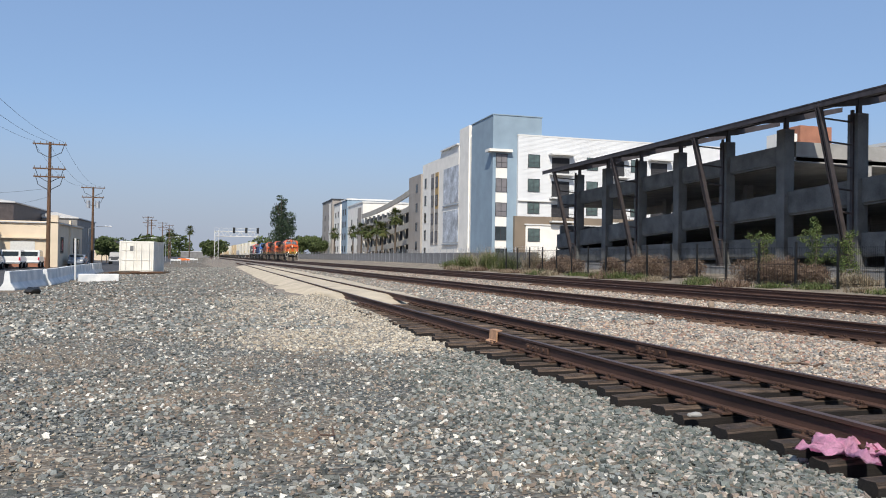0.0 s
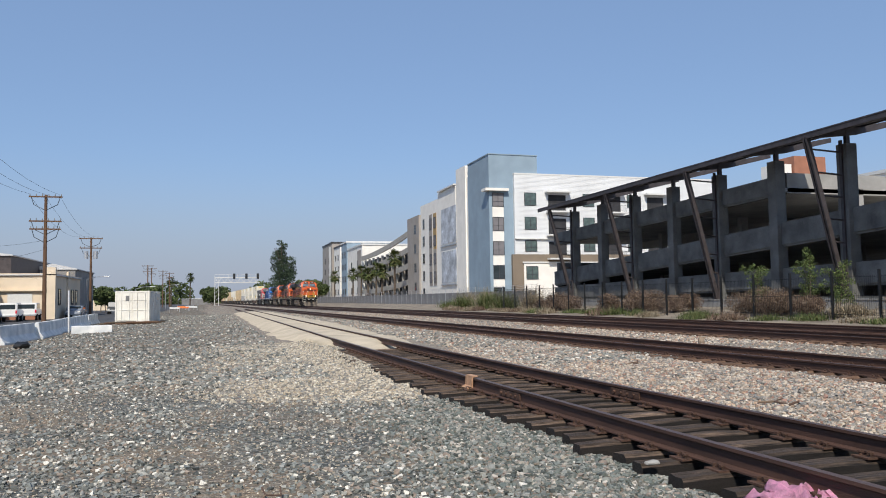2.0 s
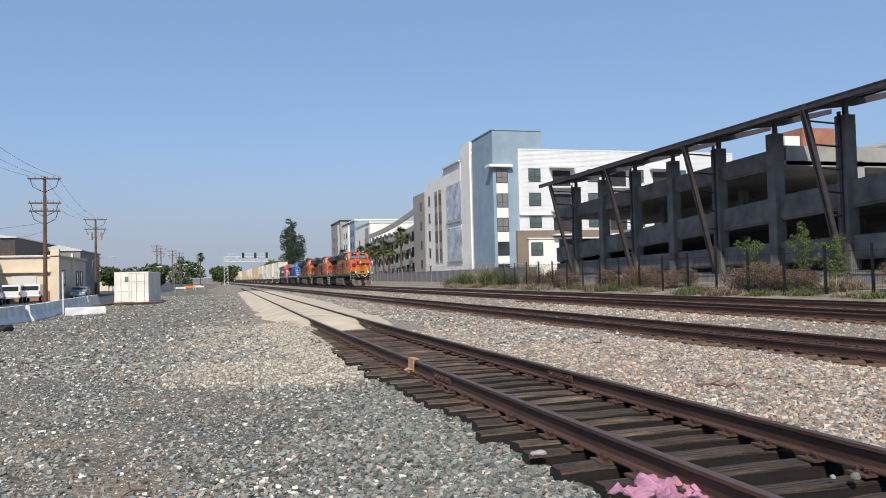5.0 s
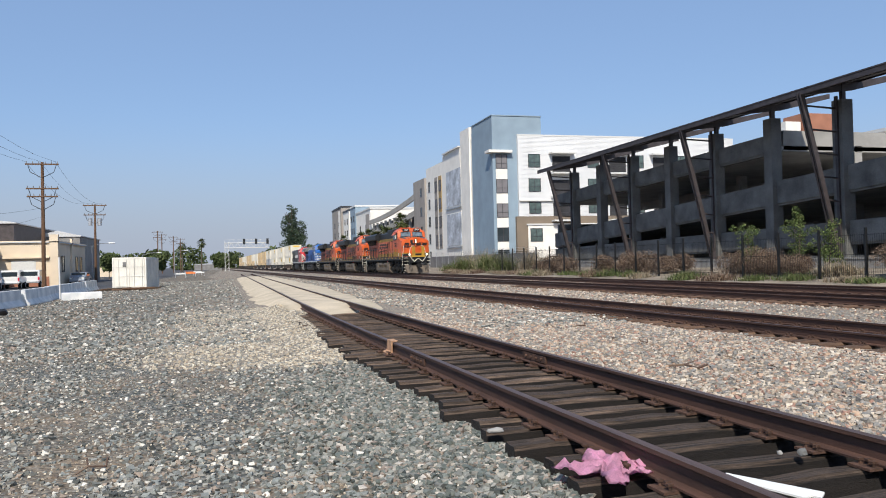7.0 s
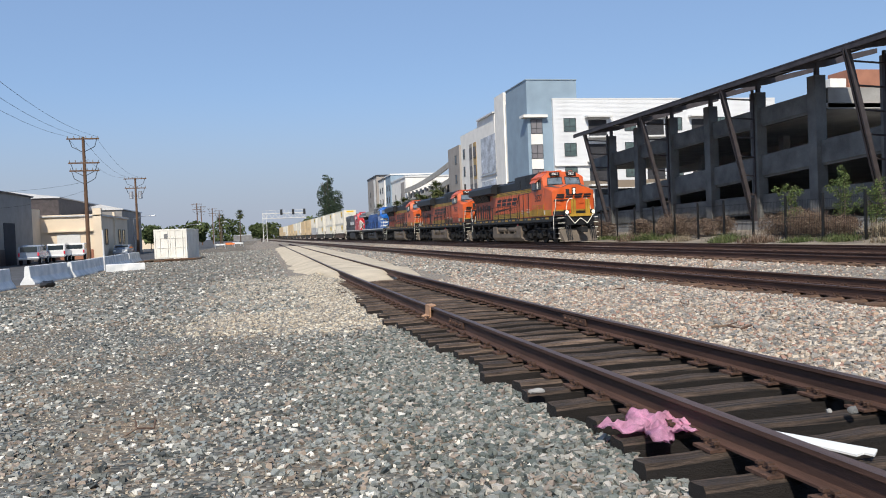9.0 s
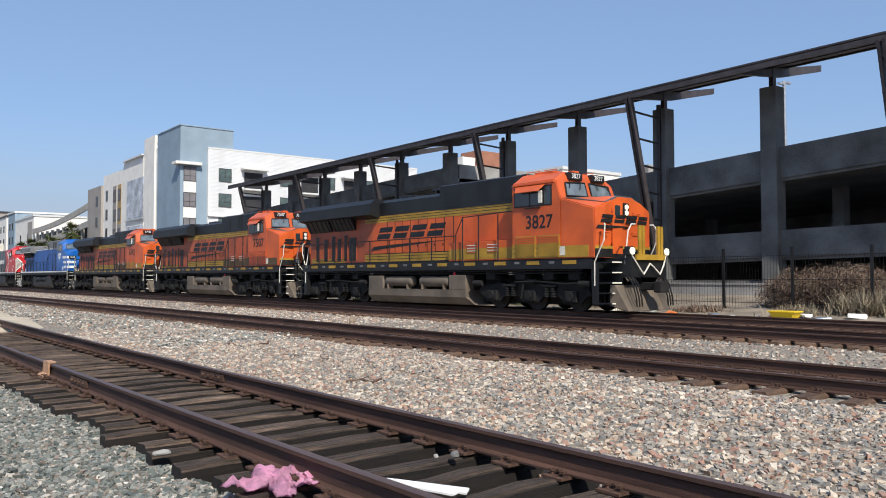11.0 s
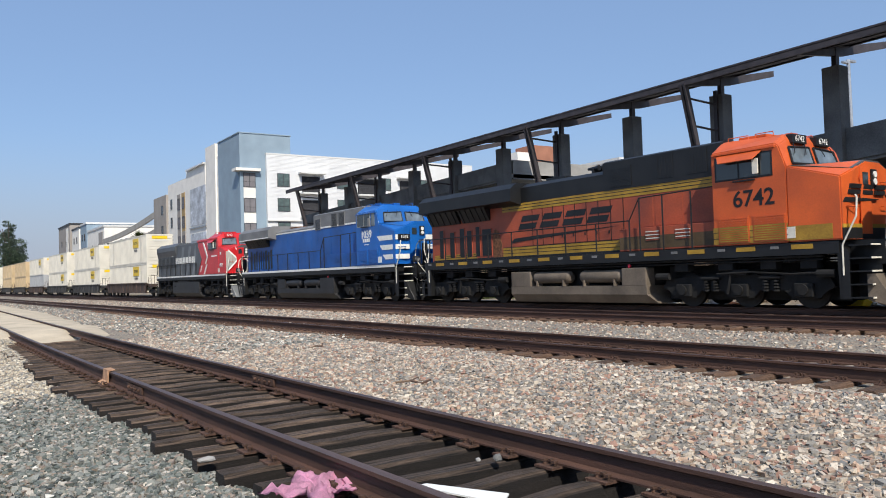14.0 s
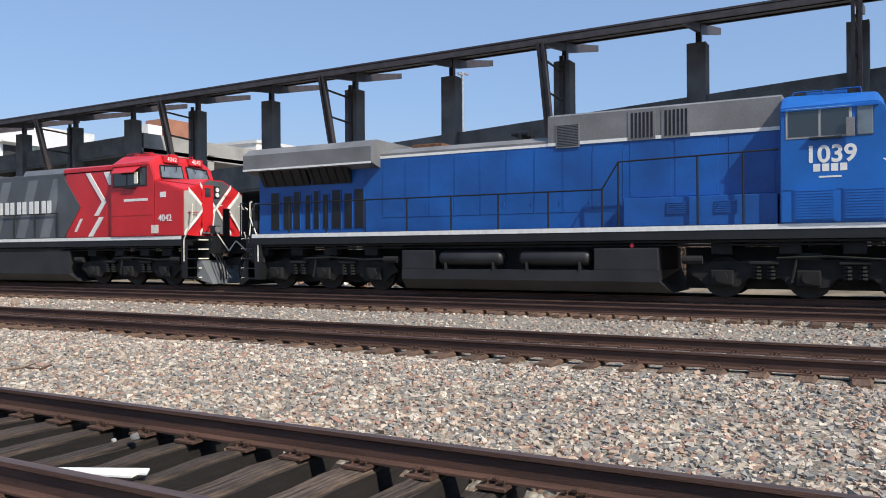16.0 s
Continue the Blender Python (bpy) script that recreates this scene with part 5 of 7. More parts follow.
        for xx in (-1.0, -.86, -.72, .72, .86, 1.0):
            bm = bmesh.new()
            path_tube(bm, [(xx, e + .05 * d, 1.22), (xx - .05, e - .16 * d, 1.0), (xx, e - .26 * d, .55), (xx + .06, e - .24 * d, .25)], .026, 5)
            part("air_hose", bm, BLACK, g)
        for s in (-1, 1):
            bm = bmesh.new()
            path_tube(bm, [(s * .95, e - .04 * d, 1.95), (s * .72, e - .12 * d, 1.62), (s * .45, e - .16 * d, 1.3), (s * .16, e - .12 * d, 1.55), (0, e - .08 * d, 1.66)], .026, 6)
            part("safety_chain", bm, RAILWHITE, g)
    for s in (-1, 1):
        dl = part("ditch_light_housing", boxes(((s * .80, .10, 1.92), (s * 1.10, .30, 2.22)), bev=.03), BLACK, g)
        bm = bmesh.new()
        tube(bm, (s * .95, .05, 2.07), (s * .95, .14, 2.07), .115, 16)
        part("ditch_light", bm, HEADLIGHT if S.get("lit") else GREY_E, dl)
    if S.get("lit"):
        gt = part("front_gate", boxes(((-.78, .02, 1.78), (.78, .10, 1.96))), YELLOW, g, "yellow slatted end gate")
        for a in (-.58, -.40, .45, .62):
            part("gate_post", boxes(((a - .07, .03, 1.96), (a + .07, .09, 2.92))), YELLOW, gt)
    else:
        for a in (-.5, .5):
            part("gate_post", boxes(((a - .16, .06, 1.84), (a + .16, .11, 2.85)), bev=.01), BLACK, g)
    # fuel tank with cut-outs for the air reservoirs
    bm = bmesh.new()
    w = 1.44
    deep = .70 if not red else 1.32
    prism_y(bm, [(-w, .40), (-w + .26, .10), (w - .26, .10), (w, .40), (w, deep), (-w, deep)], tank0, tank1)
    for v in bm.verts:
        if v.co.y < tank0 + .1:
            v.co.y += .28 * (v.co.z > .35)
    part("fuel_tank", bm, S["tank"], g)
    part("tank_core", boxes(((-.98, tank0 + .3, deep), (.98, tank1, 1.5))), UNDER, g)
    if not red:
        for s in (-1, 1):
            part("equipment_box", boxes(((s * .98, tank0 + .3, deep - .02), (s * w, tank0 + 1.35 + .7 * blue, 1.30)), bev=.04), S["tank"], g)
            part("equipment_box", boxes(((s * .98, tank1 - 1.15, deep - .02), (s * w, tank1, 1.28)), bev=.04), S["tank"], g)
        a0 = tank0 + 1.42 + .75 * blue
        ln = (tank1 - 1.25 - a0 - .5) / 2
        for a in (a0, a0 + ln + .5):
            for xx in (-1.22, 1.22):
                bm = bmesh.new()
                loft(bm, [[(xx + r * math.cos(k * .449), yy, 1.03 + r * math.sin(k * .449)) for k in range(14)] for yy, r in ((a, .12), (a + .06, .20), (a + .14, .23), (a + ln - .14, .23), (a + ln - .06, .20), (a + ln, .12))])
                rv = part("air_reservoir", bm, S["tank"], g, "", True)
                for yy in (a + .25, a + ln - .3):
                    part("strap", boxes(((xx - .245, yy, .70), (xx + .05, yy + .05, .92))), S["tank"], rv)
        bm = bmesh.new()
        tube(bm, (-1.38, tank0 + 1.0, 1.36), (-1.44, tank0 + 1.0, 1.36), .055, 10)
        part("fuel_cap", bm, RED_LAMP, g, "red fuel filler cap")
    else:
        for s in (-1, 1):
            bm = bmesh.new()
            tube(bm, (s * 1.2, 8.2, 1.42), (s * 1.2, 13.6, 1.42), .20, 12)
            part("air_reservoir", bm, TANK_B, g, "", True)
    t2 = {"orange": 17.95, "blue": 19.0, "red": 16.9}[kind]
    bm = bmesh.new()
    for s in (-1, 1):
        for a in (2.0, 3.2, 4.6, 6.2, t2 - 2.2, t2 - .6, t2 + .8, t2 + 2.3):
            box(bm, (s * 1.0, a, 1.12), (s * 1.34, a + .5, 1.5), .03)
        tube(bm, (s * 1.4, 1.8, 1.46), (s * 1.4, y_end - 1, 1.46), .04, 6)
        tube(bm, (s * 1.36, 1.8, 1.36), (s * 1.36, y_end - 1, 1.36), .025, 6)
    part("underframe_gear", bm, UNDER, g)
    axles = truck(g, 4.45) + truck(g, t2)
    # markings
    face = lambda y, z, x: pose(x, y, z, 90, 0, -90)
    if kind == "orange":
        words(number, .67, face(3.68, 3.17, -1.556), BLACK, g, bold=.008)
        slant_letters(g, 14.6, 9.55, 2.98, .54, -hw - .012, BLACK)
        for i in range(4):
            a = -1.28 + .66 * i
            bm = bmesh.new()
            for u0, u1, v0, v1 in ((0, .52, .56, 1), (0, .52, 0, .42)):
                face_sheet(bm, [(a + u + .10 * v, 3.06 + .27 * v) for u, v in ((u0, v0), (u1, v0), (u1, v1), (u0, v1))], .030)
            part("emblem_block", bm, BLACK, g)
        bm = bmesh.new()
        face_sheet(bm, [(-1.48, 2.84), (-1.03, 2.85), (-1.03, 2.965), (-1.38, 2.97)])
        face_sheet(bm, [(-1.01, 2.85), (.2, 2.93), (.2, 2.95), (-1.01, 2.965)], .030)
        part("emblem_rule", bm, BLACK, g)
    elif blue:
        words(number, .56, face(3.95, 3.47, -1.556), CHALK, g, bold=.014)
        for i in range(4):
            part("reporting_mark", boxes(((-1.556, 3.60 + .19 * i, 3.08), (-1.55, 3.75 + .19 * i, 3.26))), CHALK, g)
        part("model_mark", boxes(((-1.556, 3.72, 2.93), (-1.55, 4.2, 2.97))), CHALK, g)
        for z, a in ((3.08, 2.62), (2.60, 2.36), (2.12, 2.08)):
            bm = bmesh.new()
            prism_x(bm, [(1.40, z), (a, z), (a + .26, z + .24), (1.40, z + .24)], -1.552, -1.53)
            part("side_bar", bm, CHALK, g, "white nose bar")
            face_line(g, "nose_bar", [(-1.5, z + .12), (-.74, z + .12)], .24, CHALK, "white nose bar")
            face_line(g, "nose_bar", [(.25, z + .12), (1.5, z + .12)], .24, CHALK, "white nose bar")
        for s in (-1, 1):
            nb = part("number_box", boxes(((s * .72, 1.04, 3.06), (s * 1.38, 1.14, 3.34)), bev=.01), BLACK, g)
            words(number, .22, pose(s * 1.05, 1.035, 3.2, 90, 0, 0), CHALK, nb, "number")
    else:
        words(number, .35, face(2.1, 2.52, -1.556), CHALK, g, bold=.006)
        for i in range(8):
            a = 15.2 - .82 * i
            bm = bmesh.new()
            for y0, y1, z0, z1 in ((a - .26, a, 2.9, 3.42 if i else 3.66), (a - .62, a - .36, 2.9, 3.42)):
                box(bm, (-hw - .02, y0, z0), (-hw - .01, y1, z1))
            part("emblem_block", bm, CHALK, g, "pale company lettering as a plain shape")
        def side_line(pts, wd, m, nm, label=""):
            bm = bmesh.new()
            for (ya, za), (yb, zb) in zip(pts, pts[1:]):
                prism_x(bm, [(ya - wd, za), (ya + wd, za), (yb + wd, zb), (yb - wd, zb)], -1.43, -1.395)
            part(nm, bm, m, g, label)
        side_line([(6.55, 4.42), (5.6, 3.25), (6.05, 2.72)], .13, CHALK, "chevron", "white chevron")
        side_line([(5.45, 4.42), (5.15, 3.9)], .16, CHALK, "chevron", "white chevron stroke")
        side_line([(5.75, 2.66), (6.4, 1.9)], .14, CHALK, "chevron", "white chevron stroke")
        side_line([(6.95, 2.62), (7.3, 2.1)], .07, CHALK, "chevron", "white chevron stroke")
        bm = bmesh.new()
        prism_x(bm, [(7.0, 3.1), (8.0, 1.9), (8.4, 1.9), (8.4, 4.3), (8.0, 4.3)], -1.425, -1.395)
        part("hood_point", bm, DKGREY_E, g, "charcoal point on red")
        for a in (9.0, 10.6, 12.4):
            bm = bmesh.new()
            prism_x(bm, [(a, 1.9), (a + .6, 1.9), (a - .3, 4.3), (a - .9, 4.3)], -hw - .008, -hw)
            part("hood_band", bm, MIDGREY_E, g, "paler slanting band")
        # nose: grey wedges framed by white and red chevrons that meet below the lamp
        for s in (-1, 1):
            bm = bmesh.new()
            face_sheet(bm, [(s * 1.50, 3.5), (s * 1.25, 3.55), (s * 1.03, 3.3), (s * 1.03, 2.45), (s * 1.50, 1.92)], .010)
            face_sheet(bm, [(s * 1.01, 3.3), (s * .70, 2.95), (s * .70, 2.85), (s * 1.01, 2.47)], .010)
            part("nose_wedge", bm, PALEGREY_E, g, "pale grey wedge on the nose")
            face_line(g, "nose_chevron", [(s * 1.32, 3.56), (s * .62, 2.9), (s * 1.5, 1.95)], .15, CHALK, "white chevron")
            face_line(g, "nose_chevron", [(s * .80, 3.78), (s * .02, 2.92), (s * .80, 1.95)], .15, CHALK, "white chevron")
        bm = bmesh.new()
        face_sheet(bm, [(-.70, 3.80), (-.36, 3.96), (.36, 3.96), (.70, 3.80), (.0, 3.02)], .010)
        part("nose_crest", bm, DKGREY_E, g, "charcoal nose crest")
        bm = bmesh.new()
        face_sheet(bm, [(-.68, 1.95), (.68, 1.95), (.0, 2.80)], .010)
        part("nose_apron", bm, MIDGREY_E, g, "grey nose apron")
        part("flag_panel", boxes(((-1.556, 2.05, 3.3), (-1.55, 2.35, 3.5))), CHALK, g)
        part("owner_mark", boxes(((-1.556, 3.0, 3.2), (-1.55, 4.3, 3.3))), CHALK, g)
    return g, axles


ORANGE_STYLE = dict(name="orange", label="orange and black freight locomotive with yellow stripes", sill=None, reflector=YELLOW, nose=ORANGE, cab=ORANGE, hood=ORANGE_D, rear=ORANGE_D, roof=BLACK, roof2=BLACK, stripe=YELLOW, tank=TANK, plow=TANK, louvre=ORANGE_G, band=GRIME, glare=DKGREY_E)
FIRST = dict(ORANGE_STYLE, label="leading orange and black freight locomotive with lit headlights", lit=True, hood=ORANGE, band=YELLOW, louvre=YELLOW)
GRIMY = dict(ORANGE_STYLE, label="grimy orange and black freight locomotive", hood=ORANGE_G, rear=ORANGE_G, patched=True, cab_band=YELLOW_D, louvre=YELLOW_D)
BLUE_STYLE = dict(name="blue", label="bright blue freight locomotive with white nose bars", sill=CHALK, reflector=CHALK, nose=BLUE_E, cab=BLUE_E, hood=BLUE_H, rear=BLUE_H, roof=GREY_E, roof2=GREY_E, rule=CHALK, tank=TANK_B, plow=BLACK, glare=BLUE_E)
RED_STYLE = dict(name="red", label="red and charcoal locomotive with white chevrons", sill=CHALK, reflector=CHALK, nose=RED_E, cab=RED_E, hood=DKGREY_E, rear=DKGREY_E, roof=DKGREY_E, roof2=RED_E, tank=TANK_B, plow=MIDGREY_E, glare=RED_E)

TRAIN = []            # (thing, distance behind the front of the train)
AXLES = []
PITCH = 22.1
for i, (style, number) in enumerate(((FIRST, "3827"), (ORANGE_STYLE, "7507"), (GRIMY, "6742"), (BLUE_STYLE, "1039"), (RED_STYLE, "4042"))):
    ob, ax = locomotive(style, number)
    TRAIN.append((ob, i * PITCH + (1.8 if i == 4 else 0), 0.0))
    AXLES += ax


def stack_box(m, badge, length=16.15):
    """A corrugated steel shipping container, its doors to the rear."""
    g = thing("shipping_container", "white corrugated shipping container with yellow badge" if badge else "tan corrugated shipping container", "shipping container", group="stacked containers")
    w, h, n = 1.28, 2.85, 64
    prof = []
    for i in range(n):
        a = .12 + (length - .24) * i / n
        st = (length - .24) / n
        prof += [(a, 0), (a + st * .35, 0), (a + st * .5, .028), (a + st * .85, .028)]
    for s in (-1, 1):
        bm = bmesh.new()
        lo = [bm.verts.new((s * (w - .012 - d), a, .14)) for a, d in prof]
        hi = [bm.verts.new((s * (w - .012 - d), a, h - .12)) for a, d in prof]
        for k in range(len(lo) - 1):
            bm.faces.new((lo[k], lo[k + 1], hi[k + 1], hi[k]))
        part("side_wall", bm, m, g)
    bm = boxes(((-w, 0, 0), (-w + .12, .12, h)), ((w - .12, 0, 0), (w, .12, h)), ((-w, length - .12, 0), (-w + .12, length, h)), ((w - .12, length - .12, 0), (w, length, h)),
               ((-w, .12, 0), (-w + .1, length - .12, .15)), ((w - .1, .12, 0), (w, length - .12, .15)), ((-w, .12, h - .13), (-w + .1, length - .12, h)), ((w - .1, .12, h - .13), (w, length - .12, h)),
               ((-w + .12, 0, 0), (w - .12, .1, .16)), ((-w + .12, 0, h - .13), (w - .12, .1, h)), ((-w, 2.0, .0), (-w - .004, 2.25, h)), ((-w, length - 2.25, 0), (-w - .004, length - 2.0, h)))
    part("corner_frame", bm, m, g)
    bm = boxes(((-w + .1, .02, .15), (w - .1, .05, h - .12)), ((-w + .08, .1, h - .05), (w - .08, length - .1, h - .02)), ((-w + .1, length - .06, .15), (w - .1, length - .02, h - .12)), ((-w + .08, .1, .04), (w - .08, length - .1, .08)))
    for k in range(9):
        box(bm, (-w + .12, -.02, .28 + .27 * k), (w - .12, .03, .42 + .27 * k))
    part("end_panel", bm, m, g)
    if badge:
        b = part("badge", boxes(((-w - .016, 3.0, 1.65), (-w - .006, 5.3, 2.6))), SIGNYELLOW, g)
        for k in range(4):
            part("badge_bar", boxes(((-w - .02, 3.45 + .4 * k, 2.0), (-w - .016, 3.66 + .4 * k, 2.28))), BLACK, b)
        for k in range(6):
            part("serial_bar", boxes(((-w - .012, 3.5 + .22 * k, 1.28), (-w - .006, 3.64 + .22 * k, 1.5))), DKGREY_E, g)
        part("end_badge", boxes(((-.75, -.028, 2.4), (.75, -.02, 2.68))), SIGNYELLOW, g)
    return g


def well_car(m):
    g = thing("well_car", "dark rusty double-stack well car", "freight car", group="well cars")
    n = 20.6
    bm = bmesh.new()
    for s in (-1, 1):
        prism_x(bm, [(2.2, .38), (n - 2.2, .38), (n - 2.0, .8), (n - 1.6, 1.35), (1.6, 1.35), (2.0, .8)], s * 1.38, s * 1.48)
        box(bm, (s * 1.30, 2.0, 1.28), (s * 1.55, n - 2.0, 1.40))
        for k in range(12):
            box(bm, (s * 1.46, 2.5 + 1.42 * k, .42), (s * 1.53, 2.58 + 1.42 * k, 1.3))
    box(bm, (-1.35, 2.2, .36), (1.35, n - 2.2, .44))
    part("well", bm, m, g)
    bm = bmesh.new()
    for a, b in ((.3, 2.3), (n - 2.3, n - .3)):
        box(bm, (-1.3, a, .95), (1.3, b, 1.25), .04)
        box(bm, (-.25, a - .4, .75), (.25, b + .4, 1.0))
        for s in (-1, 1):
            path_tube(bm, [(s * 1.32, a + .3, .9), (s * 1.32, a + .3, 2.1), (s * 1.0, a + .3, 2.1), (s * 1.0, a + .3, .9)], .022, 5)
            path_tube(bm, [(s * 1.32, a + 1.2, .9), (s * 1.32, a + 1.2, 1.9)], .022, 5)
    part("end_platform", bm, m, g)
    ax = []
    for yc in (1.1, n - 1.1):
        bm = bmesh.new()
        for s in (-1, 1):
            prism_x(bm, [(-1.2, .42), (-.9, .66), (-.4, .72), (.4, .72), (.9, .66), (1.2, .42), (.6, .42), (.3, .3), (-.3, .3), (-.6, .42)], s * .98, s * 1.12)
            for k in (-.15, .15):
                tube(bm, (s * 1.05, k, .32), (s * 1.05, k, .62), .08, 8)
        t = part("bogie", bm, UNDER, g)
        t.matrix_basis = pose(0, yc, 0)
        for k in (-.88, .88):
            ax.append(wheelset(t, k, .44, 20))
    return g, ax


car_a, ax_a = well_car(WELL)
car_b, _ = well_car(WELL_G)
box_white = stack_box(BOX_W, True)
box_tan = stack_box(BOX_T, False)
box_plain = stack_box(BOX_W, False)
tagged(box_plain, "plain off-white corrugated shipping container")
box_grey = stack_box(BOX_G, False)
tagged(box_grey, "grey corrugated shipping container")
FIRST_CAR = 5 * PITCH + 1.6
CAR_PITCH = 21.4
kinds = [(box_white, box_white), (box_white, box_white), (box_white, box_white), (box_grey, box_white), (box_tan, box_tan), (box_tan, box_tan), (box_white, box_plain), (box_tan, box_plain)]
used = set()


def take(ob):
    """The first use takes the original, later ones a copy."""
    if ob in used:
        return copy_thing(ob, Matrix.Identity(4))
    used.add(ob)
    return ob


for k in range(14):
    d = FIRST_CAR + CAR_PITCH * k
    TRAIN.append((take(car_a if k % 3 == 0 else car_b), d, 0.0))
    lower, upper = kinds[k % 8] if k < 8 else kinds[4 + k % 4]
    TRAIN.append((take(lower), d + 2.25, .46))
    TRAIN.append((take(upper), d + 2.25, .46 + 2.87))


# ---- plants ----
def leaf_cloud(name, centers, count, size, material, parent, seed, flat=.5):
    """Many small leaf blades scattered about the given centres (x, y, z, radius)."""
    rng = np.random.default_rng(seed)
    c = np.array(centers, float)
    pick = rng.choice(len(c), count, p=c[:, 3] ** 2 / (c[:, 3] ** 2).sum())
    d = rng.normal(0, 1, (count, 3))
    d /= np.linalg.norm(d, axis=1)[:, None]
    r = c[pick, 3] * (0.35 + .75 * rng.random(count) ** .6)
    p = c[pick, :3] + d * r[:, None] * np.array([1, 1, .85])
    a = rng.normal(0, 1, (count, 3))
    a /= np.linalg.norm(a, axis=1)[:, None]
    b = np.cross(a, rng.normal(0, 1, (count, 3)))
    b /= np.linalg.norm(b, axis=1)[:, None]
    s = size * (.6 + .8 * rng.random(count))[:, None]
    v = np.stack([p - a * s, p + b * s * flat, p + a * s, p - b * s * flat], 1).reshape(-1, 3)
    f = np.arange(count * 4).reshape(-1, 4)
    return raw(name, v.tolist(), f.tolist(), material, parent)


def tree(at, h, spread, label, material=LEAF, seed=1, name="tree", low=.3, leaves=2600, size=.28, tall=False):
    g = thing(name, label, "tree", at)
    rng = random.Random(seed)
    bm = bmesh.new()
    tube(bm, (0, 0, -.2), (0, 0, h * .55), .035 * h * .6, 8, .02 * h * .6)
    tips = []
    for k in range(9):
        a, z = rng.uniform(0, 6.28), h * rng.uniform(low, .75)
        r = spread * rng.uniform(.45, .8)
        q = Vector((math.cos(a) * r, math.sin(a) * r, min(h * .95, z + h * rng.uniform(.08, .25))))
        tube(bm, (0, 0, z * .75), q, .012 * h * .5, 6, .005 * h)
        tips.append(q)
    part("trunk", bm, BARK, g)
    cs = [(*q, spread * rng.uniform(.22, .42)) for q in tips] + [(rng.uniform(-.3, .3) * spread, rng.uniform(-.3, .3) * spread, h * rng.uniform(low + .2, .9), spread * rng.uniform(.3, .5)) for _ in range(8)]
    if tall:
        cs = []
        for k in range(34):
            u = k / 33
            w = spread * (.42 + .62 * math.sin(math.pi * min(1, .12 + u * .95))) * (.75 + .35 * math.sin(k * 2.1 + 1.3 * math.sin(k)))
            a = k * 2.4
            cs.append((math.cos(a) * w * .5, math.sin(a) * w * .5, h * (.14 + .84 * u), max(.35, w * .48)))
    leaf_cloud("crown", cs, leaves, size, material, g, seed)
    return g


def palm(at, h, seed):
    g = thing("palm_tree", "fan palm with shaggy trunk and spread fronds", "palm tree", at, group="palms along the garage")
    rng = random.Random(seed)
    bm = bmesh.new()
    tube(bm, (0, 0, -.2), (.1, 0, h), .26, 10, .18)
    part("trunk", bm, BARK, g)
    bm = bmesh.new()
    for k in range(80):
        a, e = rng.uniform(0, 6.283), rng.uniform(-1.1, 1.25)
        ln = rng.uniform(1.5, 2.2)
        base = Vector((.1, 0, h))
        d = Vector((math.cos(a) * math.cos(e), math.sin(a) * math.cos(e), math.sin(e)))
        side = d.cross(Vector((0, 0, 1))).normalized()
        mid = base + d * ln * .55
        up = side.cross(d)
        for j in range(9):
            w = (j - 4) / 4
            tip = mid + (d * (1 - .35 * abs(w)) + side * w * .9).normalized() * ln * .62 + Vector((0, 0, -.25 * ln * (.4 + abs(w))))
            q = (mid - base).cross(tip - mid).normalized() * .05
            n = side * .11
            v = [bm.verts.new(x) for x in (mid - n, mid + n, tip)]
            bm.faces.new(v)
        v = [bm.verts.new(x) for x in (base - side * .03, base + side * .03, mid + side * .02, mid - side * .02)]
        bm.faces.new(v)
    part("fronds", bm, PALM, g)
    return g


for i, (x, y, h) in enumerate(((37.5, 164, 9.9), (37.2, 176, 7.4), (37.5, 184, 8.3), (37.2, 193, 7.4), (37.5, 204, 8.4), (37.5, 217, 8.2), (37.5, 252, 8.6))):
    palm((x, y, .5), h, i)
tree((28.5, 345, 0), 27, 6.6, "tall dark conifer with a ragged columnar crown", LEAF_DK, 3, "conifer", leaves=9000, size=.36, tall=True)
for i, (x, y, h, s) in enumerate(((33, 300, 9, 5), (40, 320, 10, 6), (37, 286, 7, 4), (27, 310, 6, 4), (-.5, 262, 5.6, 4.6))):
    tree((x, y, 0), h, s, "dense dark green broadleaf tree beyond the tracks", LEAF, 10 + i, leaves=3200, size=.45)
for i, (x, y, h, s) in enumerate(((-17, 140, 5.0, 2.6), (-19, 150, 5.6, 3.2), (-12.6, 160, 6.6, 4.0), (-14.5, 175, 5.4, 3.6), (-20, 190, 5, 3.5))):
    tree((x, y, -.2), h * .72, s * .75, "leafy street tree past the storage container", LEAF, 30 + i, leaves=2200, size=.4)
palm((-9, 320, 0), 11, 77)
palm((-15, 300, 0), 9, 78)


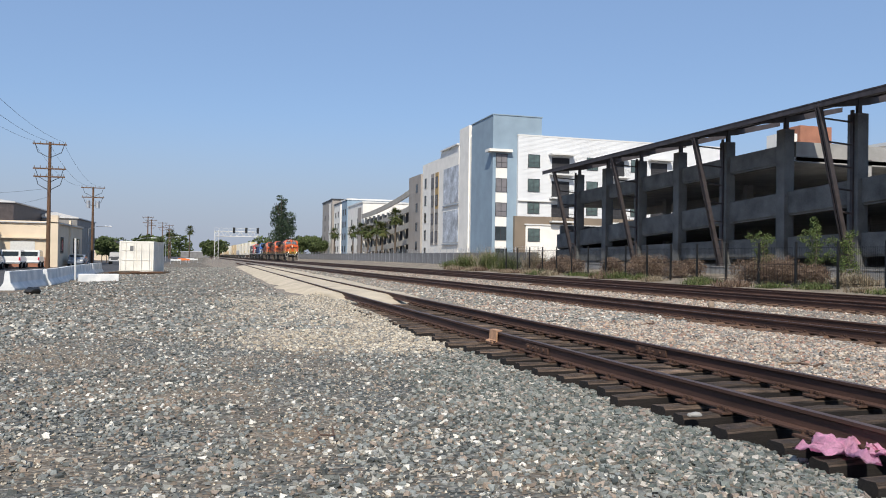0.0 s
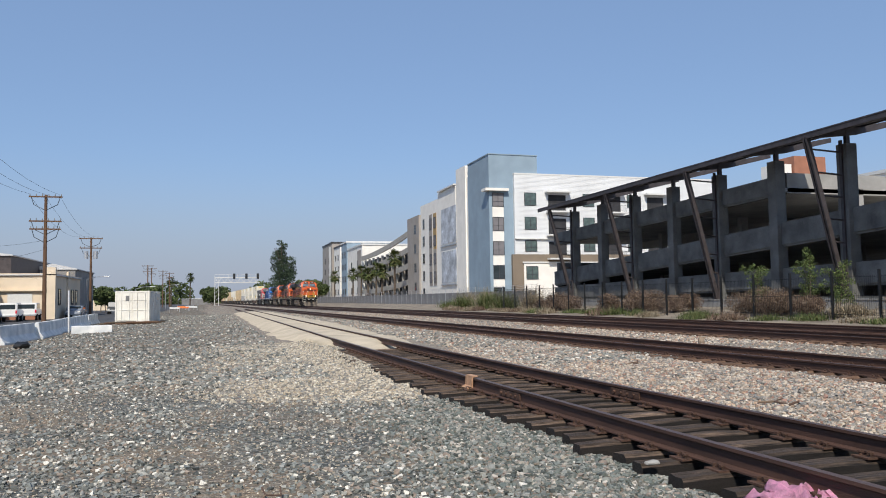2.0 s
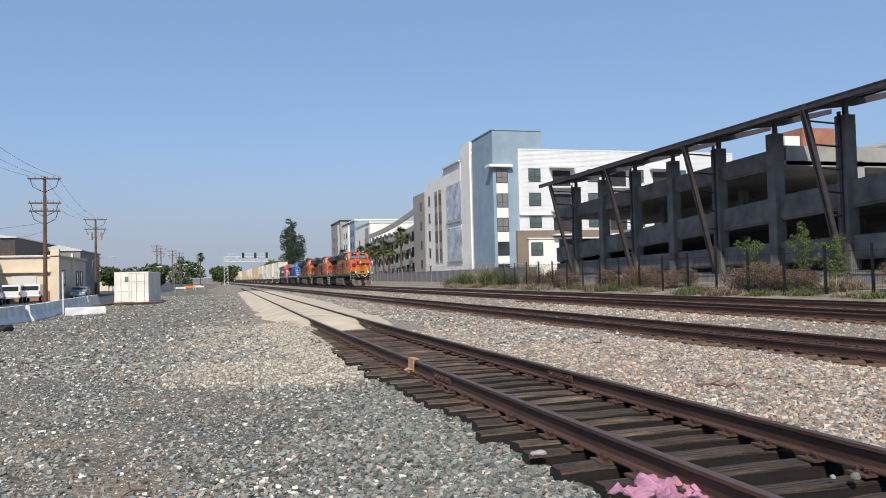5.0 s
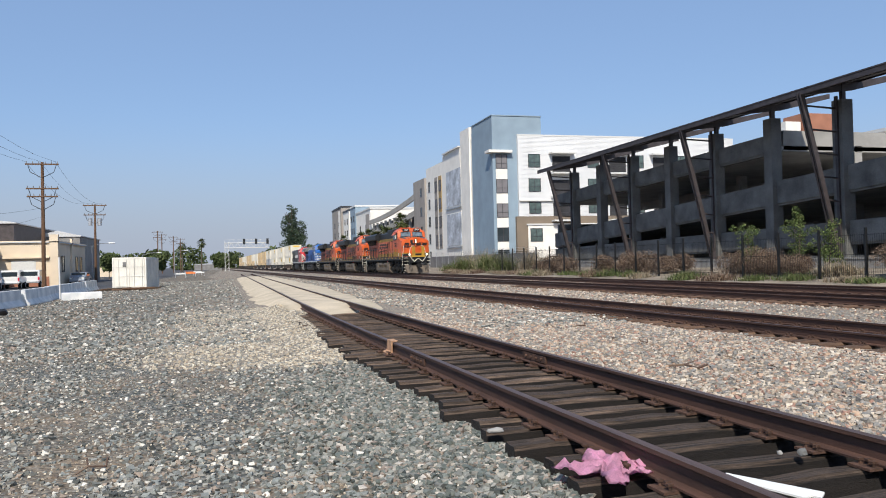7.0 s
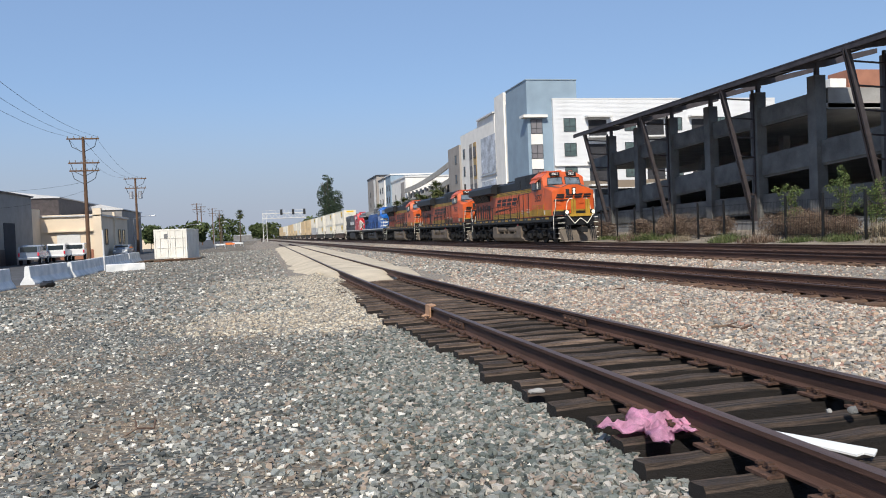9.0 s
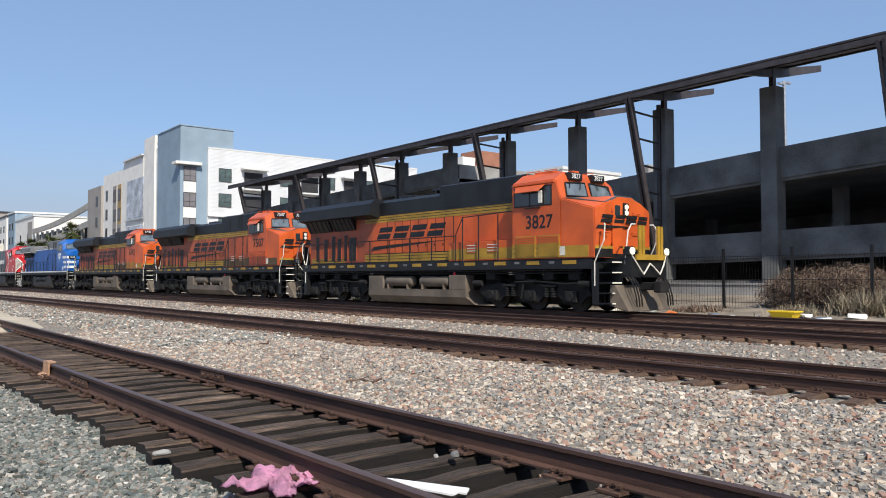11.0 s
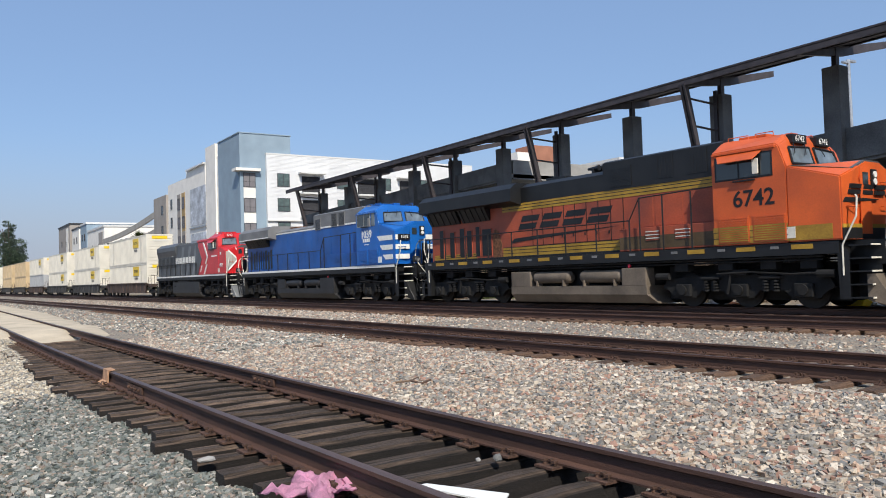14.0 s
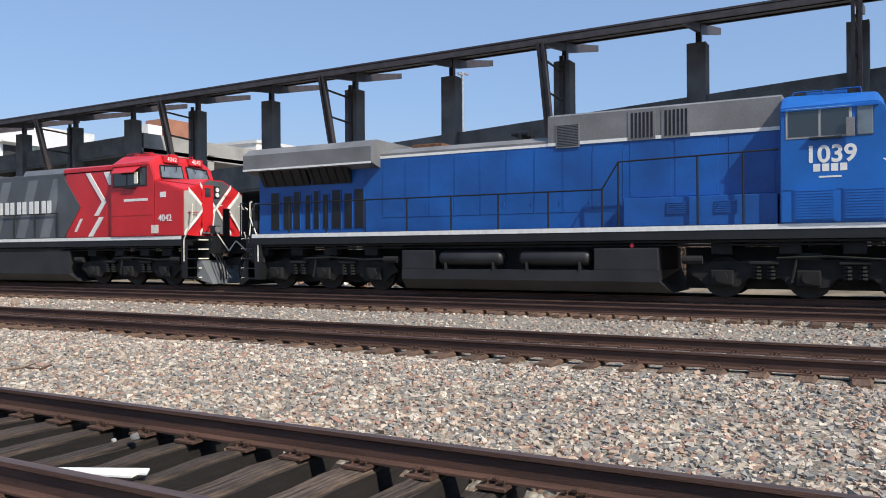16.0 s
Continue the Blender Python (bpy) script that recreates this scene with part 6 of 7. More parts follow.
def bush(at, r, h, material, label, seed, stems=420, name="bush"):
    """Tangle of thin dry stems or blades."""
    rng = np.random.default_rng(seed)
    n = stems
    a = rng.random(n) * 6.283
    e = .35 + 1.1 * rng.random(n)
    ln = h * (.5 + .6 * rng.random(n))
    root = np.stack([rng.normal(0, r * .33, n), rng.normal(0, r * .33, n), np.zeros(n)], 1)
    d = np.stack([np.cos(a) * np.cos(e), np.sin(a) * np.cos(e), np.sin(e)], 1)
    mid = root + d * ln[:, None] * .6
    d2 = d + rng.normal(0, .5, (n, 3))
    tip = mid + d2 * ln[:, None] * .45
    s = np.stack([-np.sin(a), np.cos(a), np.zeros(n)], 1) * (.010 + .008 * rng.random(n))[:, None]
    v = np.stack([root - s, root + s, mid + s, mid - s, tip, tip + s * .4], 1).reshape(-1, 3)
    k = np.arange(n) * 6
    f = [q for i in k for q in ((i, i + 1, i + 2, i + 3), (i + 3, i + 2, i + 5, i + 4))]
    me = bpy.data.meshes.new(name)
    me.from_pydata(v.tolist(), [], f)
    me.materials.append(material)
    ob = new(name, me)
    ob.matrix_basis = pose(*at)
    return tagged(ob, label, "bush", group="weeds along the fence")


def brush(at, r, h, seed):
    """Rounded tangle of fine dead twigs."""
    rg = random.Random(seed)
    cs = [(rg.uniform(-r, r) * .7, rg.uniform(-r, r) * .7, h * rg.uniform(.2, .6), h * rg.uniform(.28, .45)) for _ in range(9)]
    ob = leaf_cloud("bush", cs, 8000, .11, TWIGS, None, seed, .085)
    ob.matrix_basis = pose(*at)
    return tagged(ob, "tangled brown dry brush by the iron fence", "bush", "weeds along the fence")


rng2 = random.Random(8)
for i in range(30):
    y = -6 + 2.4 * i + rng2.uniform(-.7, .7)
    x = 30.3 - LEAN * y + rng2.uniform(-.8, .9)
    if 14.5 < y < 19.5 or 38 < y < 44 or 52 < y < 58:
        continue
    if i % 4 == 3 and y < 36:
        bush((x - .6, y, rise(x, y) - .05), 1.2, .6, STRAW, "pale dry grass clump by the iron fence", 100 + i, 1300)
    else:
        brush((x, y, rise(x, y) - .05), rng2.uniform(1.0, 1.5), rng2.uniform(1.3, 2.1), 100 + i)
for x, y, r, h in ((29.6, 14.4, 1.3, 1.6), (29.5, 12.4, 1.4, 1.75)):
    brush((x, y, rise(x, y) - .05), r, h, int(y * 10))
for x, y in ((28.5, 11.3), (28.4, 9.6)):
    bush((x, y, rise(x, y) - .05), 1.2, .75, STRAW, "pale dry grass clump by the iron fence", int(y * 10), 1500)
for i in range(30):
    y = 14 + 2.4 * i + rng2.uniform(-1, 1)
    x = 28.2 - LEAN * y + rng2.uniform(-.6, .8)
    m, lb = ((WEED, "low bright green weeds beside the track"), (STRAW, "low straw-coloured dry grass beside the track"), (TWIGS, "small dead brown weed"))[(0 if 24 < y < 62 and i % 3 else 1 + i % 2)]
    bush((x, y, rise(x, y) - .03), rng2.uniform(.9, 1.5), rng2.uniform(.22, .5), m, lb, 200 + i, 700, "weeds")
for i in range(8):
    y = 68 + 3 * i
    x = 30.5 - LEAN * y + rng2.uniform(-1, 1)
    bush((x, y, rise(x, y)), 1.5, rng2.uniform(.8, 2.0), WEED if i % 2 else STRAW, "green and straw weeds by the fence end", 300 + i, 900, "weeds")


def sapling(at, h, seed):
    g = thing("sapling", "slender young tree with sparse bright leaves", "tree", at)
    rng = random.Random(seed)
    bm = bmesh.new()
    cs = []
    for k in range(4):
        top = Vector((rng.uniform(-.5, .5), rng.uniform(-.5, .5), h * rng.uniform(.75, 1)))
        tube(bm, (rng.uniform(-.1, .1), rng.uniform(-.1, .1), 0), top, .025, 6, .008)
        for j in range(7):
            u = .25 + .75 * j / 6
            p = top * u
            q = p + Vector((rng.uniform(-.6, .6), rng.uniform(-.6, .6), rng.uniform(.1, .5)))
            tube(bm, p, q, .01, 5, .004)
            cs.append((*q, .22))
            cs.append((*((p + q) / 2), .16))
    part("stem", bm, BARK, g)
    leaf_cloud("leaves", cs, 2400, .042, LEAF_Y, g, seed, .6)
    return g


sapling((29.5, 36.5, .35), 2.5, 1)
sapling((29.4, 32.6, .35), 3.2, 2)
sapling((29.9, 31.4, .35), 2.3, 3)


# ---- fences and the strip behind the tracks ----
def iron_fence():
    g = thing("iron_fence", "black steel post fence with thin mesh", "fence", (0, 0, 0))
    post = finish("post", boxes(((-.045, -.045, -.3), (.045, .045, 2.25))), BLACK)
    wire = bmesh.new()
    for k in range(23):
        tube(wire, (0, .115 * k, .1), (0, .115 * k, 2.0), .006, 4)
    for z in (.25, 1.1, 1.95):
        tube(wire, (0, 0, z), (0, 2.65, z), .012, 4)
    panel = finish("mesh_panel", wire, BLACK)
    y = -10.0
    while y < 70:
        x = 29.0 - LEAN * y
        for nm, dat in (("post", post), ("mesh_panel", panel)):
            ob = new(nm, dat)
            ob.parent = g
            ob.matrix_basis = pose(x, y, rise(x, y), 0, 0, 1.83)
        y += 2.65
    return g


iron_fence()


def screen_fence():
    g = thing("screened_fence", "grey fabric-screened chain-link fence on steel posts", "fence", (0, 0, 0))
    n = 0
    post = bmesh.new()
    tube(post, (0, 0, 0), (0, 0, 2.6), .035, 6)
    pd = finish("post", post, METAL_L)
    bm = bmesh.new()
    rg = random.Random(3)
    sheet = []
    for k in range(8):
        q, w = rg.uniform(-.03, .03), rg.uniform(-.03, .03)
        sheet.append([(q - .012, .43 * k, .08), (q + .012, .43 * k, .08), (q + .012, .43 * k, 2.0 + w), (q - .012, .43 * k, 2.0 + w)])
    loft(bm, sheet)
    sd = finish("screen", bm, MESHGREY)
    bm = bmesh.new()
    for z in (2.05, 2.25, 2.42, 2.58):
        tube(bm, (0, 0, z), (0, 3.0, z), .012, 4)
    wd = finish("barbed_wire", bm, METAL_L)
    y = 72.0
    while y < 290:
        x = 31.2 - LEAN * .62 * (y - 72)
        for nm, dat in (("post", pd), ("screen", sd), ("barbed_wire", wd)):
            ob = new(nm, dat)
            ob.parent = g
            ob.matrix_basis = pose(x, y, .15, 0, 0, 1.14)
        y += 3.0
    return g


screen_fence()
low = thing("low_wall", "low pale concrete wall in front of the garage", "wall", (33.6, 10, 0))
part("wall", boxes(((-.1, -30, 0), (.12, 62, 1.08)), bev=.01), CONC_L, low)
part("coping", boxes(((-.14, -30, 1.08), (.16, 62, 1.16))), CONC_L, low)
mast = thing("lamp_mast", "tall pale parking lamp on the garage roof", "lamp", (46, 23.5, 7))
bm = bmesh.new()
tube(bm, (0, 0, 0), (0, 0, 6), .12, 10, .10)
part("pole", bm, METAL_L, mast)
part("lamp_head", boxes(((-.6, -.1, 5.75), (-.1, .1, 5.87)), ((.1, -.1, 5.9), (.7, .1, 6.02)), ((-.15, -.05, 5.75), (.15, .05, 6.0)), bev=.02), METAL_L, mast)

tub = thing("yellow_bin", "bright yellow plastic bin lying by the fence", "bin", (26.3, 12.9, .06))
bm = bmesh.new()
loft(bm, [[(-.22, -.3, 0), (.22, -.3, 0), (.22, .3, 0), (-.22, .3, 0)], [(-.28, -.42, .24), (.28, -.42, .24), (.28, .42, .24), (-.28, .42, .24)]])
part("shell", bm, SIGNYELLOW, tub)
part("rim", boxes(((-.31, -.45, .23), (.31, .45, .27)), bev=.01), SIGNYELLOW, tub)
for i in range(16):
    y = 11 + .75 * i
    x = 26.4 - LEAN * y + rng2.uniform(-.2, 1.2)
    s = rng2.uniform(.08, .28)
    bm = bmesh.new()
    box(bm, (-s, -s * .6, 0), (s, s * .6, s * .5), .01)
    for v in bm.verts:
        v.co += Vector(noise.noise_vector(v.co * 5 + Vector((i, 0, 0)))) * s * .35
    ob = part("litter", bm, (PAPER, CAR_S, PAPER, ORANGE_P, CONC_L)[i % 5])
    ob.matrix_basis = pose(x, y, rise(x, y) + .01, 0, 0, rng2.uniform(0, 180))
    tagged(ob, ("crumpled white litter by the track", "crumpled blue-grey litter by the track", "crumpled white litter by the track", "orange scrap by the track", "broken concrete lump by the track")[i % 5], "litter", "litter behind the tracks")


# ---- small things on and beside the siding ----
def cloth():
    bm = bmesh.new()
    n = 26
    vs = []
    for j in range(n):
        for i in range(n):
            u, v = i / (n - 1) - .5, j / (n - 1) - .5
            r = math.hypot(u, v)
            star = .40 + .62 * abs(math.cos(2.5 * math.atan2(v, u)))
            z = .035 + .13 * noise.noise((u * 6, v * 6, 2)) + .09 * noise.noise((u * 12, v * 12, 4)) + .10 * math.exp(-((u - .2) ** 2 + (v - .25) ** 2) * 30)
            vs.append(bm.verts.new((u * .58 * star * (1 + .3 * noise.noise((u * 4, v * 4, 6))), v * .62 * star, max(.006, z * .62))))
    for j in range(n - 1):
        for i in range(n - 1):
            bm.faces.new((vs[j * n + i], vs[j * n + i + 1], vs[(j + 1) * n + i + 1], vs[(j + 1) * n + i]))
    bmesh.ops.solidify(bm, geom=bm.faces[:], thickness=.006)
    ob = part("pink_cloth", bm, PINK, None, "", True)
    ob.matrix_basis = pose(4.40, 4.53, .055, 0, 0, 25)
    return tagged(ob, "crumpled bright pink cloth lying on the tie ends", "cloth")


cloth()
bm = bmesh.new()
prism_z(bm, [(-.36, -.02), (.26, -.13), (.27, -.06), (.33, -.07), (.30, .05), (-.30, .06)], 0, .012)
board = part("white_board", bm, PAPER)
board.matrix_basis = pose(5.06, 3.80, .085, 0, 0, -62)
tagged(board, "torn white board lying between the siding rails", "board")


def lump(name, at, s, m, label, seed, cat="rock"):
    bm = bmesh.new()
    bmesh.ops.create_icosphere(bm, subdivisions=2, radius=1)
    for v in bm.verts:
        v.co = v.co * (1 + .35 * noise.noise(v.co * 1.3 + Vector((seed * 3.3, 0, 0))))
        v.co = Vector((v.co.x * s[0], v.co.y * s[1], v.co.z * s[2]))
    ob = part(name, bm, m)
    ob.matrix_basis = pose(*at)
    return tagged(ob, label, cat)


lump("rock", (4.05, 5.9, .075), (.075, .03, .022), CONC_L, "pale stone lying on a tie end", 1)
lump("rock", (5.80, 4.40, .085), (.035, .03, .03), CONC, "grey ballast stone lying on a tie", 2)
lump("rock", (5.66, 4.46, .08), (.02, .02, .018), CONC_L, "small pale stone on a tie", 3)
lump("clod", (14.45, 20.3, .1), (.10, .09, .15), TWIGS, "dark brown clod between the tracks", 4, "clod")
lump("clod", (15.4, 32, .08), (.14, .1, .1), TWIGS, "dark brown clod on pale ballast", 5, "clod")
lump("dark_bag", (-6.6, 33, -.1), (.32, .25, .17), BLACK, "black rubbish bag by the concrete barriers", 6, "bag")
lump("dark_bag", (-7.2, 27.5, -.1), (.4, .3, .2), TYRE, "dark bag at the foot of the barriers", 7, "bag")
for i, (x, y, a, l) in enumerate(((9.0, 14.8, 30, .5), (7.7, 8.8, -65, .55), (10.2, 16, 70, .3), (8.6, 11.5, 10, .25), (.9, 6.4, 40, .3))):
    bm = bmesh.new()
    path_tube(bm, [(-l / 2, 0, .02), (-l * .1, .03, .05), (l * .3, -.02, .03), (l / 2, .05, .08)], .016 if i < 2 else .008, 6)
    tube(bm, (-l * .1, .03, .05), (l * .05, .12, .09), .008, 5)
    ob = part("twig", bm, TWIGS)
    ob.matrix_basis = pose(x, y, rise(x, y) + .01, 0, 0, a)
    tagged(ob, "dry broken stick lying on the ballast", "stick", "sticks on the ballast")


# ---- west side: barriers, container, poles, street ----
def barrier_mesh():
    bm = bmesh.new()
    prof = [(-.30, 0), (.30, 0), (.30, .08), (.14, .33), (.09, .81), (-.09, .81), (-.14, .33), (-.30, .08)]
    prism_y(bm, prof, 0, 5.6)
    bmesh.ops.bevel(bm, geom=[e for e in bm.edges], offset=.015, segments=1, affect="EDGES")
    return finish("concrete_barrier", bm, BARRIER)


bar = barrier_mesh()
for i, (x, y, a) in enumerate(((-8.5, 11, 0), (-8.4, 16.8, 0), (-8.35, 22.6, -1), (-8.3, 28.4, 0), (-8.25, 36.4, -2), (-7.9, 42.2, 1), (-8.2, 48.2, 3), (-8.6, 54.2, 2), (-8.9, 60.2, 2), (-9.1, 66.2, 1))):
    ob = new("concrete_barrier", bar)
    ob.matrix_basis = pose(x, y, -.23, 0, 0, a)
    tagged(ob, "whitewashed concrete traffic barrier beside the road", "barrier", "concrete barriers")
ob = part("concrete_block", boxes(((0, 0, 0), (2.1, .6, .46)), bev=.05), BARRIER)
ob.matrix_basis = pose(-7.2, 47.5, -.24, 0, 0, 12)
tagged(ob, "fallen whitewashed concrete block before the barriers", "barrier")


def storage_container():
    g = thing("storage_container", "white steel storage container with double end doors", "storage container", (-7.2, 67, -.22), -4)
    w, l, h = 2.6, 6.1, 2.62
    part("body", boxes(((0, .06, .1), (w, l, h - .05))), WHITE_E, g)
    part("frame", boxes(((0, 0, 0), (.12, .12, h)), ((w - .12, 0, 0), (w, .12, h)), ((.12, 0, 0), (w - .12, .12, .14)), ((.12, 0, h - .12), (w - .12, .12, h)), ((w - .05, .12, h - .12), (w + .02, l, h)), ((w - .05, .12, 0), (w + .02, l, .14)), bev=.01), WHITE_E, g)
    bm = bmesh.new()
    for k in range(20):
        box(bm, (w, .3 + .28 * k, .15), (w + .03, .44 + .28 * k, h - .13))
    part("corrugation", bm, WHITE_E, g)
    for s in (0, 1):
        a = .14 + s * (w / 2 - .12)
        d = part("door", boxes(((a, .02, .16), (a + w / 2 - .16, .06, h - .14)), *[((a + .05, -.01, .3 + .78 * k), (a + w / 2 - .21, .02, .36 + .78 * k)) for k in range(3)], bev=.008), WHITE_E, g)
        bm = bmesh.new()
        for q in (.35, .95):
            tube(bm, (a + q, -.04, .1), (a + q, -.04, h - .1), .02, 6)
        part("lock_bar", bm, WHITE_E, d)
    part("label_plate", boxes(((.8, -.01, 1.85), (1.1, .02, 2.25))), GREY_E, g)
    return g


storage_container()
for i in range(9):
    bm = bmesh.new()
    tube(bm, (0, 0, .08), (rng2.uniform(1.2, 2.4), rng2.uniform(-.4, .4), .1), .07, 6)
    ob = part("timber", bm, WOODPOLE if i % 2 else BARK)
    ob.matrix_basis = pose(-8 + .4 * i, 63.8 + rng2.uniform(-.9, .9), -.2 + .05 * (i % 3), 0, 0, rng2.uniform(-30, 30))
    tagged(ob, "weathered scrap timber piled by the storage container", "timber", "scrap timber pile")


def utility_pole(at, h, arms, drum=False):
    g = thing("utility_pole", "brown wooden utility pole with cross-arms", "utility pole", at, group="utility poles")
    bm = bmesh.new()
    tube(bm, (0, 0, -.3), (0, 0, h), .19, 10, .12)
    part("pole", bm, WOODPOLE, g)
    for z, w in arms:
        a = part("crossarm", boxes(((-w, -.16, z - .06), (w, -.05, z + .06))), WOODPOLE, g)
        for k in range(6):
            bm = bmesh.new()
            x = -w + .1 + (2 * w - .2) * k / 5
            tube(bm, (x, -.1, z + .06), (x, -.1, z + .26), .05, 6, .03)
            part("insulator", bm, GREY_E, a)
        bm = bmesh.new()
        for s in (-1, 1):
            path_tube(bm, [(s * w * .85, -.1, z - .05), (s * w * .7, -.1, z - .7), (0, -.1, z - 1.2)], .03, 5)
        part("brace", bm, BLACK, a)
    if drum:
        bm = bmesh.new()
        for x in (-.6, .6):
            tube(bm, (x, -.1, h - 2.9), (x, -.1, h - 1.9), .28, 12)
        part("transformer", bm, METAL_L, g)
    return g


utility_pole((-13.85, 75, -.25), 11.3, ((11.1, 1.35), (8.95, 1.3), (8.25, 1.25)))
utility_pole((-15.8, 115, -.25), 10.65, ((10.5, 1.5), (9.2, 1.4)), True)
for i, (x, y, h) in enumerate(((-17.5, 230, 12), (-18, 250, 12), (-16, 270, 12), (-15, 290, 12))):
    utility_pole((x, y, -.2), h, ((h - .3, 1.5), (h - 1.8, 1.3)))


def wire(p, q, sag):
    p, q = Vector(p), Vector(q)
    bm = bmesh.new()
    path_tube(bm, [p.lerp(q, k / 10) - Vector((0, 0, sag * 4 * (k / 10) * (1 - k / 10))) for k in range(11)], .011, 4)
    ob = part("power_line", bm, BLACK)
    tagged(ob, "thin black power line between the poles", "cable", "power lines")


for x in (-1.2, 0, 1.2):
    wire((-14 + x, 74.9, 11.1), (-16 + x, 114.9, 10.5), 1.1)
    wire((-14 + x, 74.9, 11.1), (-13 + x, 30, 12.2), 1.2)
wire((-14, 75, 7.0), (-21, 66, 5.8), .3)
wire((-14, 75, 6.2), (-20, 60, 4.2), .5)
wire((-16, 115, 5.0), (-18.5, 92, 4.3), .4)


def street_lamp(at, h, arm):
    g = thing("street_lamp", "thin grey street lamp with a cobra head", "street lamp", at, group="street lamps")
    bm = bmesh.new()
    tube(bm, (0, 0, -.2), (0, 0, h), .08, 8, .05)
    path_tube(bm, [(0, 0, h), (arm * .5, 0, h + .35), (arm, 0, h + .4)], .04, 6)
    part("pole", bm, METAL_L, g)
    part("lamp_head", boxes(((arm - .1, -.14, h + .32), (arm + .75, .14, h + .47)), bev=.04), METAL_L, g)
    return g


street_lamp((-16.4, 116, -.2), 4.9, 2.2)
street_lamp((-12.4, 140, -.2), 3.9, 2.4)
street_lamp((-10.5, 190, -.2), 5.2, 2.2)


def shed(at, size, m, roofm, label, slope=.6, name="warehouse"):
    g = thing(name, label, "building", at)
    sx, sy, sz = size
    part("wall", boxes(((-sx, 0, 0), (0, sy, sz))), m, g)
    bm = bmesh.new()
    prism_y(bm, [(-sx - .2, sz), (.2, sz), (.2, sz + .12), (-sx / 2, sz + slope), (-sx - .2, sz + .12)], -.2, sy + .2)
    part("roof", bm, roofm, g)
    return g


wh = shed((-21.2, 58, -.25), (14, 27.4, 6.6), CORR, STEEL_D, "dark grey corrugated warehouse with open door", .2)
# flat dark sheet on the wall paints the shade in the doorway
part("door_shade_sheet", boxes(((-.05, 18.6, 0), (.03, 21.8, 3.9))), DARK, wh)
part("plinth", boxes(((0, 0, 0), (.05, 18.5, 1.5))), STEEL_D, wh)
ph = shed((-16.6, 94.2, -.25), (9.5, 16, 4.4), PEACH, ROOF_W, "peach stucco shopfront building with a white window", .1, "shop_building")
part("cornice", boxes(((-9.6, -.1, 4.35), (.12, 16.1, 4.6))), PEACH, ph)
part("pilaster", boxes(((-.6, -.2, 0), (.2, .3, 5.2))), PEACH, ph)
part("pilaster", boxes(((.0, 7, 0), (.2, 7.6, 5.0))), PEACH, ph)
part("canopy", boxes(((-5.4, -.35, 2.85), (-.6, 0, 3.0))), PEACH, ph)
part("shutter", boxes(((-4.1, -.06, 1.35), (-1.9, 0, 2.6))), ALUM, ph)
part("base_panel", boxes(((-5.2, -.07, 0), (-.7, 0, 1.0))), BRICK, ph)
part("wing_wall", boxes(((-9.6, -7, 0), (-5.6, 0, 5.2))), PEACH, ph)
for yy in (3.0, 10.5, 13.0):
    wn2 = window(ph, (.03, yy, 1.4), 1.2, 1.7, "x", GLASS, False)
    wn2.matrix_basis = pose(.03, yy, 1.4, 0, 0, 90)
ph.scale = (1.1, 1.1, 1.1)
shed((-21.7, 98, -.25), (11, 22, 7.2), STEEL_D, ROOF_W, "dark grey warehouse with pale metal roof behind the shop", .9)
shed((-17.4, 113, -.25), (5.4, 16, 6.2), CORR, ROOF_W, "grey metal warehouse with pale roof beyond the shop", .8)
shed((-22, 190, -.25), (14, 40, 4.5), PEACH, ROOF_W, "low distant pale industrial building", .5)
shed((-2, 420, -.25), (14, 30, 3.0), CORR, ROOF_W, "low distant grey warehouse at the end of the yard", .5)


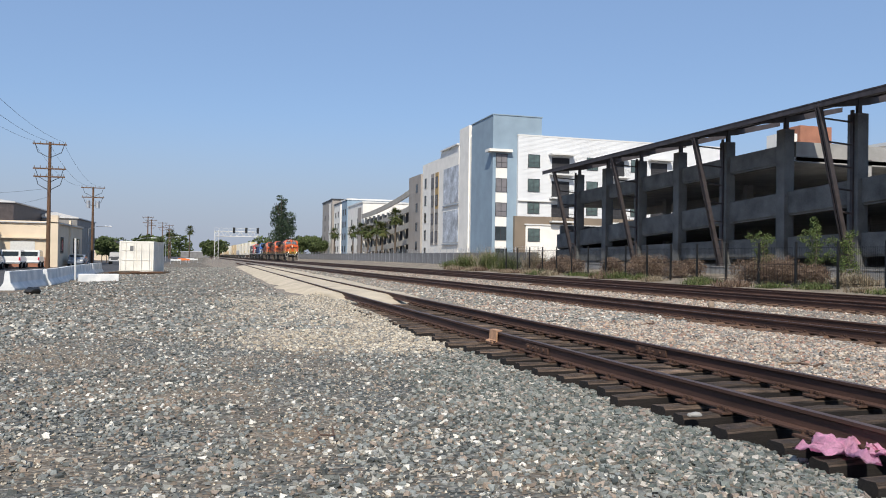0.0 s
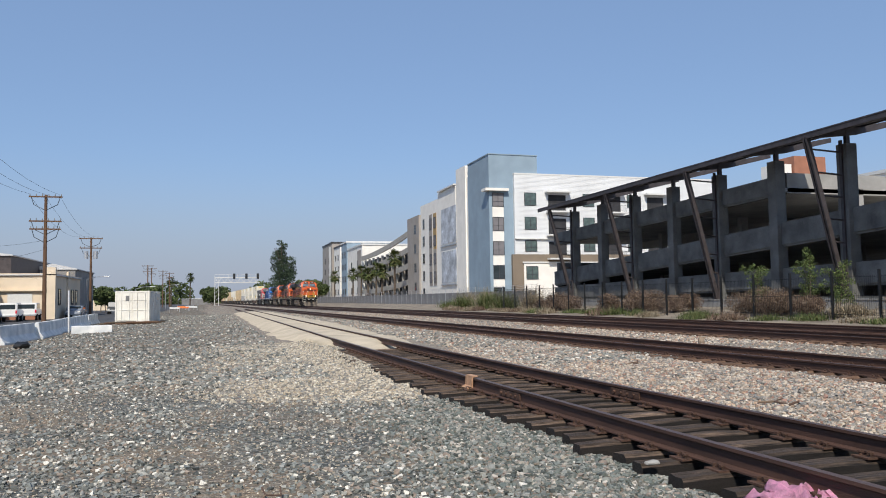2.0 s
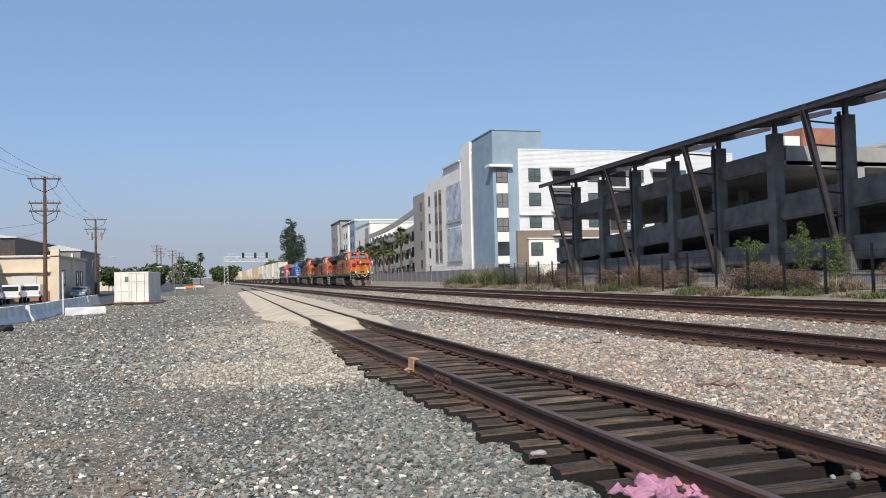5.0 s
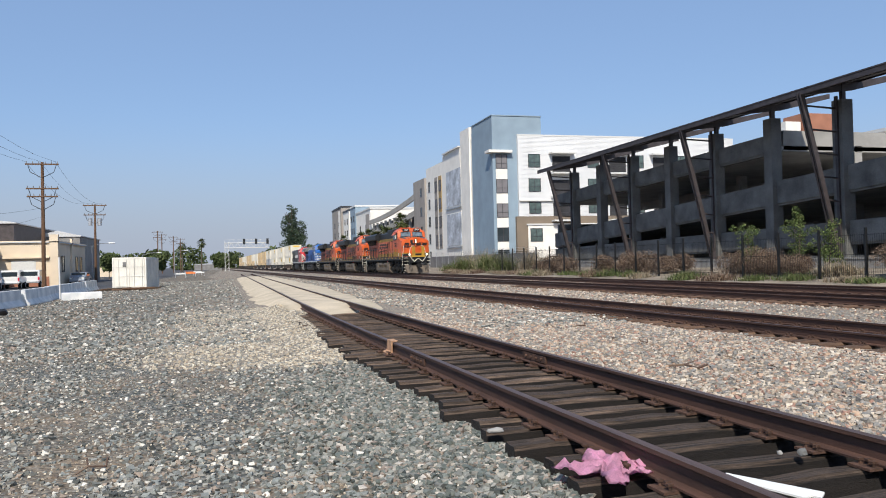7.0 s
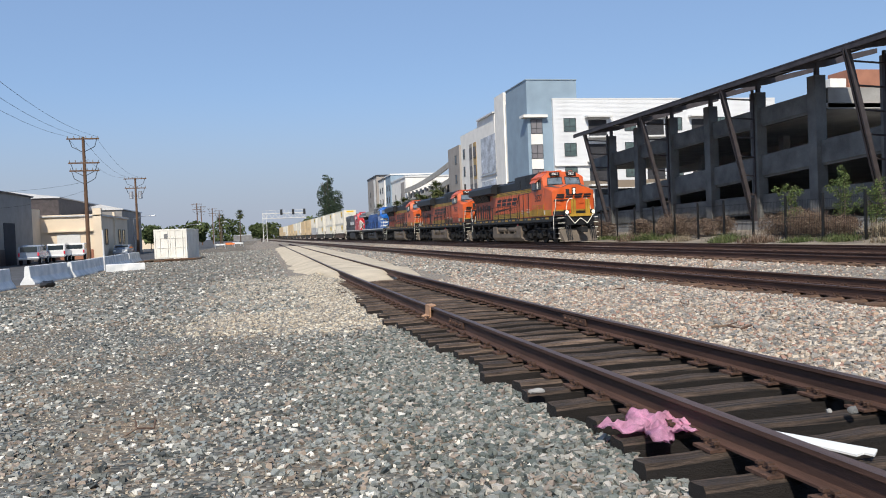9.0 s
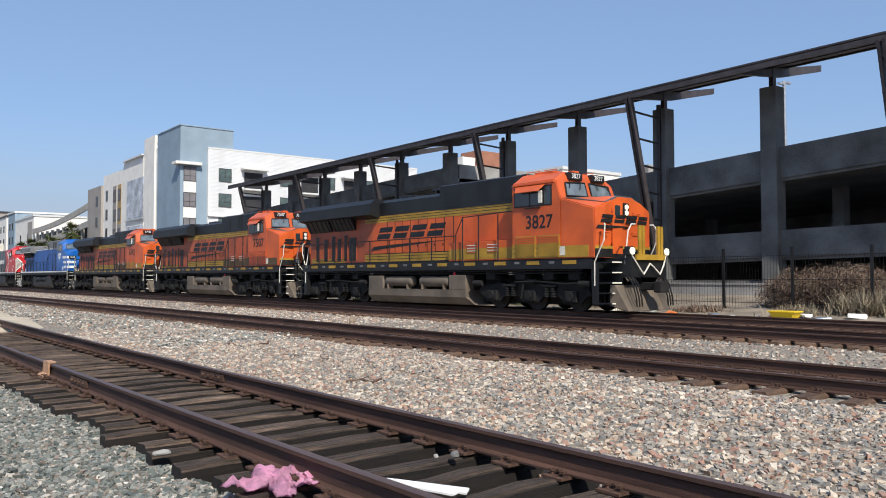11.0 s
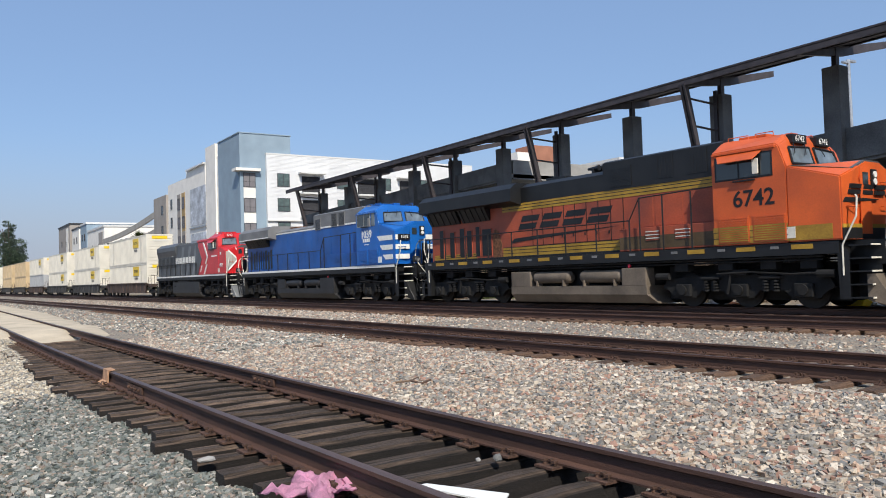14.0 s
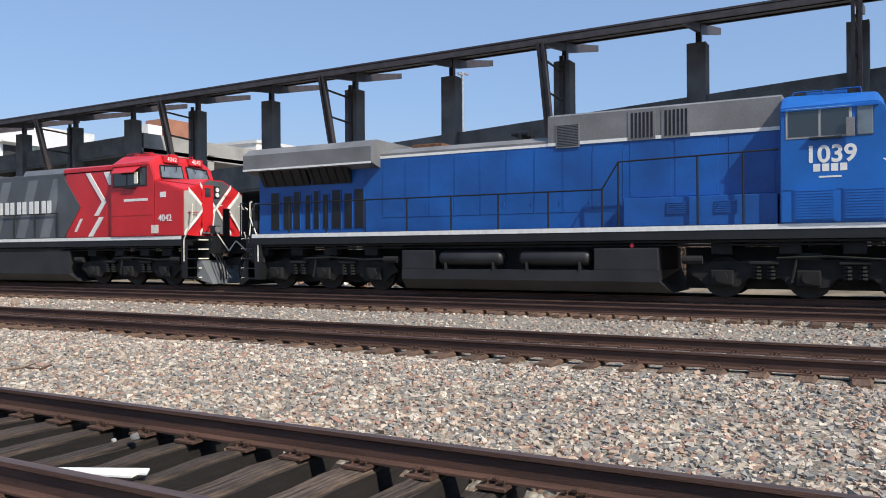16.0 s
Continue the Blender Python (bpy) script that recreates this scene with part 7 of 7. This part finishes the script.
def parked_car(at, turn, m, label, kind):
    g = thing("parked_car", label, "car", at, turn, "parked cars")
    if kind == "sedan":
        prof = [(-2.2, .35), (-2.2, .85), (-1.5, .95), (-.8, 1.40), (.7, 1.42), (1.3, 1.0), (2.2, .9), (2.25, .35)]
        glass = [(-1.35, .98), (-.78, 1.33), (.66, 1.35), (1.18, 1.0)]
    elif kind == "pickup":
        prof = [(-2.6, .5), (-2.6, 1.05), (-1.3, 1.15), (-.7, 1.75), (.9, 1.78), (1.0, 1.7), (2.6, 1.65), (2.65, .5)]
        glass = [(-1.15, 1.18), (-.68, 1.66), (.85, 1.68), (.85, 1.18)]
    else:
        prof = [(-2.0, .55), (-2.0, 1.10), (-.7, 1.18), (-.5, 1.80), (1.9, 1.82), (2.0, 1.1), (2.0, .55)]
        glass = [(-.62, 1.22), (-.45, 1.70), (1.8, 1.72), (1.85, 1.22)]
    bm = bmesh.new()
    prism_x(bm, prof, -.85, .85)
    bmesh.ops.bevel(bm, geom=[e for e in bm.edges], offset=.06, segments=2, affect="EDGES")
    part("body", bm, m, g)
    for s in (-1, 1):
        bm = bmesh.new()
        prism_x(bm, glass, s * .845, s * .865)
        part("side_glass", bm, GLASS, g)
    part("windscreen", boxes(((-.7, prof[2][0] + .25, 1.05), (.7, prof[2][0] + .45, 1.35))), GLASS, g)
    for yy in (prof[0][0] + .8, prof[-1][0] - .8):
        for s in (-1, 1):
            bm = bmesh.new()
            tube(bm, (s * .66, yy, .34), (s * .88, yy, .34), .34, 18)
            w = part("wheel", bm, TYRE, g)
            bm = bmesh.new()
            tube(bm, (s * .87, yy, .34), (s * .895, yy, .34), .2, 12)
            part("rim", bm, METAL_L, w)
    ye, ze = prof[-1][0], max(z for _, z in prof)
    if kind != "sedan":
        ye = 2.6 if kind == "pickup" else 1.9
        part("rear_window", boxes(((-.68, ye - .1, ze - .62), (.68, ye + .09, ze - .16)), bev=.03), GLASS, g)
        part("rear_bumper", boxes(((-.82, ye, .48), (.82, ye + .22, .68)), bev=.03), METAL_L, g)
        for s in (-1, 1):
            part("tail_light", boxes(((s * .70, ye - .05, .80), (s * .84, ye + .12, 1.10)), bev=.02), RED_LAMP, g)
    part("bumper", boxes(((-.8, prof[0][0] - .08, .42), (.8, prof[0][0] + .06, .6)), bev=.03), METAL_L if kind != "sedan" else m, g)
    for s in (-1, 1):
        part("headlight", boxes(((s * .5, prof[0][0] - .03, .66), (s * .78, prof[0][0] + .05, .82)), bev=.02), CHALK, g)
    return g


parked_car((-19.1, 77.7, -.22), 186, CAR_S, "silver pickup truck with a canopy parked by the warehouse", "pickup")
parked_car((-18.7, 85.0, -.22), 184, CAR_W, "white jeep-like car parked before the shop", "jeep")
parked_car((-18.1, 90.4, -.22), 184, CAR_W, "white off-road car parked against the shop front", "jeep")
parked_car((-15.2, 100, -.22), 0, CAR_S, "silver-blue sedan parked on the street", "sedan")
parked_car((-14.2, 128, -.22), 0, CAR_G, "dark grey van parked far along the street", "jeep")
for i in range(5):
    g = thing("road_barricade", "orange and white construction barricade", "barricade", (-5.6 + 1.1 * (i % 3), 128 + 9 * i, -.2), 0, "construction barricades")
    part("board", boxes(((-.8, -.04, .60), (.8, .04, .85))), ORANGE_P if i % 2 else BARRIER, g)
    for a in (-.8, .74):
        part("leg", boxes(((a, -.25, 0), (a + .06, .25, .9))), METAL_L, g)
pole = thing("sign_post", "thin upright white post by the barriers", "post", (-7.75, 50, -.25))
bm = bmesh.new()
tube(bm, (0, 0, 0), (-.03, 0, 2.5), .05, 8)
part("post", bm, ALUM, pole)


# ---- signal bridge over the tracks ----
def signal_bridge():
    g = thing("signal_bridge", "silver lattice signal bridge with black signal heads", "railway signal", (.3, 260, 0))
    bm = bmesh.new()
    for x in (0, 1.2):
        for y in (-.5, .5):
            tube(bm, (x, y, 0), (x, y, 9.3), .08, 6)
    for k in range(7):
        for y in (-.5, .5):
            tube(bm, (0, y, 1.3 * k), (1.2, y, 1.3 * k + 1.3), .04, 5)
    part("tower", bm, ALUM, g)
    bm = bmesh.new()
    for y in (-.5, .5):
        for z in (7.4, 9.0):
            tube(bm, (0, y, z), (14, y, z), .12, 6)
        for k in range(14):
            tube(bm, (k, y, 7.4 if k % 2 else 9.0), (k + 1, y, 9.0 if k % 2 else 7.4), .08, 5)
    part("truss", bm, ALUM, g)
    for x in (6.0, 9.8, 13.4):
        s = part("signal_head", boxes(((x - .38, -.75, 8.5), (x + .38, -.6, 10.3)), bev=.05), BLACK, g)
        bm = bmesh.new()
        for z in (8.8, 9.4, 9.95):
            tube(bm, (x, -.8, z), (x, -.74, z), .14, 10)
        part("lens", bm, GLASS, s)
    bm = bmesh.new()
    for k in range(10):
        tube(bm, (1.4 * k, -.6, 9.0), (1.4 * k, -.6, 10.0), .03, 5)
    tube(bm, (0, -.6, 10), (14, -.6, 10), .03, 5)
    part("railing", bm, ALUM, g)
    return g


signal_bridge()
# distant low skyline of trees
leafy = leaf_cloud("far_trees", [(-260 + 26 * k + rng2.uniform(-8, 8), 560 + rng2.uniform(-40, 40), rng2.uniform(2, 6), rng2.uniform(7, 13)) for k in range(26)], 26000, 1.1, LEAF, None, 9)
tagged(leafy, "distant belt of trees on the horizon", "trees", kind="stuff")


# ---- what moves ----
def front(t):
    """Where the front coupler of the train stands along the track."""
    return 186.8 - 14.242 * t - 0.14366 * t * t + 0.002405 * t ** 3 - 1.4 * max(0, t - 15) ** 2


# small surges along the train's run, in metres
SLACK = {11.5: -.35, 12.0: .25, 12.5: .45, 13.0: .35, 14.0: -.35, 14.5: -.15, 15.5: .15, 16.0: -.05}


def motions():
    for ob, back, up in TRAIN:
        rows = []
        for k in range(33):
            y = front(k / 2) + back + SLACK.get(k / 2, 0)
            rows.append((k / 2, pose(midC(y), y, 0.22 + up, 0, 0, 1.83)))
        walk(ob, rows)
    for ob in AXLES:
        r = ob.location.z
        y = ob.location.y
        walk(ob, [(k / 30, pose(0, y, r, math.degrees((187.13 - front(k / 30)) / r), 0, 0)) for k in range(481)])


motions()
